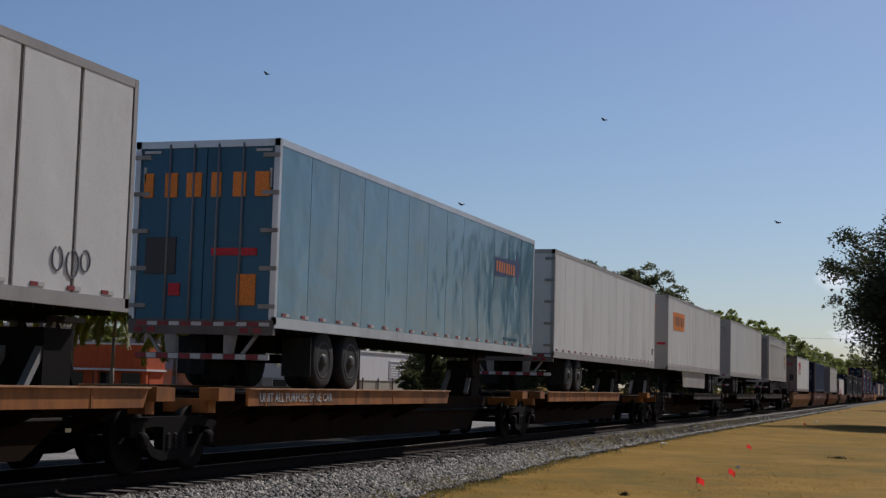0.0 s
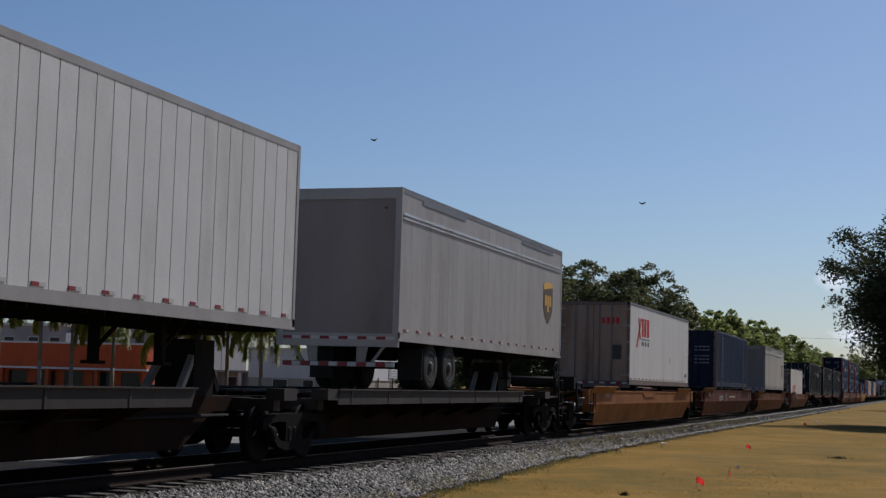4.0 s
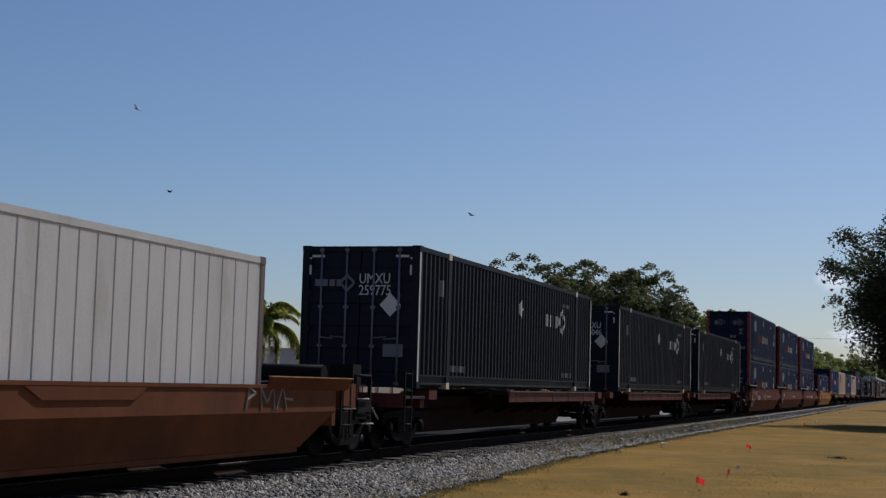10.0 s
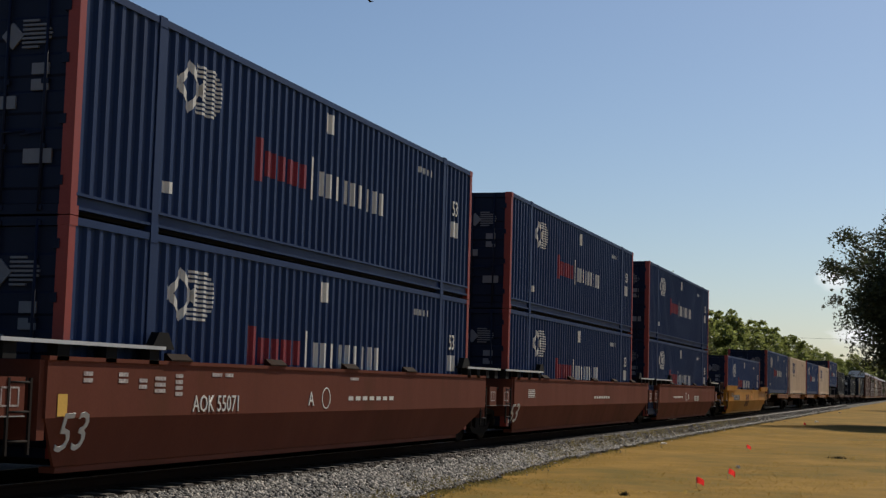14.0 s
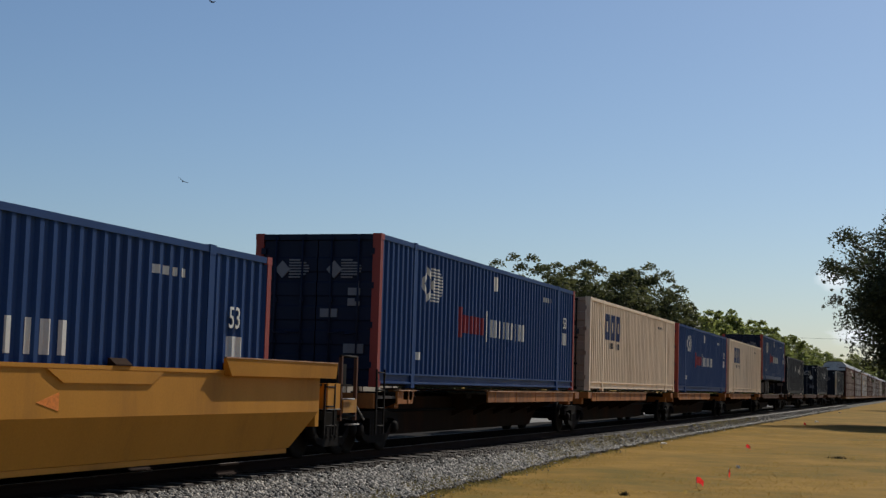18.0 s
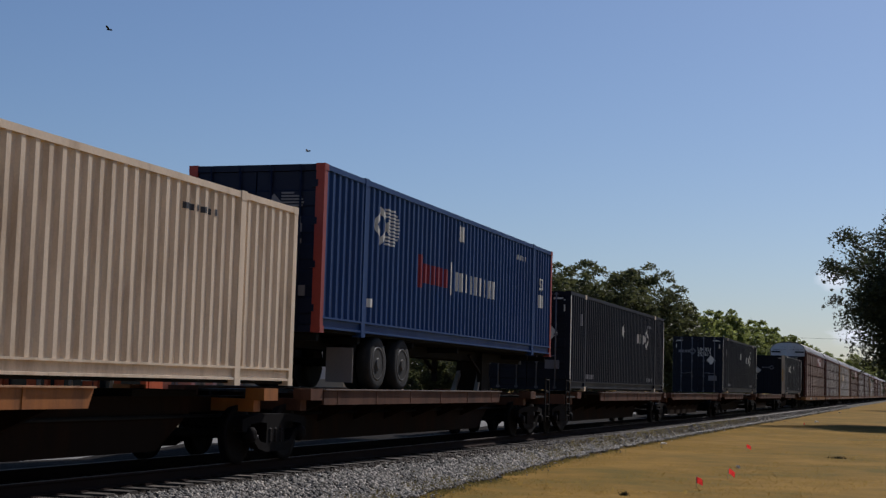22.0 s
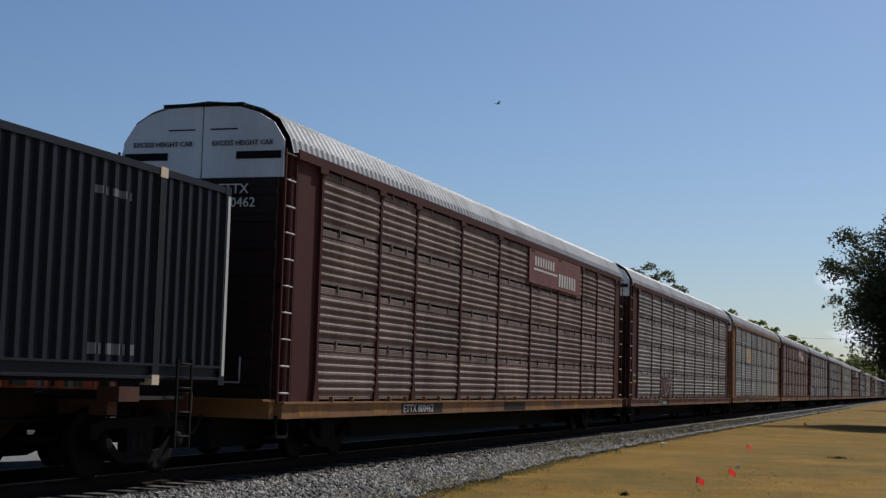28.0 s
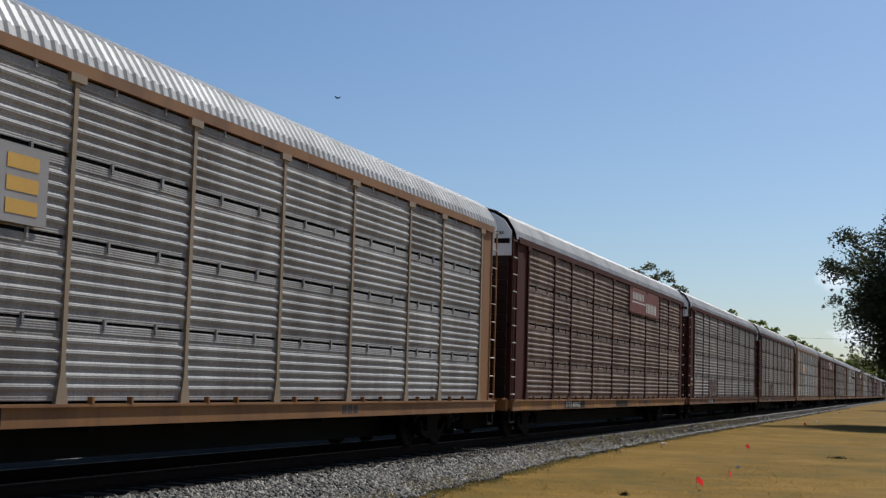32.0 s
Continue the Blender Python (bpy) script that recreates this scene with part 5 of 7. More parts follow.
    boxed("placard", "decaldark", t, (0.7, 1.0, 0.0, 0.034, 1.95, 2.45))
    decal(t, "grey", [(8.5, 8.62, 2.0, 2.2), (12.57, 13.07, 1.5, 1.62)], "placard")
    # well cars
    for u, v, paint, first, last, num, lab in (
            (115.26, 139.0, "tanwell", 1, 0, "", "tan-brown well car unit with bent side sills"), (139.0, 162.53, "maroon", 0, 0, "FEC 72177", "maroon well car unit with white numbering"), (162.53, 183.89, "brownwell", 0, 1, "", "brown well car unit with a folded end gusset"),
            (186.96, 207.0, "brownwell", 1, 1, "", "brown well car sprayed with pale scrawl")):
        w = well_car(v - u, paint, bool(first), bool(last), lab, num, number_at=6.75, low=0.92 if num else 1.0, top=1.30 if num else 1.18, tail=1.5 if u < 120 else 1.8 if num else 0.0)
        ride(w, u)
        if num:
            bm = bmesh.new()
            lathe(bm, [(0.0, 0.19), (0.003, 0.19), (0.003, 0.165), (0.0, 0.165)], (1.482, 9.35, 0.99), "x", 24, False)
            part("round_mark", bm, "logowhite", w)
        if u > 185:
            bm = bmesh.new()
            face = lambda y, z: (1.484, y, z) if z > 0.8 else (1.300 + (z - 0.22) * 0.3103, y, z)
            strokes = (((4.5, 0.55), (4.5, 1.1)), ((4.5, 1.1), (4.9, 0.98), (4.95, 0.75), (4.5, 0.6)), ((5.3, 0.45), (5.25, 1.05)), ((5.25, 1.05), (5.6, 0.7), (5.85, 1.05)), ((5.85, 1.05), (6.0, 0.5)), ((6.25, 0.5), (6.5, 1.0), (6.75, 0.5)), ((6.35, 0.72), (6.95, 0.78)), ((6.9, 0.9), (7.3, 0.95)),
                       ((15.0, 0.85), (15.1, 1.2), (15.35, 1.1), (15.05, 1.0)), ((15.5, 1.2), (15.55, 0.85)), ((15.5, 1.2), (15.75, 0.95), (15.95, 1.2), (16.0, 0.85)), ((16.1, 0.85), (16.3, 1.2), (16.45, 0.85)), ((16.4, 1.02), (16.7, 1.0)))
            for line in strokes:
                for p, q in zip(line, line[1:]):
                    dots = [(p[0] + (q[0] - p[0]) * e / 6, p[1] + (q[1] - p[1]) * e / 6) for e in range(7)]
                    for d0, d1 in zip(dots, dots[1:]):
                        beam(bm, face(*d0), face(*d1), 0.012, 0.035)
            part("graffiti", bm, "strut", w, "pale sprayed scrawl")
    ride(sea_box(), 146.55, 1.48)
    ch = thing("container_chassis", "steel chassis with road wheels under the blue container", "trailer chassis")
    ride(ch, 146.55, 0.34)
    chassis(ch, 13.6, 1.12)
    ride(reefer_box(), 190.83, 0.31)
    for k, (u, v, lab) in enumerate(((268.31, 288.4, "red-brown well car unit with white numbering"), (288.4, 309.3, "red-brown well car unit under stacked containers"), (309.3, 327.06, "red-brown well car end unit"))):
        w = well_car(v - u, "boxred", k == 0, k == 2, lab, "AOK 55071" if k != 1 else "", k < 2, "stack wells", top=1.47, number_at=5.05 if k == 0 else 10.5, walkway=True, tail=-1.0 if k == 2 else -0.6, data_at=9.2 if k < 2 else 3.4)
        ride(w, u)
        if k != 1:
            y = 9.0 if k == 0 else 8.8
            lettering("A" if k == 0 else "B", 0.33, "logowhite", w, (1.486, y, 0.90))
            bm = bmesh.new()
            lathe(bm, [(0.0, 0.18), (0.003, 0.18), (0.003, 0.158), (0.0, 0.158)], (1.482, y + (0.75 if k == 0 else -0.6), 1.02), "x", 24, False)
            part("round_mark", bm, "logowhite", w)
        if k == 0:
            rows = [(1.482, 1.486, y, y + b, z, z + 0.05) for y, z0, b, m in ((2.3, 1.22, 0.2, 2), (3.1, 1.22, 0.22, 2), (3.6, 1.15, 0.2, 2), (4.0, 1.10, 0.28, 3), (4.55, 1.06, 0.2, 4), (5.6, 1.33, 0.3, 1), (6.0, 1.33, 0.25, 1), (10.8, 1.33, 0.4, 1)) for z in [z0 + 0.08 * e for e in range(m)]]
            boxed("data_marking", "graffiti", w, *rows)
            boxed("route_label", "logoyellow", w, (1.482, 1.486, 1.78, 1.98, 0.82, 1.08), label="yellow paper label")
    w = well_car(352.23 - 330.53, "yellow", True, True, "yellow well car with dark brand blocks", "", False, "well cars", top=1.38, low=1.16, flap=3.7)
    ride(w, 330.53)
    bm = bmesh.new()
    slab(bm, [(12.05, 0.98), (12.5, 1.10), (12.5, 0.88)], "x", 1.481, 1.486)
    part("arrow_mark", bm, "logoorange", w, "small orange arrow mark")
    boxed("number_plate", "decaldark", w, (1.481, 1.485, 3.75, 6.35, 0.83, 1.12), label="dark numbered panel")
    lettering("DTTX 552210", 0.30, "graffiti", w, (1.486, 3.85, 0.88), stretch=1.15)
    bm = bmesh.new()
    for k in range(3):
        y = 9.5 + k * 0.62
        box(bm, 1.483, 1.488, y - 0.14, y + 0.26, 0.82, 1.14)
        q = [bm.verts.new(p) for p in ((1.374, y - 0.2, 0.46), (1.374, y + 0.2, 0.46), (1.482, y + 0.26, 0.79), (1.482, y - 0.14, 0.79))]
        bm.faces.new(q)
    part("brand_marking", bm, "maroon", w)
    # containers
    for paint, places in (("navyold", ((270.42, 0.31), (270.42, 3.23), (289.9, 0.31), (289.9, 3.23), (309.3, 0.31), (309.3, 3.23))), ("navy", ((332.88, 0.31), (353.8, 1.22), (389.3, 1.22), (423.75, 2.13)))):
        s = stack_box(paint=paint)
        for k, (u, z) in enumerate(places):
            ride(s if k == 0 else copy_thing(s, pose(0, 0, 0)), u, z)
    ch = thing("container_chassis", "dark steel road chassis on a spine car under a blue container", "trailer chassis")
    ride(ch, 423.75, DECK)
    chassis(ch, 16.0, 0.94)
    s = umax_box()
    for u, number in ((210.11, ""), (230.72, "280046"), (249.3, ""), (442.23, "253820"), (476.66, "253612")):
        o = s if u == 210.11 else copy_thing(s, pose(0, 0, 0))
        ride(o, u, 1.21)
        for ch in o.children:
            if number and ch.data == LETTERS[("259775", "logowhite")]:
                ch.data = letter_mesh(number, "logowhite")
    ride(umax_box("blue-black corrugated 53-foot container with cream front posts", True), 512.9, 1.21)
    s = csx_box()
    ride(s, 372.12, 1.22)
    ride(copy_thing(s, pose(0, 0, 0)), 406.56, 1.22)
    # autoracks
    a = rack_car("weathered brown autorack wagon with a yellow sill", "galvbrown", "rackbrown", "rackyellow", "ETTX 800462")
    b = rack_car("grey-panelled autorack wagon with brown posts", "galv", "rackbrown", "rackrust", "ETTX 901040", "rackpost")
    d = rack_car("grey-panelled autorack wagon with yellow-brown posts", "galvlight", "rackyellow", "rackyellow", "TTGX 853460", "rackgrey", "rackyellow")
    sign = boxed("brand_plate", "signred", a, (1.546, 1.556, 15.05, 20.8, 3.95, 4.82), label="faded red brand plate")
    boxed("brand_marking", "logowhite", sign, *[(1.557, 1.562, 15.6 + k * 0.27, 15.75 + k * 0.27, 4.42, 4.66) for k in range(8)], *[(1.557, 1.562, 18.2 + k * 0.3, 18.38 + k * 0.3, 4.05, 4.4) for k in range(7)], (1.557, 1.562, 15.5, 18.0, 4.30, 4.35))
    for y, w, m in ((1.0, 1.1, "sillyellow"), (4.3, 0.7, "sillyellow"), (9.6, 0.9, "sillyellow"), (13.0, 1.9, "rackend"), (16.4, 0.5, "sillyellow"), (20.2, 0.8, "sillyellow"), (24.6, 1.0, "sillyellow")):
        boxed("sill_patch", m, a, (1.5605, 1.5635, y, y + w, 0.72, 0.92), label="worn paint patch")
    rnd = random.Random(9)
    for y, w in ((6.9, 0.42), (7.55, 0.40), (8.15, 0.42), (8.7, 0.30)):
        ring = [(y + w * rnd.uniform(0.75, 1.05) * math.cos(e), 1.46 + 0.46 * rnd.uniform(0.8, 1.08) * math.sin(e)) for e in np.linspace(0, math.tau, 13)[:-1]]
        bm = bmesh.new()
        slab(bm, ring, "x", 1.528, 1.536)
        fill = part("graffiti", bm, "sprayred", b, "dark red sprayed letter")
        bm = bmesh.new()
        line = [(y + (p - y) * 0.92, 1.46 + (q - 1.46) * 0.92) for p, q in ring] + [(y - w * 0.2, 1.86), (y + w * 0.15, 1.5), (y - w * 0.1, 1.1)]
        for p, q in zip(line, line[1:]):
            beam(bm, (1.540, *p), (1.540, *q), 0.035, 0.012)
        part("graffiti", bm, "graffiti", fill, "pale sprayed outline")
    boxed("end_mark", "sillyellow", b, (1.491, 1.495, 0.95, 1.58, 1.54, 1.62), label="worn yellow painted bar")
    boxed("data_marking", "graffiti", b, *[(1.491, 1.494, 1.02, 1.5, z, z + 0.03) for z in (1.76, 1.81)])
    sign = boxed("brand_plate", "silver", d, (1.546, 1.556, 6.4, 8.95, 2.95, 3.82), label="pale plate with yellow blocks")
    boxed("brand_marking", "logoyellow", sign, *[(1.557, 1.562, 6.6 + k * 0.78, 7.2 + k * 0.78, z, z + 0.16) for k in range(3) for z in (3.05, 3.3, 3.55)])
    order = [a, b, d, a, b, b, d, a, b, d, a, d, b, a, b, d, a, b]
    used = set()
    for k, o in enumerate(order):
        ob = o if o.name not in used else copy_thing(o, pose(0, 0, 0))
        used.add(o.name)
        ride(ob, 530.2 + k * RACK)


def chassis(c, L, top):
    """A container chassis: two long beams, tandem wheels towards its leading end, landing legs."""
    boxed("chassis_beam", "underside", c, (-0.5, -0.36, 0.1, L, top - 0.22, top), (0.36, 0.5, 0.1, L, top - 0.22, top), *[(-1.2, 1.2, y, y + 0.12, top - 0.12, top) for y in (0.1, 2.0, 5.0, 8.0, L - 2.0, L - 0.2)])
    for d in (3.0, 4.35):
        bm = bmesh.new()
        bar(bm, (-1.2, d, 0.5), (1.2, d, 0.5), 0.07, 10)
        ax = part("axle", bm, "underside", c)
        for s in (-1, 1):
            for x in (1.10, 0.79):
                bm = bmesh.new()
                lathe(bm, [(-0.13, 0.33), (-0.14, 0.42), (-0.11, 0.49), (0.11, 0.49), (0.14, 0.42), (0.13, 0.33)], (s * x, d, 0.49), "x", 28)
                part("tyre", bm, "rubber", ax)
            bm = bmesh.new()
            lathe(bm, [(-0.05 * s, 0.30), (0.09 * s, 0.325), (0.10 * s, 0.29), (0.03 * s, 0.25), (0.03 * s, 0.13), (0.12 * s, 0.10)], (s * 1.14, d, 0.49), "x", 24)
            part("rim", bm, "rim", ax)
    boxed("spring_hanger", "underside", c, *[(s * 0.5 - 0.06, s * 0.5 + 0.06, y, y + 0.3, 0.4, top - 0.2) for s in (-1, 1) for y in (2.2, 3.5, 4.9)])
    for s in (-1, 1):
        boxed("mud_flap", "grey", c, (*sorted((s * 0.7, s * 1.22)), 1.75, 1.77, 0.12, 0.75))
        bm = bmesh.new()
        beam(bm, (s * 0.6, L - 4.2, 0.2), (s * 0.6, L - 4.2, top), 0.12, 0.12)
        beam(bm, (s * 0.6, L - 4.2, 0.4), (s * 0.6, L - 5.2, top - 0.1), 0.06, 0.06)
        part("landing_leg", bm, "steel", c)


make_train()
# ---------- ground, track ----------
GROUND = -0.60


def bare(name, rgb, rgb2, scale, rough=0.95, third=None, bump=0.4, fine=14.0, grain=0.45):
    """Earth, grass or stone: two colours in patches, broken by a finer grain."""
    m = bpy.data.materials.new(name)
    m.use_nodes = True
    t = m.node_tree
    N, K = t.nodes.new, t.links.new
    p = t.nodes["Principled BSDF"]
    co = N("ShaderNodeTexCoord")
    a, b, d = N("ShaderNodeTexNoise"), N("ShaderNodeTexNoise"), N("ShaderNodeTexNoise")
    for n, s, det in ((a, scale, 5), (b, fine, 6), (d, scale * 5.3, 4)):
        n.inputs["Scale"].default_value, n.inputs["Detail"].default_value = s, det
        K(co.outputs["Object"], n.inputs[0])
    r = N("ShaderNodeValToRGB")
    r.color_ramp.elements[0].position, r.color_ramp.elements[1].position = 0.38, 0.66
    r.color_ramp.elements[0].color, r.color_ramp.elements[1].color = (*rgb, 1), (*rgb2, 1)
    if third:
        e = r.color_ramp.elements.new(0.52)
        e.color = (*third, 1)
    mix = N("ShaderNodeMath")
    mix.operation = "MULTIPLY_ADD"
    K(d.outputs[0], mix.inputs[0])
    mix.inputs[1].default_value = 0.45
    sub = N("ShaderNodeMath")
    sub.operation = "MULTIPLY"
    K(a.outputs[0], sub.inputs[0])
    sub.inputs[1].default_value = 0.6
    K(sub.outputs[0], mix.inputs[2])
    K(mix.outputs[0], r.inputs[0])
    g = N("ShaderNodeMapRange")
    K(b.outputs[0], g.inputs[0])
    g.inputs[1].default_value, g.inputs[2].default_value, g.inputs[3].default_value, g.inputs[4].default_value = 0.25, 0.75, 1 - grain, 1 + grain * 0.65
    mm = N("ShaderNodeMix")
    mm.data_type, mm.blend_type = "RGBA", "MULTIPLY"
    mm.inputs[0].default_value = 1.0
    K(r.outputs[0], mm.inputs[6])
    K(g.outputs[0], mm.inputs[7])
    K(mm.outputs[2], p.inputs["Base Color"])
    p.inputs["Roughness"].default_value = rough
    p.inputs["Specular IOR Level"].default_value = 0.05
    bu = N("ShaderNodeBump")
    bu.inputs["Strength"].default_value, bu.inputs["Distance"].default_value = bump, 0.03
    K(b.outputs[0], bu.inputs["Height"])
    K(bu.outputs[0], p.inputs["Normal"])
    return m


M["grass"] = bare("dry_lawn", (0.140, 0.100, 0.024), (0.265, 0.156, 0.036), 0.22, third=(0.205, 0.122, 0.026), bump=0.15, grain=0.2)
M["blade"] = material("grass_blade", (0.24, 0.17, 0.05), 0.8, vary=0.5, bump=0)
M["stone"] = material("ballast_stone", (0.30, 0.295, 0.29), 0.9, vary=0.35, grain=18.0, bump=0.3)
M["bed"] = bare("ballast_bed", (0.055, 0.05, 0.043), (0.17, 0.155, 0.135), 9.0, bump=0.8, fine=22.0)
M["tie"] = material("weathered_tie", (0.075, 0.060, 0.048), 0.9, dirt=(0.03, 0.024, 0.019), amount=0.4, size=0.5, per_piece=0.5)
M["earth"] = bare("dark_earth", (0.05, 0.042, 0.028), (0.12, 0.10, 0.06), 0.6)
M["concrete"] = bare("worn_concrete", (0.17, 0.16, 0.145), (0.27, 0.255, 0.235), 0.5, bump=0.1)
# Near-black holds both oil and the shade under the train.
M["oily"] = bare("oily_shaded_ballast", (0.008, 0.007, 0.006), (0.03, 0.025, 0.021), 7.0, bump=0.8, fine=22.0)
M["asphalt"] = bare("asphalt", (0.045, 0.045, 0.047), (0.07, 0.07, 0.07), 1.0)


def from_arrays(name, verts, faces, mat):
    me = bpy.data.meshes.new(name)
    verts, faces = np.asarray(verts, np.float32), np.asarray(faces, np.int32)
    k = faces.shape[1]
    me.vertices.add(len(verts))
    me.vertices.foreach_set("co", verts.ravel())
    me.loops.add(faces.size)
    me.loops.foreach_set("vertex_index", faces.ravel())
    me.polygons.add(len(faces))
    me.polygons.foreach_set("loop_start", np.arange(0, faces.size, k, dtype=np.int32))
    me.update(calc_edges=True)
    me.materials.append(M[mat] if isinstance(mat, str) else mat)
    return me


def toe(y):
    """Where the ballast ends and the lawn begins."""
    at = float(np.interp(y, (10, 22, 29, 36, 46, 60, 200), (-7.8, -8.08, -8.42, -8.95, -9.15, -9.3, -9.35)))
    return at + 0.10 * noise.noise(Vector((y * 0.45, 2.0, 0))) + 0.06 * math.sin(y * 2.3)


def ground():
    xs = sorted(set([-2500, -900, -300, -120, -60, -40, -30, -25] + list(np.arange(-21, 16, 1.0)) + [20, 30, 50, 100, 300, 900, 2500]))
    ys = sorted(set([-2500, -600, -150, -50, -20] + list(np.arange(0, 130, 1.5)) + [140, 160, 190, 230, 300, 420, 700, 1300, 2600, 4500]))
    v, f = [], []
    for y in ys:
        for x in xs:
            z = GROUND
            if -7.6 < x < 16 and 0 < y < 130:
                z += 0.05 * noise.noise(Vector((x * 0.22, y * 0.15, 0))) + 0.02 * noise.noise(Vector((x * 0.9, y * 0.6, 3)))
            v.append((x, y, z))
    n = len(xs)
    for j in range(len(ys) - 1):
        for i in range(n - 1):
            a = j * n + i
            f.append((a, a + 1, a + n + 1, a + n))
    g = new("ground", from_arrays("ground", v, f, "grass"))
    tagged(g, "dry yellow-brown mown lawn beside the tracks", "ground", kind="structure")
    d = new("far_verge", from_arrays("far_verge", [(x, y, z) for y in (-200, 20, 60, 120, 300, 900) for x, z in ((AXIS - 4.5, GROUND + 0.012), (-22, GROUND + 0.02), (-40, GROUND + 0.02))], [(j * 3 + i, j * 3 + i + 1, j * 3 + i + 4, j * 3 + i + 3) for j in range(5) for i in range(2)], "earth"))
    tagged(d, "bare earth and thin grass beyond the track", "earth", kind="structure")
    d = new("road", from_arrays("road", [(x, y, GROUND + 0.03) for y in (-200, 20, 60, 120, 300, 900) for x in (-24.5, -16.2)], [(j * 2, j * 2 + 1, j * 2 + 3, j * 2 + 2) for j in range(5)], "concrete"))
    tagged(d, "pale worn concrete road beyond the track", "road", kind="structure")
    # ballast bed
    far = lambda y: [(AXIS - 4.6, GROUND - 0.02), (AXIS - 3.0, -0.10 + 0.13 * noise.noise(Vector((y * 0.21, 4.0, 0))) + 0.05 * noise.noise(Vector((y * 0.9, 1.0, 0)))), (AXIS - 1.45, -0.235)]
    prof = lambda y: [(AXIS - 1.5, -0.235), (AXIS + 1.35, -0.22), (AXIS + 1.5, -0.25), (toe(y), GROUND + 0.03), (toe(y) + 0.25, GROUND - 0.05)]
    ys = list(np.arange(-40, 150, 1.0)) + [170, 200, 250, 320, 420, 600, 900]
    v = [(x, y, z) for y in ys for x, z in prof(y)]
    f = [(j * 5 + i, j * 5 + i + 1, j * 5 + i + 6, j * 5 + i + 5) for j in range(len(ys) - 1) for i in range(4)]
    # Added bank closes the view under the cars; train's shade in its black.
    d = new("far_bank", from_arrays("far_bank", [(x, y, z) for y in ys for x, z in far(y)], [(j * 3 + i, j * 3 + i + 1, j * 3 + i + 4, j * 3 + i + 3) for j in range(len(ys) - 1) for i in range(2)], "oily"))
    tagged(d, "low dark bank beyond the far rail, train's shade in its colour", "track bed", kind="structure")
    b = new("ballast_bed", from_arrays("ballast_bed", v, f, "bed"))
    tagged(b, "grey crushed-stone ballast bank under the track", "track bed", kind="structure")
    # Oil-dark ballast, made blacker by the train's shade in its colour.
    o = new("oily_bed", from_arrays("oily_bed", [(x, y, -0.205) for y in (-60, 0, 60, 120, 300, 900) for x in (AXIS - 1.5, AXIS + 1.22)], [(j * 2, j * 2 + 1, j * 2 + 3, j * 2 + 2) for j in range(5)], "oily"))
    tagged(o, "oily ballast between the rails, blackened with the train's shade", "track bed", kind="structure")


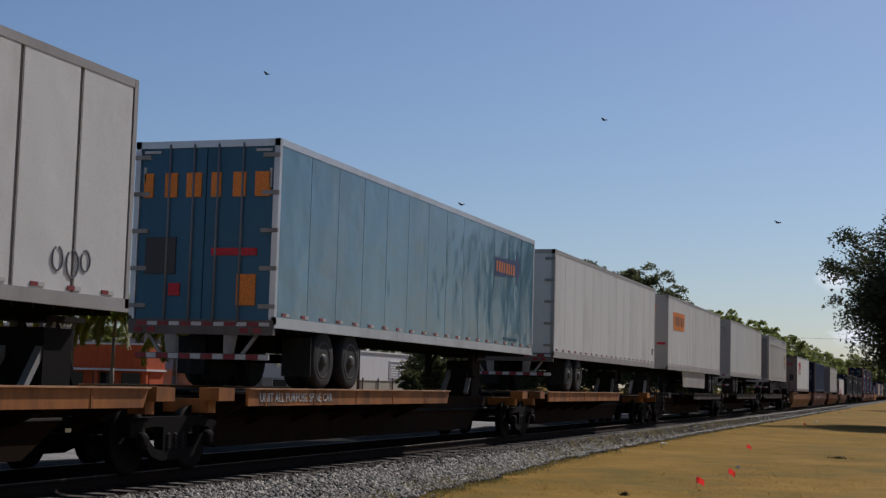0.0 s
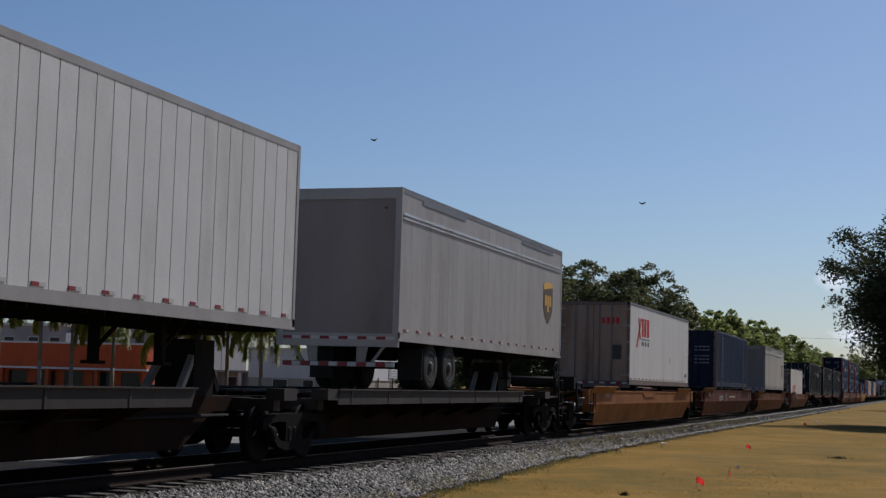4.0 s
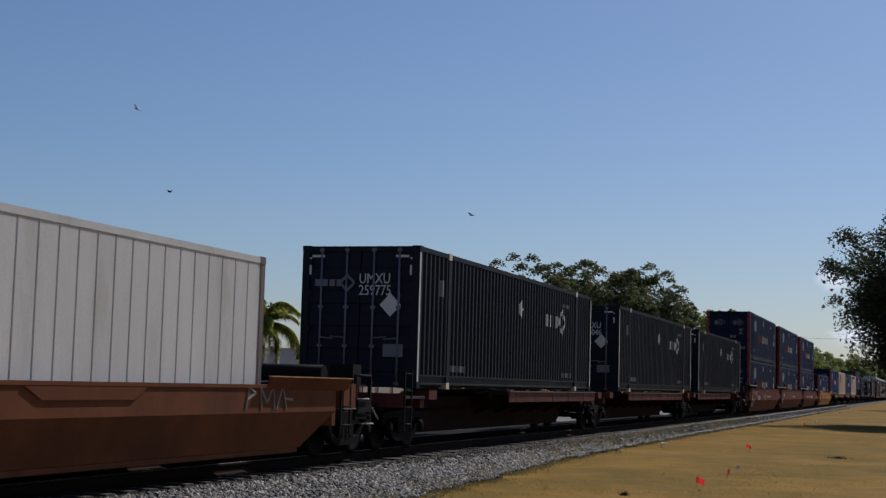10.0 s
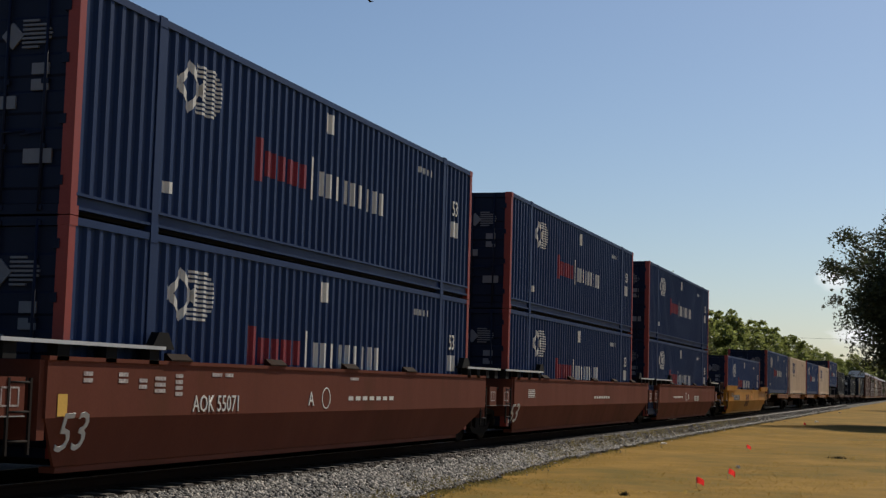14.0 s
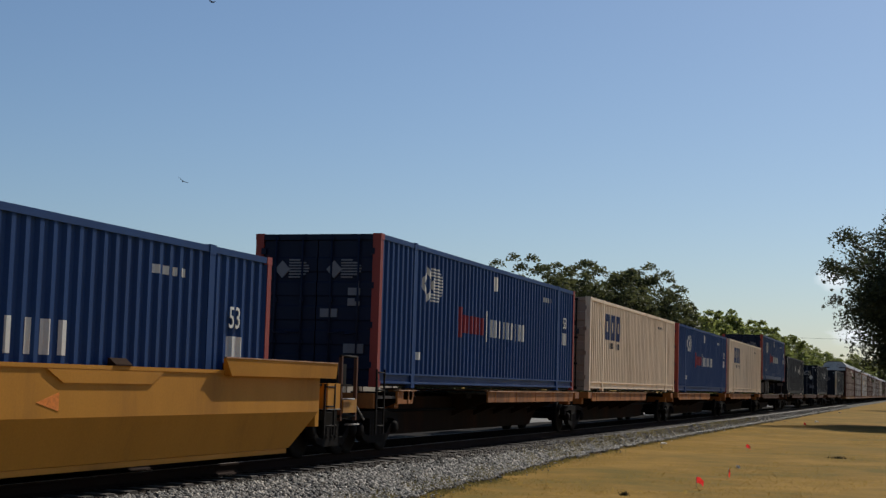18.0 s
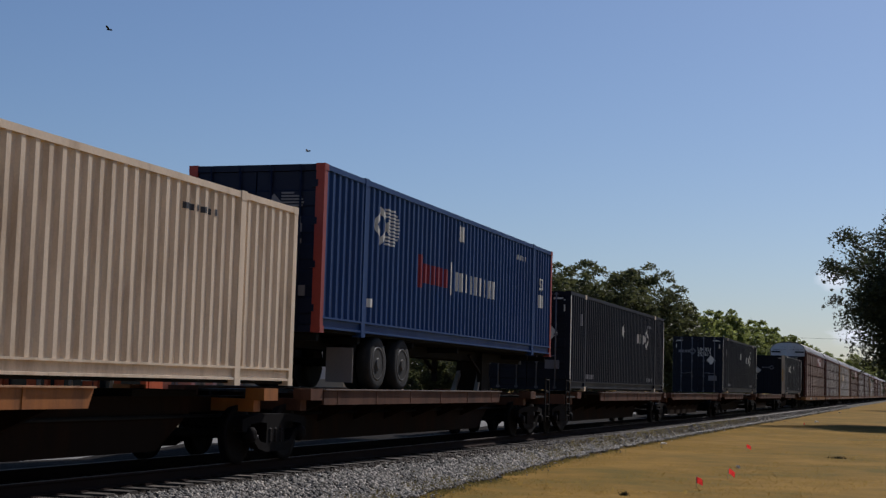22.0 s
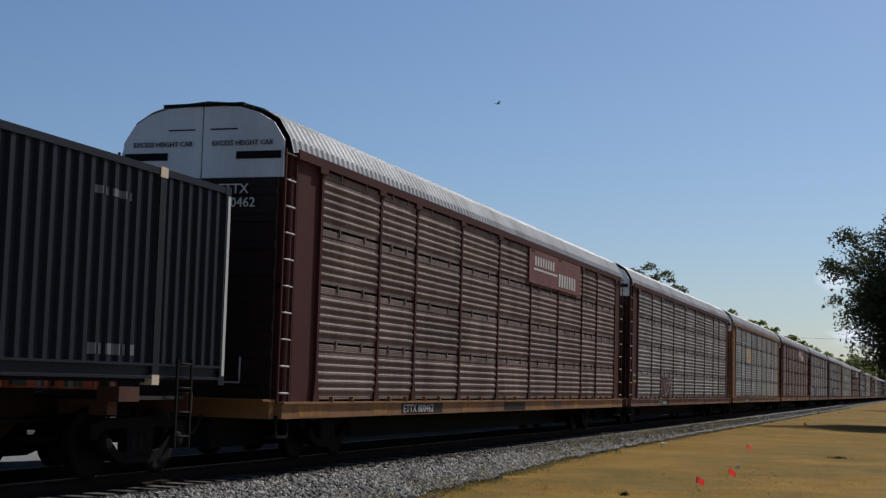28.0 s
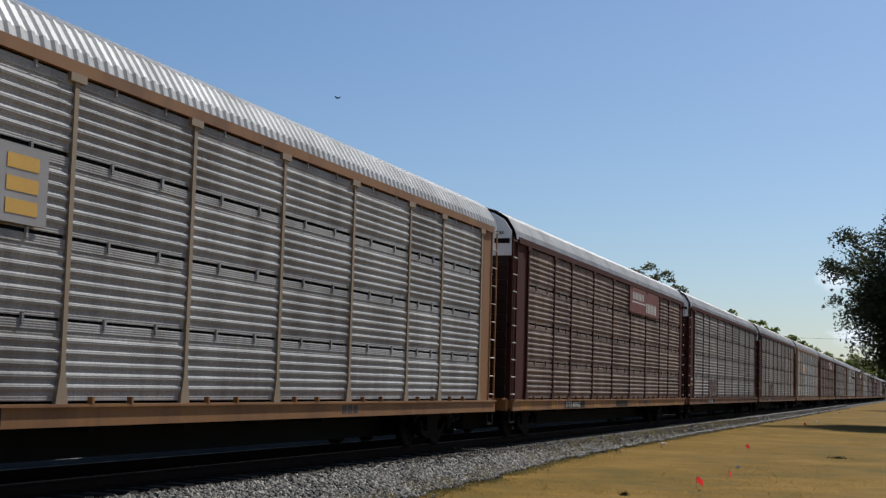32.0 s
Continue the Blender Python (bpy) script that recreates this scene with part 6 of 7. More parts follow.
def stones():
    rng = np.random.default_rng(3)
    base = np.array([(1, 0, 0), (-1, 0, 0), (0, 1, 0), (0, -1, 0), (0, 0, 1), (0, 0, -1)], float)
    tri = np.array([(0, 2, 4), (2, 1, 4), (1, 3, 4), (3, 0, 4), (2, 0, 5), (1, 2, 5), (3, 1, 5), (0, 3, 5)])
    n = 84000
    y = 12 + 118 * rng.random(n) ** 1.5
    y[60000:] = 55 + 150 * rng.random(24000)
    far = np.array([toe(a) for a in y])
    u = rng.random(n)
    x = (AXIS + 1.12) + u * (far + 0.08 - (AXIS + 1.12)) + rng.normal(0, 0.07, n)
    stray = rng.random(n) < 0.03
    x = np.where(stray, far + rng.exponential(0.16, n), x)
    top = AXIS + 1.45
    z = np.where(x < top, -0.235, -0.235 + np.clip((x - top) / np.maximum(far - top, 0.05), 0, 1) * (GROUND + 0.05 + 0.235))
    r = rng.uniform(0.022, 0.05, n) * (1 + (y - 12) / 90) * np.where(stray, 0.55, 1.0)
    v = base[None] * (r[:, None, None] * rng.uniform(0.6, 1.25, (n, 6, 1)))
    th = rng.uniform(0, math.tau, (n, 1))
    c, s = np.cos(th), np.sin(th)
    tilt = rng.uniform(-0.8, 0.8, (n, 1))
    vx, vy, vz = v[..., 0], v[..., 1], v[..., 2]
    vy, vz = vy * np.cos(tilt) - vz * np.sin(tilt), vy * np.sin(tilt) + vz * np.cos(tilt)
    v = np.stack([vx * c - vy * s, vx * s + vy * c, vz * 0.8], -1) + np.stack([x, y, z + 0.01], -1)[:, None]
    # Stones by the tie ends: grime plus the train's shade, put into colour.
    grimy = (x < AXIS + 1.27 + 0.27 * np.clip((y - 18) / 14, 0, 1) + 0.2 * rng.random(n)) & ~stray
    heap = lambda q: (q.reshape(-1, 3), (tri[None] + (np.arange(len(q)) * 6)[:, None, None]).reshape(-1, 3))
    M["shadedstone"] = leaf_material("grimy_shaded_ballast", (0.012, 0.010, 0.008), (0.060, 0.045, 0.034), 0.0, 0.05)
    tagged(new("grimy_stones", from_arrays("grimy_stones", *heap(v[grimy]), M["shadedstone"])), "grimy brown stones along the tie ends, train's shade in their colour", "ballast", kind="stuff")
    m = bpy.data.materials.new("loose_ballast")
    m.use_nodes = True
    t = m.node_tree
    geo, ramp = t.nodes.new("ShaderNodeNewGeometry"), t.nodes.new("ShaderNodeValToRGB")
    ramp.color_ramp.elements[0].color, ramp.color_ramp.elements[1].color = (0.05, 0.046, 0.039, 1), (0.42, 0.375, 0.315, 1)
    e = ramp.color_ramp.elements.new(0.6)
    e.color = (0.165, 0.15, 0.13, 1)
    t.links.new(geo.outputs["Random Per Island"], ramp.inputs[0])
    t.links.new(ramp.outputs[0], t.nodes["Principled BSDF"].inputs["Base Color"])
    t.nodes["Principled BSDF"].inputs["Roughness"].default_value = 0.9
    tagged(new("ballast_stones", from_arrays("ballast_stones", *heap(v[~grimy]), m)), "loose grey crushed stones of mixed shades", "ballast", kind="stuff")


def blades():
    rng = np.random.default_rng(8)
    n = 42000
    y = 17 + 60 * rng.random(n) ** 1.6
    x = np.array([toe(a) for a in y]) - 0.9 + np.abs(rng.normal(0, 0.25, n)) * 3 + rng.random(n) * 9.0 * (rng.random(n) < 0.9)
    keep = np.array([noise.noise(Vector((a * 0.5, b * 0.35, 9))) for a, b in zip(x, y)]) > -0.25
    x, y = x[keep], y[keep]
    n = len(x)
    h = rng.uniform(0.0, 0.02, n)
    w = rng.uniform(0.004, 0.010, n)
    a = rng.uniform(0, math.tau, n)
    lean = rng.normal(0, 0.04, (n, 2))
    base = np.stack([x, y, np.full(n, GROUND + 0.0)], -1)
    d = np.stack([np.cos(a) * w, np.sin(a) * w, np.zeros(n)], -1)
    v = np.stack([base - d, base + d, base + np.stack([lean[:, 0], lean[:, 1], h + 0.02], -1)], 1).reshape(-1, 3)
    f = np.arange(3 * n).reshape(-1, 3)
    m = M["turf"]
    tagged(new("grass", from_arrays("grass", v, f, m)), "short dry grass blades on the lawn", "grass", kind="stuff")


def fringe():
    """Uneven grass that creeps up the foot of the ballast."""
    rng = np.random.default_rng(18)
    n = 80000
    y = 15 + 75 * rng.random(n) ** 1.5
    far = np.array([toe(a) for a in y])
    x = far + 0.10 + rng.normal(0, 0.17, n) - rng.exponential(0.12, n)
    clump = np.array([noise.noise(Vector((a * 1.3, b * 0.8, 5))) for a, b in zip(x, y)])
    keep = clump > -0.3 + np.clip(far - x, 0, 1) * 0.45
    x, y, far, clump = x[keep], y[keep], far[keep], clump[keep]
    n = len(x)
    top = AXIS + 1.5
    z = -0.25 + np.clip((x - top) / (far - top), 0, 1) * (GROUND + 0.03 + 0.25) - np.clip(x - far, 0, 0.25) * 0.2
    h = rng.uniform(0.03, 0.085, n)
    w = rng.uniform(0.01, 0.022, n)
    a = rng.uniform(0, math.tau, n)
    lean = rng.normal(0, 0.05, (n, 2))
    base = np.stack([x, y, z - 0.01], -1)
    d = np.stack([np.cos(a) * w, np.sin(a) * w, np.zeros(n)], -1)
    v = np.stack([base - d, base + d, base + np.stack([lean[:, 0], lean[:, 1], h], -1)], 1).reshape(-1, 3)
    tagged(new("verge_grass", from_arrays("verge_grass", v, np.arange(3 * n).reshape(-1, 3), M["verge"])), "thin dry grass creeping over the foot of the ballast", "grass", kind="stuff")


def track():
    t = tagged(new("track"), "single railway track with rusty rails on weathered ties", "railway track", kind="structure")
    for s in (-1, 1):
        bm = bmesh.new()
        pr = [(-0.07, -0.17), (0.07, -0.17), (0.07, -0.155), (0.012, -0.135), (0.012, -0.045), (0.036, -0.03), (0.036, -0.006), (-0.036, -0.006), (-0.036, -0.03), (-0.012, -0.045), (-0.012, -0.135), (-0.07, -0.155)]
        slab(bm, [(AXIS + s * 0.753 + x, z) for x, z in pr], "y", -60, 900)
        r = part("rail", bm, "railside", t)
        boxed("running_surface", "railtop", r, (AXIS + s * 0.753 - 0.03, AXIS + s * 0.753 + 0.03, -60, 900, -0.006, 0.0))
    bm = bmesh.new()
    box(bm, -1.3, 1.3, -0.115, 0.115, -0.34, -0.175)
    bmesh.ops.bevel(bm, geom=bm.edges[:], offset=0.015, segments=1)
    me = finish("tie", bm, "tie")
    rnd = random.Random(2)
    for k in range(230):
        o = part("tie", me, None, t)
        o.location = (AXIS + rnd.uniform(-0.04, 0.04), 6 + k * 0.53 + rnd.uniform(-0.03, 0.03), rnd.uniform(-0.012, 0.006))
        o.rotation_euler = (0, 0, rnd.uniform(-0.02, 0.02))
    bm = bmesh.new()
    for k in range(0, 110):
        for s in (-1, 1):
            y = 6 + k * 0.53
            box(bm, AXIS + s * 0.753 - 0.17, AXIS + s * 0.753 + 0.17, y - 0.09, y + 0.09, -0.175, -0.16)
    part("tie_plates", bm, "railside", t)


# ---------- trees ----------
def leaf_material(name, a, b, through_light=0.45, gloss=0.3):
    m = bpy.data.materials.new(name)
    m.use_nodes = True
    t = m.node_tree
    geo, ramp = t.nodes.new("ShaderNodeNewGeometry"), t.nodes.new("ShaderNodeValToRGB")
    ramp.color_ramp.elements[0].color, ramp.color_ramp.elements[1].color = (*a, 1), (*b, 1)
    t.links.new(geo.outputs["Random Per Island"], ramp.inputs[0])
    p = t.nodes["Principled BSDF"]
    t.links.new(ramp.outputs[0], p.inputs["Base Color"])
    p.inputs["Roughness"].default_value = 0.5
    p.inputs["Specular IOR Level"].default_value = gloss
    tr = t.nodes.new("ShaderNodeBsdfTranslucent")
    t.links.new(ramp.outputs[0], tr.inputs[0])
    mx = t.nodes.new("ShaderNodeMixShader")
    mx.inputs[0].default_value = through_light
    t.links.new(p.outputs[0], mx.inputs[1])
    t.links.new(tr.outputs[0], mx.inputs[2])
    t.links.new(mx.outputs[0], t.nodes["Material Output"].inputs[0])
    return m


# Leaf copies: shade darkens the colour of one, sunlight brightens another.
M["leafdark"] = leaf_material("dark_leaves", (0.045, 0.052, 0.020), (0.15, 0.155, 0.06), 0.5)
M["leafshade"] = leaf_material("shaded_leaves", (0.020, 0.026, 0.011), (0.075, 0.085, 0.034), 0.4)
M["turf"] = leaf_material("dry_grass_blades", (0.20, 0.135, 0.034), (0.31, 0.20, 0.05), 0.9, 0.0)
M["verge"] = leaf_material("thin_verge_grass", (0.13, 0.115, 0.040), (0.27, 0.205, 0.075), 0.55, 0.0)
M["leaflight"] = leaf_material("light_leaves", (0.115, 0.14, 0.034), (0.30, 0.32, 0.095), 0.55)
M["frond"] = leaf_material("palm_frond", (0.12, 0.15, 0.03), (0.42, 0.42, 0.09), 0.72)
M["bark"] = material("tree_bark", (0.10, 0.08, 0.06), 0.9, vary=0.4, dirt=(0.04, 0.03, 0.025), amount=0.3, size=0.4)
M["palmtrunk"] = material("palm_trunk", (0.20, 0.17, 0.14), 0.9, vary=0.3, dirt=(0.08, 0.065, 0.05), amount=0.3, size=0.4)


def crown_mesh(centres, radii, n, size, rng, mat, flat=0.26):
    """Leaves in clumps: small blades in flat sprays whose rims hang a little."""
    k = rng.choice(len(centres), n, p=radii ** 1.6 / (radii ** 1.6).sum())
    d = np.clip(rng.normal(size=(n, 3)), -2.1, 2.1) * np.array((0.58, 0.58, flat))
    pos = centres[k] + d * radii[k][:, None]
    pos[:, 2] -= 0.30 * radii[k] * (d[:, 0] ** 2 + d[:, 1] ** 2)
    a = rng.normal(size=(n, 3))
    a[:, 2] = a[:, 2] * 0.6 - 0.25
    a /= np.linalg.norm(a, axis=1)[:, None]
    b = np.cross(a, rng.normal(size=(n, 3)))
    b /= np.linalg.norm(b, axis=1)[:, None]
    s = (size * rng.uniform(0.55, 1.35, n))[:, None]
    v = np.stack([pos - a * s, pos + b * s * 0.42, pos + a * s, pos - b * s * 0.42], 1).reshape(-1, 3)
    return from_arrays("crown", v, np.arange(4 * n).reshape(-1, 4), mat)


def tree(label, x, y, height, wide, low, leaf, seed, n=9000, size=0.16, clumps=150, depth=None, trunk_r=0.28):
    """A broad-leaved tree: limbs from a short trunk, a full crown of leaf clumps, small sprays that stand out round its edge."""
    rng = np.random.default_rng(seed)
    t = thing("tree", label, "tree")
    t.location = (x, y, GROUND)
    bm = bmesh.new()
    fork = low + 0.12 * height
    bar(bm, (0, 0, -0.2), (0.1, 0.05, fork), trunk_r, 10, trunk_r * 0.7)
    depth = depth or wide
    half, mid = (height - low) / 2, (height + low) / 2
    cen, rad = [], []
    for k in range(clumps):
        d = Vector(rng.normal(size=3)).normalized()
        outer = k % 5 < 2 and d.z > -0.35
        q = rng.uniform(0.92, 1.05) if outer else rng.uniform(0.12, 0.92) ** 0.55
        lump = 1 + 0.20 * noise.noise(Vector((d.x * 2.1, d.y * 2.1, d.z * 2.1 + seed)))
        fat = 1.0 if d.z > -0.1 else 1.0 - 0.35 * (-d.z)
        p = Vector((d.x * wide * q * lump * fat, d.y * depth * q * lump * fat, mid + d.z * half * q * min(1.0, lump)))
        cen.append(tuple(p))
        rad.append((rng.uniform(0.07, 0.13) if outer else rng.uniform(0.14, 0.24)) * wide)
        if k % 6 == 0:
            bend = Vector((p.x * 0.4, p.y * 0.4, fork + (p.z - fork) * 0.65))
            bar(bm, (0.1, 0.05, fork - 0.15), bend, trunk_r * 0.42, 6, trunk_r * 0.22)
            bar(bm, bend, p * 0.96 if outer else p, trunk_r * 0.2, 5, 0.02)
    part("trunk", bm, "bark", t)
    ob = new("crown", crown_mesh(np.array(cen), np.array(rad), int(n * 3.0), size * 0.66, rng, leaf))
    ob.parent = t
    return t


FROND = []


def frond_mesh(rng):
    """One arching palm frond: a rib with drooping leaflets on both sides."""
    n = 15
    pts, p, step = [], Vector((0.05, 0, 0)), 4.1 / n
    for i in range(n + 1):
        pts.append(p.copy())
        a = radians(76 - 146 * (i / n) ** 0.9)
        p += Vector((math.cos(a), 0, math.sin(a))) * step
    v, f = [], []
    for i in range(n):
        p, r = pts[i], pts[i + 1]
        w = 0.035 * (1 - i / (n + 1))
        b = len(v)
        v += [p + Vector((0, -w, 0)), p + Vector((0, w, 0)), r + Vector((0, w, 0)), r + Vector((0, -w, 0))]
        f.append((b, b + 1, b + 2, b + 3))
        for s in (-1, 1):
            for j in range(8):
                o = p.lerp(r, j / 8)
                q = (i + j / 8) / n
                ln = (0.35 + 0.62 * math.sin(math.pi * (0.1 + 0.85 * q))) * rng.uniform(0.7, 1.2)
                out = (r - p).normalized()
                tip = o + out * ln * 0.35 + Vector((rng.uniform(-0.12, 0.12), s * ln * rng.uniform(0.25, 0.75), -ln * rng.uniform(0.35, 0.8)))
                e = Vector((0.040, 0, 0.03))
                m = o.lerp(tip, 0.5) + Vector((0, s * 0.04, 0.06))
                b = len(v)
                v += [o - e, o + e, m + e, tip]
                f.append((b, b + 1, b + 2, b + 3))
    return from_arrays("frond", [tuple(a) for a in v], f, "frond")


def palm(x, y, height, seed, label="tall feathery palm with drooping fronds beside the tracks"):
    rng = random.Random(seed)
    if not FROND:
        g = np.random.default_rng(5)
        FROND.extend(frond_mesh(g) for _ in range(4))
    t = thing("palm_tree", label, "palm tree", "row of palms")
    t.location = (x, y, GROUND)
    bm = bmesh.new()
    zs = [0, height * 0.3, height * 0.6, height * 0.8]
    for k in range(3):
        bar(bm, (0.05 * math.sin(k + seed), 0, zs[k]), (0.05 * math.sin(k + 1 + seed), 0, zs[k + 1]), 0.17 - 0.02 * k, 10, 0.15 - 0.02 * k)
    part("trunk", bm, "palmtrunk", t)
    for k in range(19):
        o = part("frond", FROND[k % 4], None, t)
        o.location = (0, 0, height * 0.78)
        o.rotation_euler = (0, rng.uniform(-0.55, 0.75), k * math.tau / 7.4 + rng.uniform(-0.2, 0.2))
        s = rng.uniform(0.85, 1.2)
        o.scale = (s, s, s)
    return t


def polar(deg, r):
    """x and y at r metres, deg degrees to the left of the track's direction."""
    return -math.sin(radians(deg)) * r, math.cos(radians(deg)) * r


def trees():
    # dark broad trees behind the train
    for k, (a, r, h, w, low, n) in enumerate(((15.4, 100, 11.2, 3.5, 0.8, 13000), (17.0, 101, 9.0, 2.3, 0.6, 6000), (13.6, 106, 10.9, 3.6, 0.8, 12000), (12.1, 100, 11.0, 3.7, 0.8, 13000), (10.5, 104, 10.7, 3.7, 0.8, 13000), (9.2, 108, 8.9, 2.6, 0.6, 9000), (18.6, 112, 5.6, 2.8, 0.2, 6000))):
        x, y = polar(a, r)
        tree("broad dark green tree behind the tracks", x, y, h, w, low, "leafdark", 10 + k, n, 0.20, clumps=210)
    # lighter trees further along the line
    for k, (a, r, h, w) in enumerate(((8.2, 140, 9.6, 3.6), (7.3, 155, 10.2, 4.0), (6.6, 170, 10.6, 4.2), (5.9, 190, 10.8, 4.4), (5.2, 215, 10.6, 4.6), (4.6, 245, 10.4, 4.8), (4.0, 285, 10.6, 5.2), (3.4, 330, 11.5, 5.5), (2.5, 420, 13, 6.5), (1.7, 520, 14, 7))):
        x, y = polar(a, r)
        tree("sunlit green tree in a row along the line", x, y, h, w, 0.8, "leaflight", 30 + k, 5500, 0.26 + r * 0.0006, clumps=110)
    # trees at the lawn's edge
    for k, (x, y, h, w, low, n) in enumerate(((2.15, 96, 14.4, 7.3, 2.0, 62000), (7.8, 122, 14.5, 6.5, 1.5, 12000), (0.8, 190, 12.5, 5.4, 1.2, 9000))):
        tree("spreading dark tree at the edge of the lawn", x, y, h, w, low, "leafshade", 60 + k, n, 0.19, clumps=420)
    for k, (a, h) in enumerate(((36.8, 8.0), (35.5, 8.2), (33.95, 7.9), (32.75, 7.3), (31.2, 6.9), (28.85, 5.6), (27.75, 6.2), (26.85, 7.4), (25.5, 6.0))):
        x, y = polar(a, 110 + 3 * math.sin(k * 2.1))
        palm(x, y, (h - 0.75) / 0.78, k)
    x, y = polar(34.9, 190)
    t = thing("conifer_tree", "slender dark conifer beyond the roofs", "tree")
    t.location = (x, y, GROUND)
    bm = bmesh.new()
    bar(bm, (0, 0, 0), (0, 0, 14.5), 0.2, 8, 0.04)
    part("trunk", bm, "bark", t)
    rng = np.random.default_rng(77)
    cen = np.array([(rng.normal(0, 0.12) + 0.9 * (1 - z / 15.5) * math.cos(z * 9), 0.9 * (1 - z / 15.5) * math.sin(z * 9), z) for z in np.linspace(5, 15, 40)])
    ob = new("crown", crown_mesh(cen, np.full(40, 0.55), 2500, 0.25, rng, "leafdark"))
    ob.parent = t


ground()
stones()
blades()
fringe()
track()
trees()
# ---------- beyond the track: buildings, poles ----------
M["stucco_orange"] = material("orange_stucco", (0.50, 0.10, 0.035), 0.85, dirt=(0.25, 0.06, 0.03), amount=0.15)
M["stucco_white"] = material("white_stucco", (0.70, 0.68, 0.67), 0.85, dirt=(0.45, 0.43, 0.40), amount=0.12, size=2.5)
M["stucco_beige"] = material("beige_stucco", (0.42, 0.37, 0.30), 0.85, dirt=(0.25, 0.22, 0.18), amount=0.15, size=2.0)
M["stucco_grey"] = material("grey_stucco", (0.36, 0.35, 0.36), 0.85, dirt=(0.24, 0.23, 0.22), amount=0.15, size=2.0)
M["roof_brown"] = material("brown_shingles", (0.17, 0.115, 0.10), 0.9, vary=0.35, grain=8.0)
M["dark_glass"] = material("shop_window", (0.02, 0.022, 0.025), 0.1, vary=0.1, bump=0)
M["door_blue"] = material("blue_sign_paint", (0.03, 0.09, 0.32), 0.5)
M["pole"] = material("weathered_pole", (0.14, 0.11, 0.09), 0.9, vary=0.3)
M["lamp_metal"] = material("lamp_pole_metal", (0.25, 0.25, 0.25), 0.5, 0.5)


def opening(parent, name, mat, face, a0, a1, z0, z1, at, frame_mat="stucco_white"):
    """A window, door or sign set in a face ('x' looks along +x, 'y' along -y) with a frame round it."""
    d = 0.06
    put = (lambda u0, u1, w0, w1, o0, o1: (at + o0, at + o1, u0, u1, w0, w1)) if face == "x" else (lambda u0, u1, w0, w1, o0, o1: (u0, u1, at - o1, at - o0, w0, w1))
    p = boxed(name, mat, parent, put(a0, a1, z0, z1, -0.05, 0.02))
    boxed(name + "_frame", frame_mat, p, put(a0 - d, a0, z0 - d, z1 + d, -0.04, 0.06), put(a1, a1 + d, z0 - d, z1 + d, -0.04, 0.06), put(a0, a1, z1, z1 + d, -0.04, 0.06), put(a0, a1, z0 - d, z0, -0.04, 0.08))
    return p


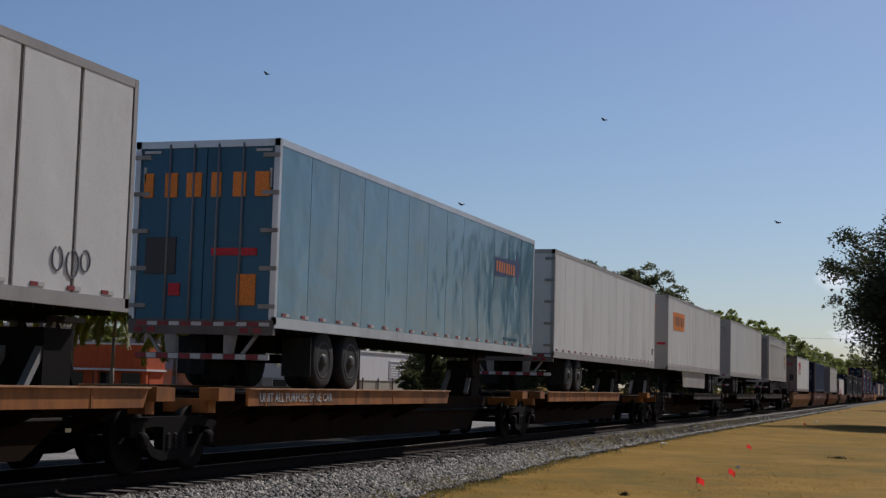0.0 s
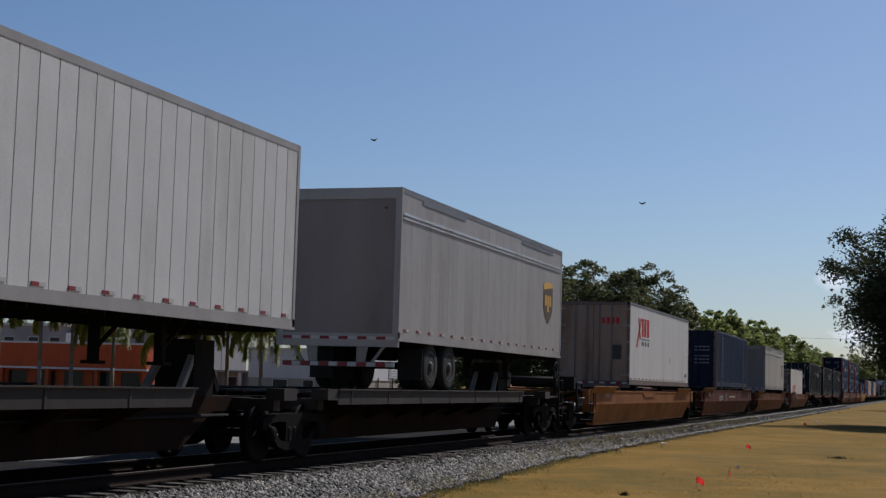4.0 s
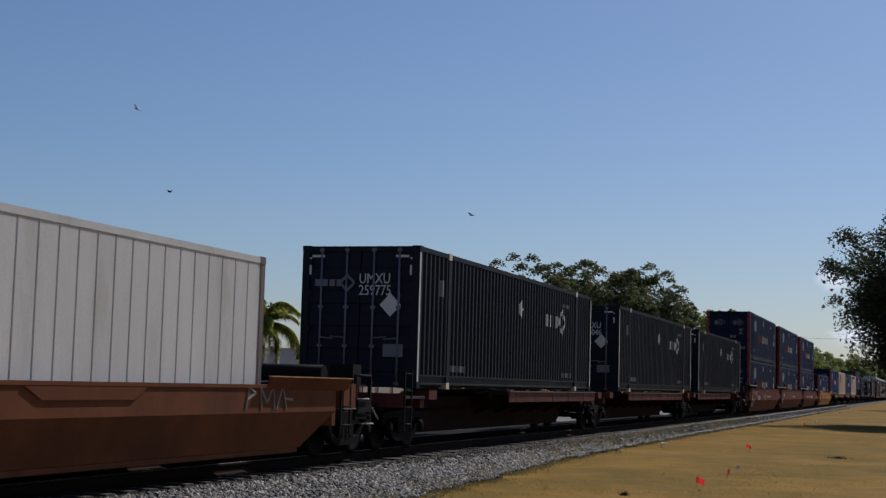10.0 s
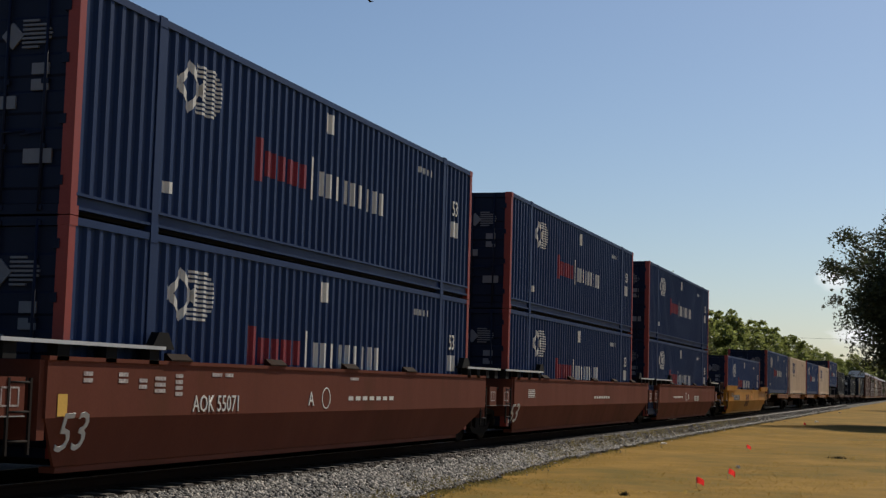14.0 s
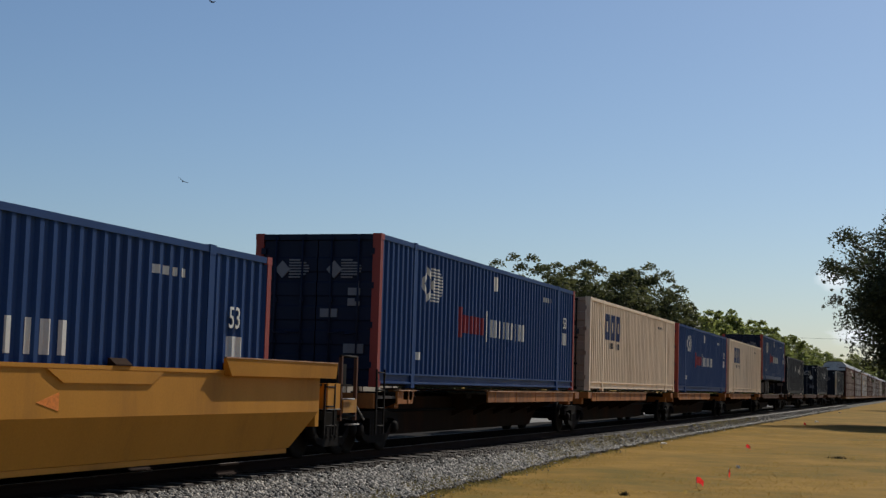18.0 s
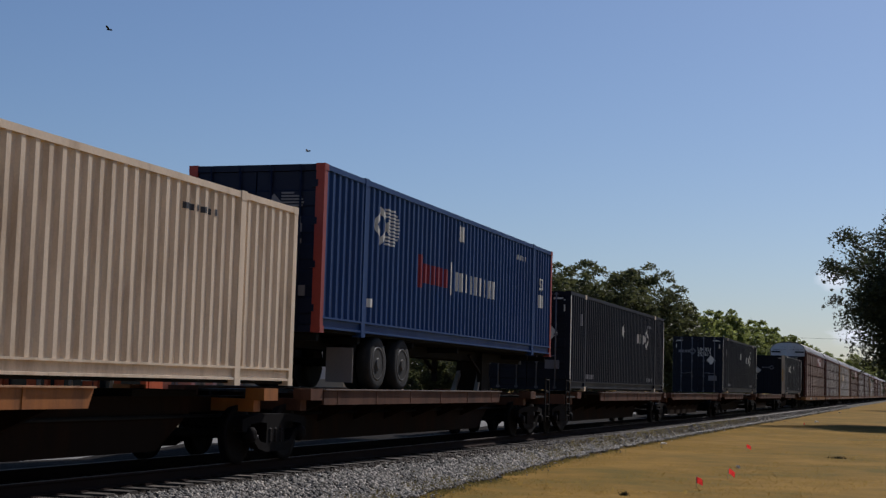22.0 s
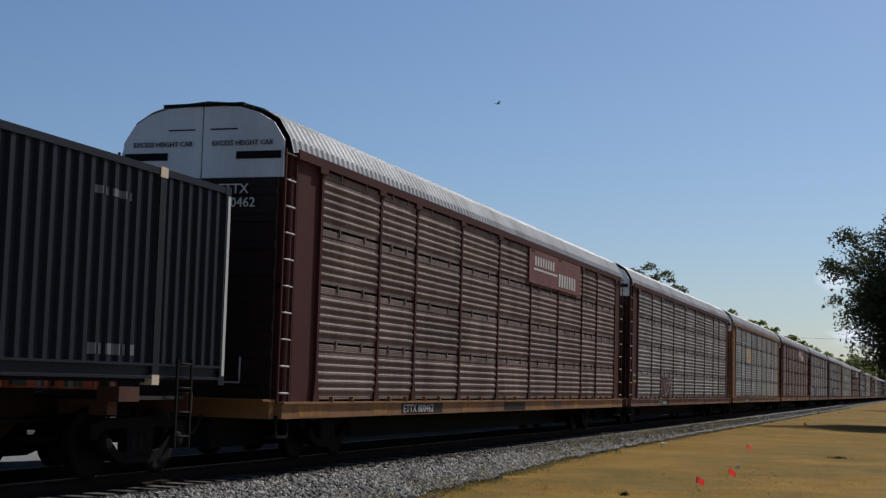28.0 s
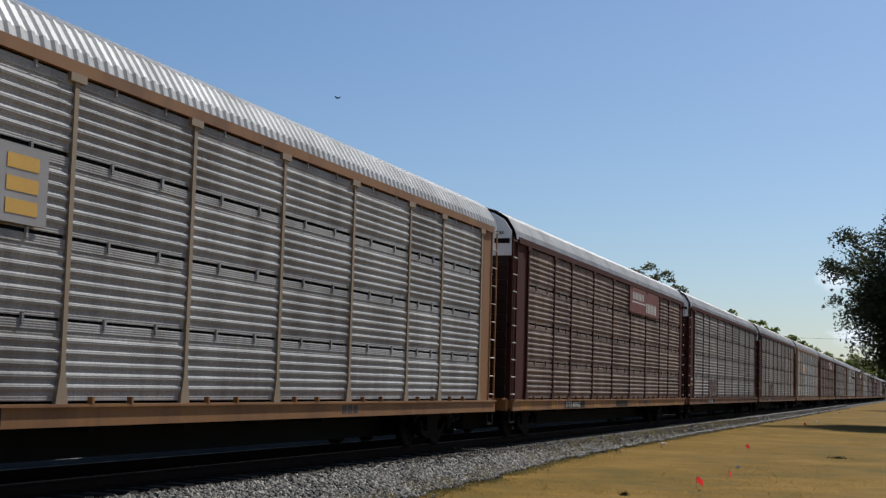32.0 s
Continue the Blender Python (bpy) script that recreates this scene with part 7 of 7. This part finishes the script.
def buildings():
    g = GROUND
    # white warehouse with a beige lower wall
    b = thing("warehouse", "low white stucco warehouse with a beige lower wall", "building")
    boxed("wall", "stucco_white", b, (-58.5, -49, 120, 143, 1.35, 3.95), label="white upper wall")
    boxed("lower_wall", "stucco_beige", b, (-58.44, -49.06, 120.06, 142.94, g, 1.35))
    boxed("coping", "stucco_white", b, (-58.6, -48.9, 119.9, 143.1, 3.95, 4.1))
    boxed("roof", "stucco_grey", b, (-58.4, -49.2, 120.2, 142.8, 3.96, 3.99))
    opening(b, "sign", "door_blue", "x", 121.0, 122.6, 1.6, 2.9, -49)
    q = opening(b, "sign_board", "stucco_grey", "x", 131.5, 134.3, 1.7, 3.2, -49)
    boxed("sign_lines", "stucco_white", q, *[(-48.985, -48.975, 131.9, 133.9, 1.9 + k * 0.24, 2.0 + k * 0.24) for k in range(5)])
    opening(b, "window", "dark_glass", "y", -53.0, -52.0, 0.2, 1.2, 120.06)
    opening(b, "window", "dark_glass", "y", -56.0, -54.6, 0.2, 1.2, 120.06)
    for y in (120.6, 124.5, 128.5, 132.5, 137.0):
        boxed("downpipe", "pole", b, (-49.02, -48.92, y, y + 0.1, g, 1.6))
    # beige low building with white porch posts
    b = thing("low_building", "low beige building with white porch posts behind palms", "building")
    boxed("wall", "stucco_beige", b, (-72.5, -56.5, 124, 132, g, 1.75))
    boxed("roof", "stucco_grey", b, (-72.8, -56.2, 123.3, 132.4, 1.75, 1.95))
    boxed("upper_wall", "stucco_grey", b, (-60.5, -56.6, 126, 131.9, 1.95, 3.7), label="grey upper wall")
    boxed("upper_roof", "stucco_white", b, (-60.7, -56.4, 125.8, 132.1, 3.7, 3.85))
    for x in (-70.4, -68.2, -66.1, -63.8, -61.2, -58.7, -57.6):
        boxed("porch_post", "stucco_white", b, (x, x + 0.35, 123.4, 123.75, g, 1.75))
    opening(b, "door", "dark_glass", "y", -62.6, -61.6, g + 0.1, 1.3, 124)
    opening(b, "window", "dark_glass", "y", -59.9, -58.9, 0.2, 1.2, 124)
    # orange shop
    b = thing("shop", "orange stucco shop with a white band over dark windows", "building")
    boxed("wall", "stucco_orange", b, (-82.0, -66.2, 115, 118.4, 1.75, 3.95), label="orange upper wall")
    boxed("shop_front", "stucco_orange", b, (-81.9, -66.3, 115.8, 118.3, g, 1.75))
    boxed("band", "stucco_white", b, (-82.1, -66.1, 114.9, 118.5, 1.60, 1.78), label="white band")
    boxed("coping", "stucco_white", b, (-82.1, -66.1, 114.9, 118.5, 3.95, 4.12))
    for x in (-81.2, -78.2, -75.2, -72.2, -69.2):
        opening(b, "shop_window", "dark_glass", "y", x, x + 2.0, 0.0, 1.45, 115.8, "stucco_orange")
    for x in (-81.8, -76.8, -71.6, -66.6):
        boxed("pillar", "stucco_orange", b, (x, x + 0.4, 115.02, 115.4, g, 1.6))
    # two-storey grey house behind it
    b = thing("house", "grey two-storey house with a low brown roof", "house")
    boxed("wall", "stucco_grey", b, (-79.6, -70.5, 134, 144, g, 7.7))
    bm = bmesh.new()
    pts = [(-80.2, 133.3, 7.7), (-69.9, 133.3, 7.7), (-69.9, 144.7, 7.7), (-80.2, 144.7, 7.7)]
    v = [bm.verts.new(p) for p in pts] + [bm.verts.new((-77.2, 139, 8.6)), bm.verts.new((-73.3, 139, 8.6))]
    for f in ((0, 1, 5, 4), (1, 2, 5), (2, 3, 4, 5), (3, 0, 4), (0, 3, 2, 1)):
        bm.faces.new([v[k] for k in f])
    part("roof", bm, "roof_brown", b, "brown hipped roof")
    for x in (-78.6, -75.6, -72.6):
        opening(b, "window", "dark_glass", "y", x, x + 1.1, 4.6, 6.0, 134)
    b = thing("flat_roofed_building", "pale flat-roofed building behind the palms", "building")
    boxed("wall", "stucco_grey", b, (-93.5, -84.5, 130, 140, g, 6.1))
    boxed("coping", "stucco_white", b, (-93.7, -84.3, 129.8, 140.2, 6.1, 6.4))
    for x in (-92.0, -89.0, -86.4):
        opening(b, "window", "dark_glass", "y", x, x + 1.2, 3.6, 4.9, 130)


def pole(deg, r, top, arms=2, label="weathered wooden utility pole with crossarms"):
    x, y = polar(deg, r)
    p = thing("utility_pole", label, "utility pole", "utility poles")
    p.location = (x, y, GROUND)
    bm = bmesh.new()
    bar(bm, (0, 0, -0.3), (0, 0, top - GROUND), 0.17, 10, 0.12)
    part("post", bm, "pole", p)
    for k in range(arms):
        z = top - GROUND - 0.5 - k * 1.0
        boxed("crossarm", "pole", p, (-0.9, 0.9, -0.06, 0.06, z, z + 0.12))
        for q in (-0.8, -0.3, 0.3, 0.8):
            bm = bmesh.new()
            lathe(bm, [(0, 0.03), (0.05, 0.06), (0.1, 0.04), (0.15, 0.05), (0.18, 0.02)], (q, 0, z + 0.12), "z", 8)
            part("insulator", bm, "stucco_grey", p)
    return Vector((x, y, top))


def wire(a, b, sag, label="thin sagging overhead wire"):
    bm = bmesh.new()
    pts = [a.lerp(b, k / 14) - Vector((0, 0, sag * 4 * (k / 14) * (1 - k / 14))) for k in range(15)]
    rings = [[bm.verts.new(p + Vector((0, 0.025 * math.cos(k * 1.257), 0.025 * math.sin(k * 1.257)))) for k in range(5)] for p in pts]
    for p, q in zip(rings, rings[1:]):
        for k in range(5):
            bm.faces.new((p[k], p[(k + 1) % 5], q[(k + 1) % 5], q[k]))
    w = new("overhead_wire", finish("overhead_wire", bm, "pole"))
    tagged(w, label, "wire", "overhead wires")


def poles():
    tops = [pole(30.1, 150, 11.2), pole(25.2, 165, 9.9), pole(22.4, 175, 6.4, 1), pole(22.05, 178, 9.9), pole(20.5, 195, 9.9, 2)]
    wire(tops[0], tops[1], 1.2)
    wire(tops[1], tops[3], 1.0)
    wire(tops[3], tops[4], 0.6)
    wire(pole(6.0, 300, 12.6, 1), pole(0.5, 300, 12.4, 1), 0.2)
    x, y = polar(27.05, 150)
    m = thing("antenna_mast", "thin metal antenna mast above the palms", "antenna")
    m.location = (x, y, GROUND)
    bm = bmesh.new()
    bar(bm, (0, 0, 0), (0, 0, 12.4), 0.05, 6, 0.02)
    part("mast", bm, "lamp_metal", m)
    x, y = polar(21.65, 112)
    s = thing("street_lamp", "metal street lamp with a curved arm", "street lamp")
    s.location = (x, y, GROUND)
    bm = bmesh.new()
    bar(bm, (0, 0, 0), (0, 0, 7.15), 0.13, 10, 0.09)
    part("post", bm, "pole", s)
    bm = bmesh.new()
    pts = [(0, 0, 6.9), (0.55, 0.2, 7.2), (1.1, 0.4, 7.4), (1.75, 0.62, 7.45)]
    for p, q in zip(pts, pts[1:]):
        bar(bm, p, q, 0.04, 8)
    part("arm", bm, "lamp_metal", s)
    bm = bmesh.new()
    lathe(bm, [(0, 0.08), (0.08, 0.2), (0.2, 0.22), (0.34, 0.15), (0.45, 0.05)], (1.8, 0.64, 7.2), "z", 14)
    part("lamp_head", bm, "lamp_metal", s)
    # greenery behind the warehouse and beside it
    for k, (a, r, h, w, low, leaf, n) in enumerate(((21.0, 172, 7.8, 2.6, 0.5, "leafdark", 6000), (20.0, 178, 8.3, 2.8, 0.5, "leafdark", 6000), (18.9, 118, 5.0, 1.7, 0.0, "leafdark", 5000), (19.6, 108, 3.0, 1.0, 0.0, "leafdark", 2500), (33.0, 165, 8.8, 3.5, 1.0, "leafdark", 6000), (31.4, 160, 7.6, 2.6, 1.0, "leaflight", 5000))):
        x, y = polar(a, r)
        tree("round bushy tree beyond the track" if k < 2 or k > 3 else "dense dark shrub beyond the track", x, y, h, w, low, leaf, 90 + k, n, 0.22, clumps=80)


# ---------- on the lawn ----------
M["flag"] = leaf_material("pink_red_vinyl", (0.85, 0.07, 0.06), (0.95, 0.10, 0.09), 0.6)
M["wirestem"] = material("flag_wire", (0.2, 0.2, 0.2), 0.4, 0.8)
M["litter"] = material("white_litter", (0.75, 0.74, 0.72), 0.7)
M["clod"] = material("dark_clod", (0.05, 0.045, 0.02), 0.95)


PENNANTS = []


def lawn_things():
    for k, (x, y, turn) in enumerate(((-4.20, 28.88, 0.3), (-4.04, 32.54, -0.5), (-5.31, 47.64, 0.1), (-6.38, 86.06, 0.5))):
        f = thing("marker_flag", "small pink-red utility marker flag on a wire stem", "marker flag", "marker flags on the lawn")
        f.location, f.rotation_euler = (x, y, GROUND), (0, 0.12 * math.sin(k * 2.2), turn)
        bm = bmesh.new()
        bar(bm, (0, 0, -0.05), (0, 0, 0.23), 0.004, 5)
        part("stem", bm, "wirestem", f)
        bm = bmesh.new()
        rows = []
        for i in range(7):
            a = i / 6
            rows.append([bm.verts.new((0.005 + 0.15 * a, 0.025 * math.sin(a * 5 + k), z - 0.07 * a * a)) for z in (0.10, 0.22)])
        for a, b in zip(rows, rows[1:]):
            bm.faces.new((a[0], b[0], b[1], a[1]))
        bmesh.ops.solidify(bm, geom=bm.faces[:], thickness=0.003)
        PENNANTS.append((part("flag", bm, "flag", f), k))
    rnd = random.Random(4)
    for x, y, s in ((-8.39, 50.0, 0.13), (-4.31, 36.7, 0.05), (-6.53, 98.9, 0.16), (-7.6, 150.0, 0.2)):
        bm = bmesh.new()
        slab(bm, [(math.cos(a) * s * rnd.uniform(0.6, 1.1), math.sin(a) * s * rnd.uniform(0.5, 0.9)) for a in np.linspace(0, 5.6, 8)], "z", 0.0, 0.05)
        for v in bm.verts:
            v.co.z += rnd.uniform(0, 0.05)
        o = new("litter", finish("litter", bm, "litter"))
        o.location = (x, y, GROUND + 0.005)
        tagged(o, "crumpled scrap of white litter on the grass", "litter", "litter on the lawn")
    for x, y, s in ((-2.34, 45.0, 0.13), (-5.04, 25.8, 0.03)):
        rng = np.random.default_rng(int(s * 100))
        n = 90
        p = rng.normal(size=(n, 3)) * np.array((s, s, 0.0))
        h = rng.uniform(0.03, 0.10, n)
        d = rng.normal(size=(n, 3)) * 0.012
        d[:, 2] = 0
        tip = p + np.stack([rng.normal(0, 0.03, n), rng.normal(0, 0.03, n), h], -1)
        o = new("weed_tuft", from_arrays("weed_tuft", np.stack([p - d, p + d, tip], 1).reshape(-1, 3), np.arange(3 * n).reshape(-1, 3), "clod"))
        o.location = (x, y, GROUND)
        tagged(o, "dark tuft of weeds in the dry lawn", "weed", "weeds")


# ---------- clouds, birds ----------
def cloud(label, deg, elev, wide, high, seed):
    """A far small cumulus: a soft-edged backdrop 3.5 km off."""
    m = bpy.data.materials.new("glowing_cloud")
    m.use_nodes = True
    t = m.node_tree
    N, K = t.nodes.new, t.links.new
    t.nodes.remove(t.nodes["Principled BSDF"])
    co = N("ShaderNodeTexCoord")
    ln = N("ShaderNodeVectorMath")
    ln.operation = "LENGTH"
    K(co.outputs["Object"], ln.inputs[0])
    ns = N("ShaderNodeTexNoise")
    mp = N("ShaderNodeMapping")
    mp.inputs["Location"].default_value = (seed, seed * 1.7, 0)
    K(co.outputs["Object"], mp.inputs[0])
    K(mp.outputs[0], ns.inputs[0])
    ns.inputs["Scale"].default_value, ns.inputs["Detail"].default_value = 1.7, 5
    mr = N("ShaderNodeMapRange")
    K(ln.outputs["Value"], mr.inputs[0])
    mr.inputs[1].default_value, mr.inputs[2].default_value, mr.inputs[3].default_value, mr.inputs[4].default_value = 0.0, 1.0, 0.75, -0.35
    ad = N("ShaderNodeMath")
    ad.operation = "ADD"
    K(mr.outputs[0], ad.inputs[0])
    K(ns.outputs[0], ad.inputs[1])
    al = N("ShaderNodeMapRange")
    K(ad.outputs[0], al.inputs[0])
    al.inputs[1].default_value, al.inputs[2].default_value, al.inputs[3].default_value, al.inputs[4].default_value = 0.55, 1.2, 0.0, 0.62
    # The disc glows by itself in place of sunlight on the cloud.
    em, tr, mx = N("ShaderNodeEmission"), N("ShaderNodeBsdfTransparent"), N("ShaderNodeMixShader")
    em.inputs[0].default_value, em.inputs[1].default_value = (0.95, 0.97, 1.0, 1), CLOUD_GLOW
    K(al.outputs[0], mx.inputs[0])
    K(tr.outputs[0], mx.inputs[1])
    K(em.outputs[0], mx.inputs[2])
    K(mx.outputs[0], t.nodes["Material Output"].inputs[0])
    bm = bmesh.new()
    slab(bm, [(math.cos(a), math.sin(a)) for a in np.linspace(0, math.tau, 33)[:-1]], "y", -0.01, 0.0)
    o = new("cloud", finish("cloud", bm, m))
    r = 3500
    o.matrix_world = Matrix.Translation((-math.sin(radians(deg)) * math.cos(radians(elev)) * r, math.cos(radians(deg)) * math.cos(radians(elev)) * r, math.sin(radians(elev)) * r + EYE)) @ pose(0, 0, 0, 0, 0, deg) @ Matrix.Diagonal((wide, 1, high, 1))
    o.visible_shadow = False
    tagged(o, label, "cloud", kind="structure")


CLOUD_GLOW = 1.15
M["plumage"] = material("black_plumage", (0.012, 0.011, 0.010), 0.8, vary=0.3)


def bird():
    b = thing("soaring_bird", "dark broad-winged bird soaring high overhead", "bird", "soaring birds")
    bm = bmesh.new()
    lathe(bm, [(-0.34, 0.02), (-0.25, 0.09), (0.0, 0.12), (0.22, 0.08), (0.30, 0.05), (0.36, 0.045), (0.42, 0.015)], (0, 0, 0), "z", 10)
    bmesh.ops.rotate(bm, verts=bm.verts, matrix=Matrix.Rotation(-math.pi / 2, 3, "X"))
    part("body", bm, "plumage", b)
    for s in (-1, 1):
        bm = bmesh.new()
        pts = [(0.06, 0.16), (0.45, 0.24), (0.85, 0.14), (1.0, -0.02), (0.82, -0.12), (0.4, -0.2), (0.06, -0.14)]
        slab(bm, [(s * x, y) for x, y in pts], "z", -0.012, 0.012)
        for v in bm.verts:
            v.co.z += abs(v.co.x) * 0.28
        part("wing", bm, "plumage", b)
    bm = bmesh.new()
    slab(bm, [(-0.07, -0.28), (0.07, -0.28), (0.16, -0.56), (-0.16, -0.56)], "z", -0.01, 0.01)
    part("tail", bm, "plumage", b)
    return b


# seconds, degrees to the left of the track's direction, degrees above the horizon
FLIGHTS = {
    'a': [(0, 25.71, 11.97), (1, 26.42, 12.79), (2, 27.15, 14.16), (3, 27.87, 16.02), (5, 29.3, 20.14), (32, 50.7, 28.22)],
    'b': [(0, 12.07, 10.56), (1, 13.47, 9.57), (2, 16.13, 9.3), (2.5, 17.47, 9.31), (4.5, 22.61, 9.64), (5.5, 25.46, 9.83), (6, 26.88, 9.84), (7, 29.71, 10.06), (8, 31.57, 10.22), (9, 31.9, 10.3), (10.5, 30.2, 10.31), (12, 30.6, 9.49), (13, 32.15, 9.13), (15, 34.66, 9.88), (17, 37.62, 10.7), (32, 52.51, 9.91)],
    'c': [(0, 5.24, 6.56), (1, 6.34, 6.88), (2, 7.83, 6.99), (2.5, 8.62, 7.09), (4.5, 11.14, 7.34), (5.5, 11.92, 6.95), (6, 12.34, 6.94), (7, 13.24, 6.86), (8, 14.25, 6.39), (9, 15.83, 6.54), (10.5, 18.06, 6.77), (12, 20.13, 6.76), (13, 21.55, 6.47), (15, 25.57, 6.9), (17.5, 29.47, 7.71), (19, 27.6, 7.36), (20.5, 25.2, 7.69), (21.5, 24.21, 8.39), (22, 23.97, 9.02), (22.5, 23.49, 9.71), (23, 23.16, 10.42), (23.5, 22.66, 11.18), (24, 21.86, 11.57), (24.5, 20.6, 11.63), (25.5, 17.56, 11.66), (26.4, 15.22, 11.57), (27, 15.13, 11.55), (27.5, 15.56, 11.43), (28, 16.38, 11.15), (28.5, 17.4, 10.99), (29, 18.5, 10.96), (29.5, 19.61, 10.77), (30, 20.68, 10.61), (30.5, 21.75, 10.63), (31, 22.45, 10.87), (31.5, 22.73, 11.04), (32, 22.84, 11.17)],
    'd': [(0, 17.73, 7.1), (1, 20.35, 5.74), (3, 24.76, 3.34), (32, 29.13, 2.29)],
    'e': [(0, 33.68, 7.35), (5.5, 31.31, 7.98), (8, 30.76, 7.77), (10, 29.35, 7.16), (14, 26.59, 4.39), (32, 22.46, 1.62)],
    'f': [(0, -5.63, 24.25), (10, 10.36, 16.54), (12, 16.36, 14.93), (13, 19.44, 14.84), (15, 23.86, 15.14), (17, 26.8, 14.93), (19, 29.2, 14.31), (20.5, 28.87, 13.57), (21.5, 30.7, 13.37), (22, 31.99, 13.27), (22.5, 33.33, 13.33), (23, 34.53, 13.26), (25, 39.17, 12.85), (32, 52.65, 11.76)],
}


def flight(rows, r=230.0):
    """Poses along a flight at r metres: the bird faces the way it goes and leans into its turns."""
    ts = [q[0] for q in rows]
    at = lambda t: Vector((-math.sin(radians(float(np.interp(t, ts, [q[1] for q in rows])))) * r, math.cos(radians(float(np.interp(t, ts, [q[1] for q in rows])))) * r, EYE + math.tan(radians(float(np.interp(t, ts, [q[2] for q in rows])))) * r))
    times = sorted({*ts, *np.arange(0, 32.01, 1.0).tolist()})
    out, last = [], None
    for t in times:
        d = at(min(32, t + 0.9)) - at(max(0, t - 0.9))
        h = math.degrees(math.atan2(-d.x, d.y + 0.6 * abs(d.x)))
        if last is not None:
            while h - last > 180:
                h -= 360
            while h - last < -180:
                h += 360
            h = last + max(-50, min(50, h - last))
        lean = 0 if last is None else max(-35, min(35, (last - h) * 1.2))
        last = h
        p = at(t)
        out.append((t, pose(p.x, p.y, p.z, 0, lean + 18 * math.sin(t * 0.9), h)))
    return out


FLOCK = []


def sky_things():
    cloud("small white fair-weather cloud", 19.2, 4.9, 120, 42, 3.0)
    cloud("soft white cloud behind the dark tree", 3.2, 4.45, 68, 58, 7.0)
    cloud("pale low cloud bank near the horizon", 2.2, 2.2, 130, 40, 11.0)
    b = bird()
    for k, name in enumerate(FLIGHTS):
        o = b if k == 0 else copy_thing(b, pose(0, 0, 0))
        FLOCK.append((o, FLIGHTS[name]))


buildings()
poles()
lawn_things()
sky_things()
# ---------- motion ----------
PASSED = ((0, 0.0), (4, 73.0), (8, 146.05), (12, 219.1), (16, 292.09), (20, 364.92), (24, 437.58), (28, 510.04), (32, 582.3))


def spin(thing_, u):
    """Rolls the wheelsets of one wagon while it goes by: a full turn every 2.76 m."""
    for ob in thing_.children:
        if not ob.name.startswith("wheelset"):
            continue
        near = [float(np.interp(u + ob.location.y - y, [s for t, s in PASSED], [t for t, s in PASSED])) for y in (48.0, 8.0)]
        place = ob.location.copy()
        if near[1] - near[0] < 0.2:
            continue
        first = math.ceil(near[0] * FPS)
        rows = [(k / FPS, 79.2 * (k - first)) for k in range(first, int(near[1] * FPS))]
        if rows[0][0] > 0.05:
            rows.insert(0, (0.0, 0.0))
        if rows[-1][0] < 31.95:
            rows.append((32.0, rows[-1][1]))
        walk(ob, [(t, pose(place.x, place.y, place.z, a)) for t, a in rows])


def motions():
    for ob, u, z in TRAIN:
        spin(ob, u)
    for ob, u, z in TRAIN:
        walk(ob, [(t, pose(AXIS, u - s, z)) for t, s in PASSED])
    for ob, rows in FLOCK:
        walk(ob, flight(rows))
    # the small flags swing on their stems in the wind
    for ob, k in PENNANTS:
        walk(ob, [(t, pose(0, 0, 0, 0, 0, 40 * math.sin(t * 0.9 + k * 2.1) + 15 * math.sin(t * 2.3 + k))) for t in range(0, 33)])


motions()
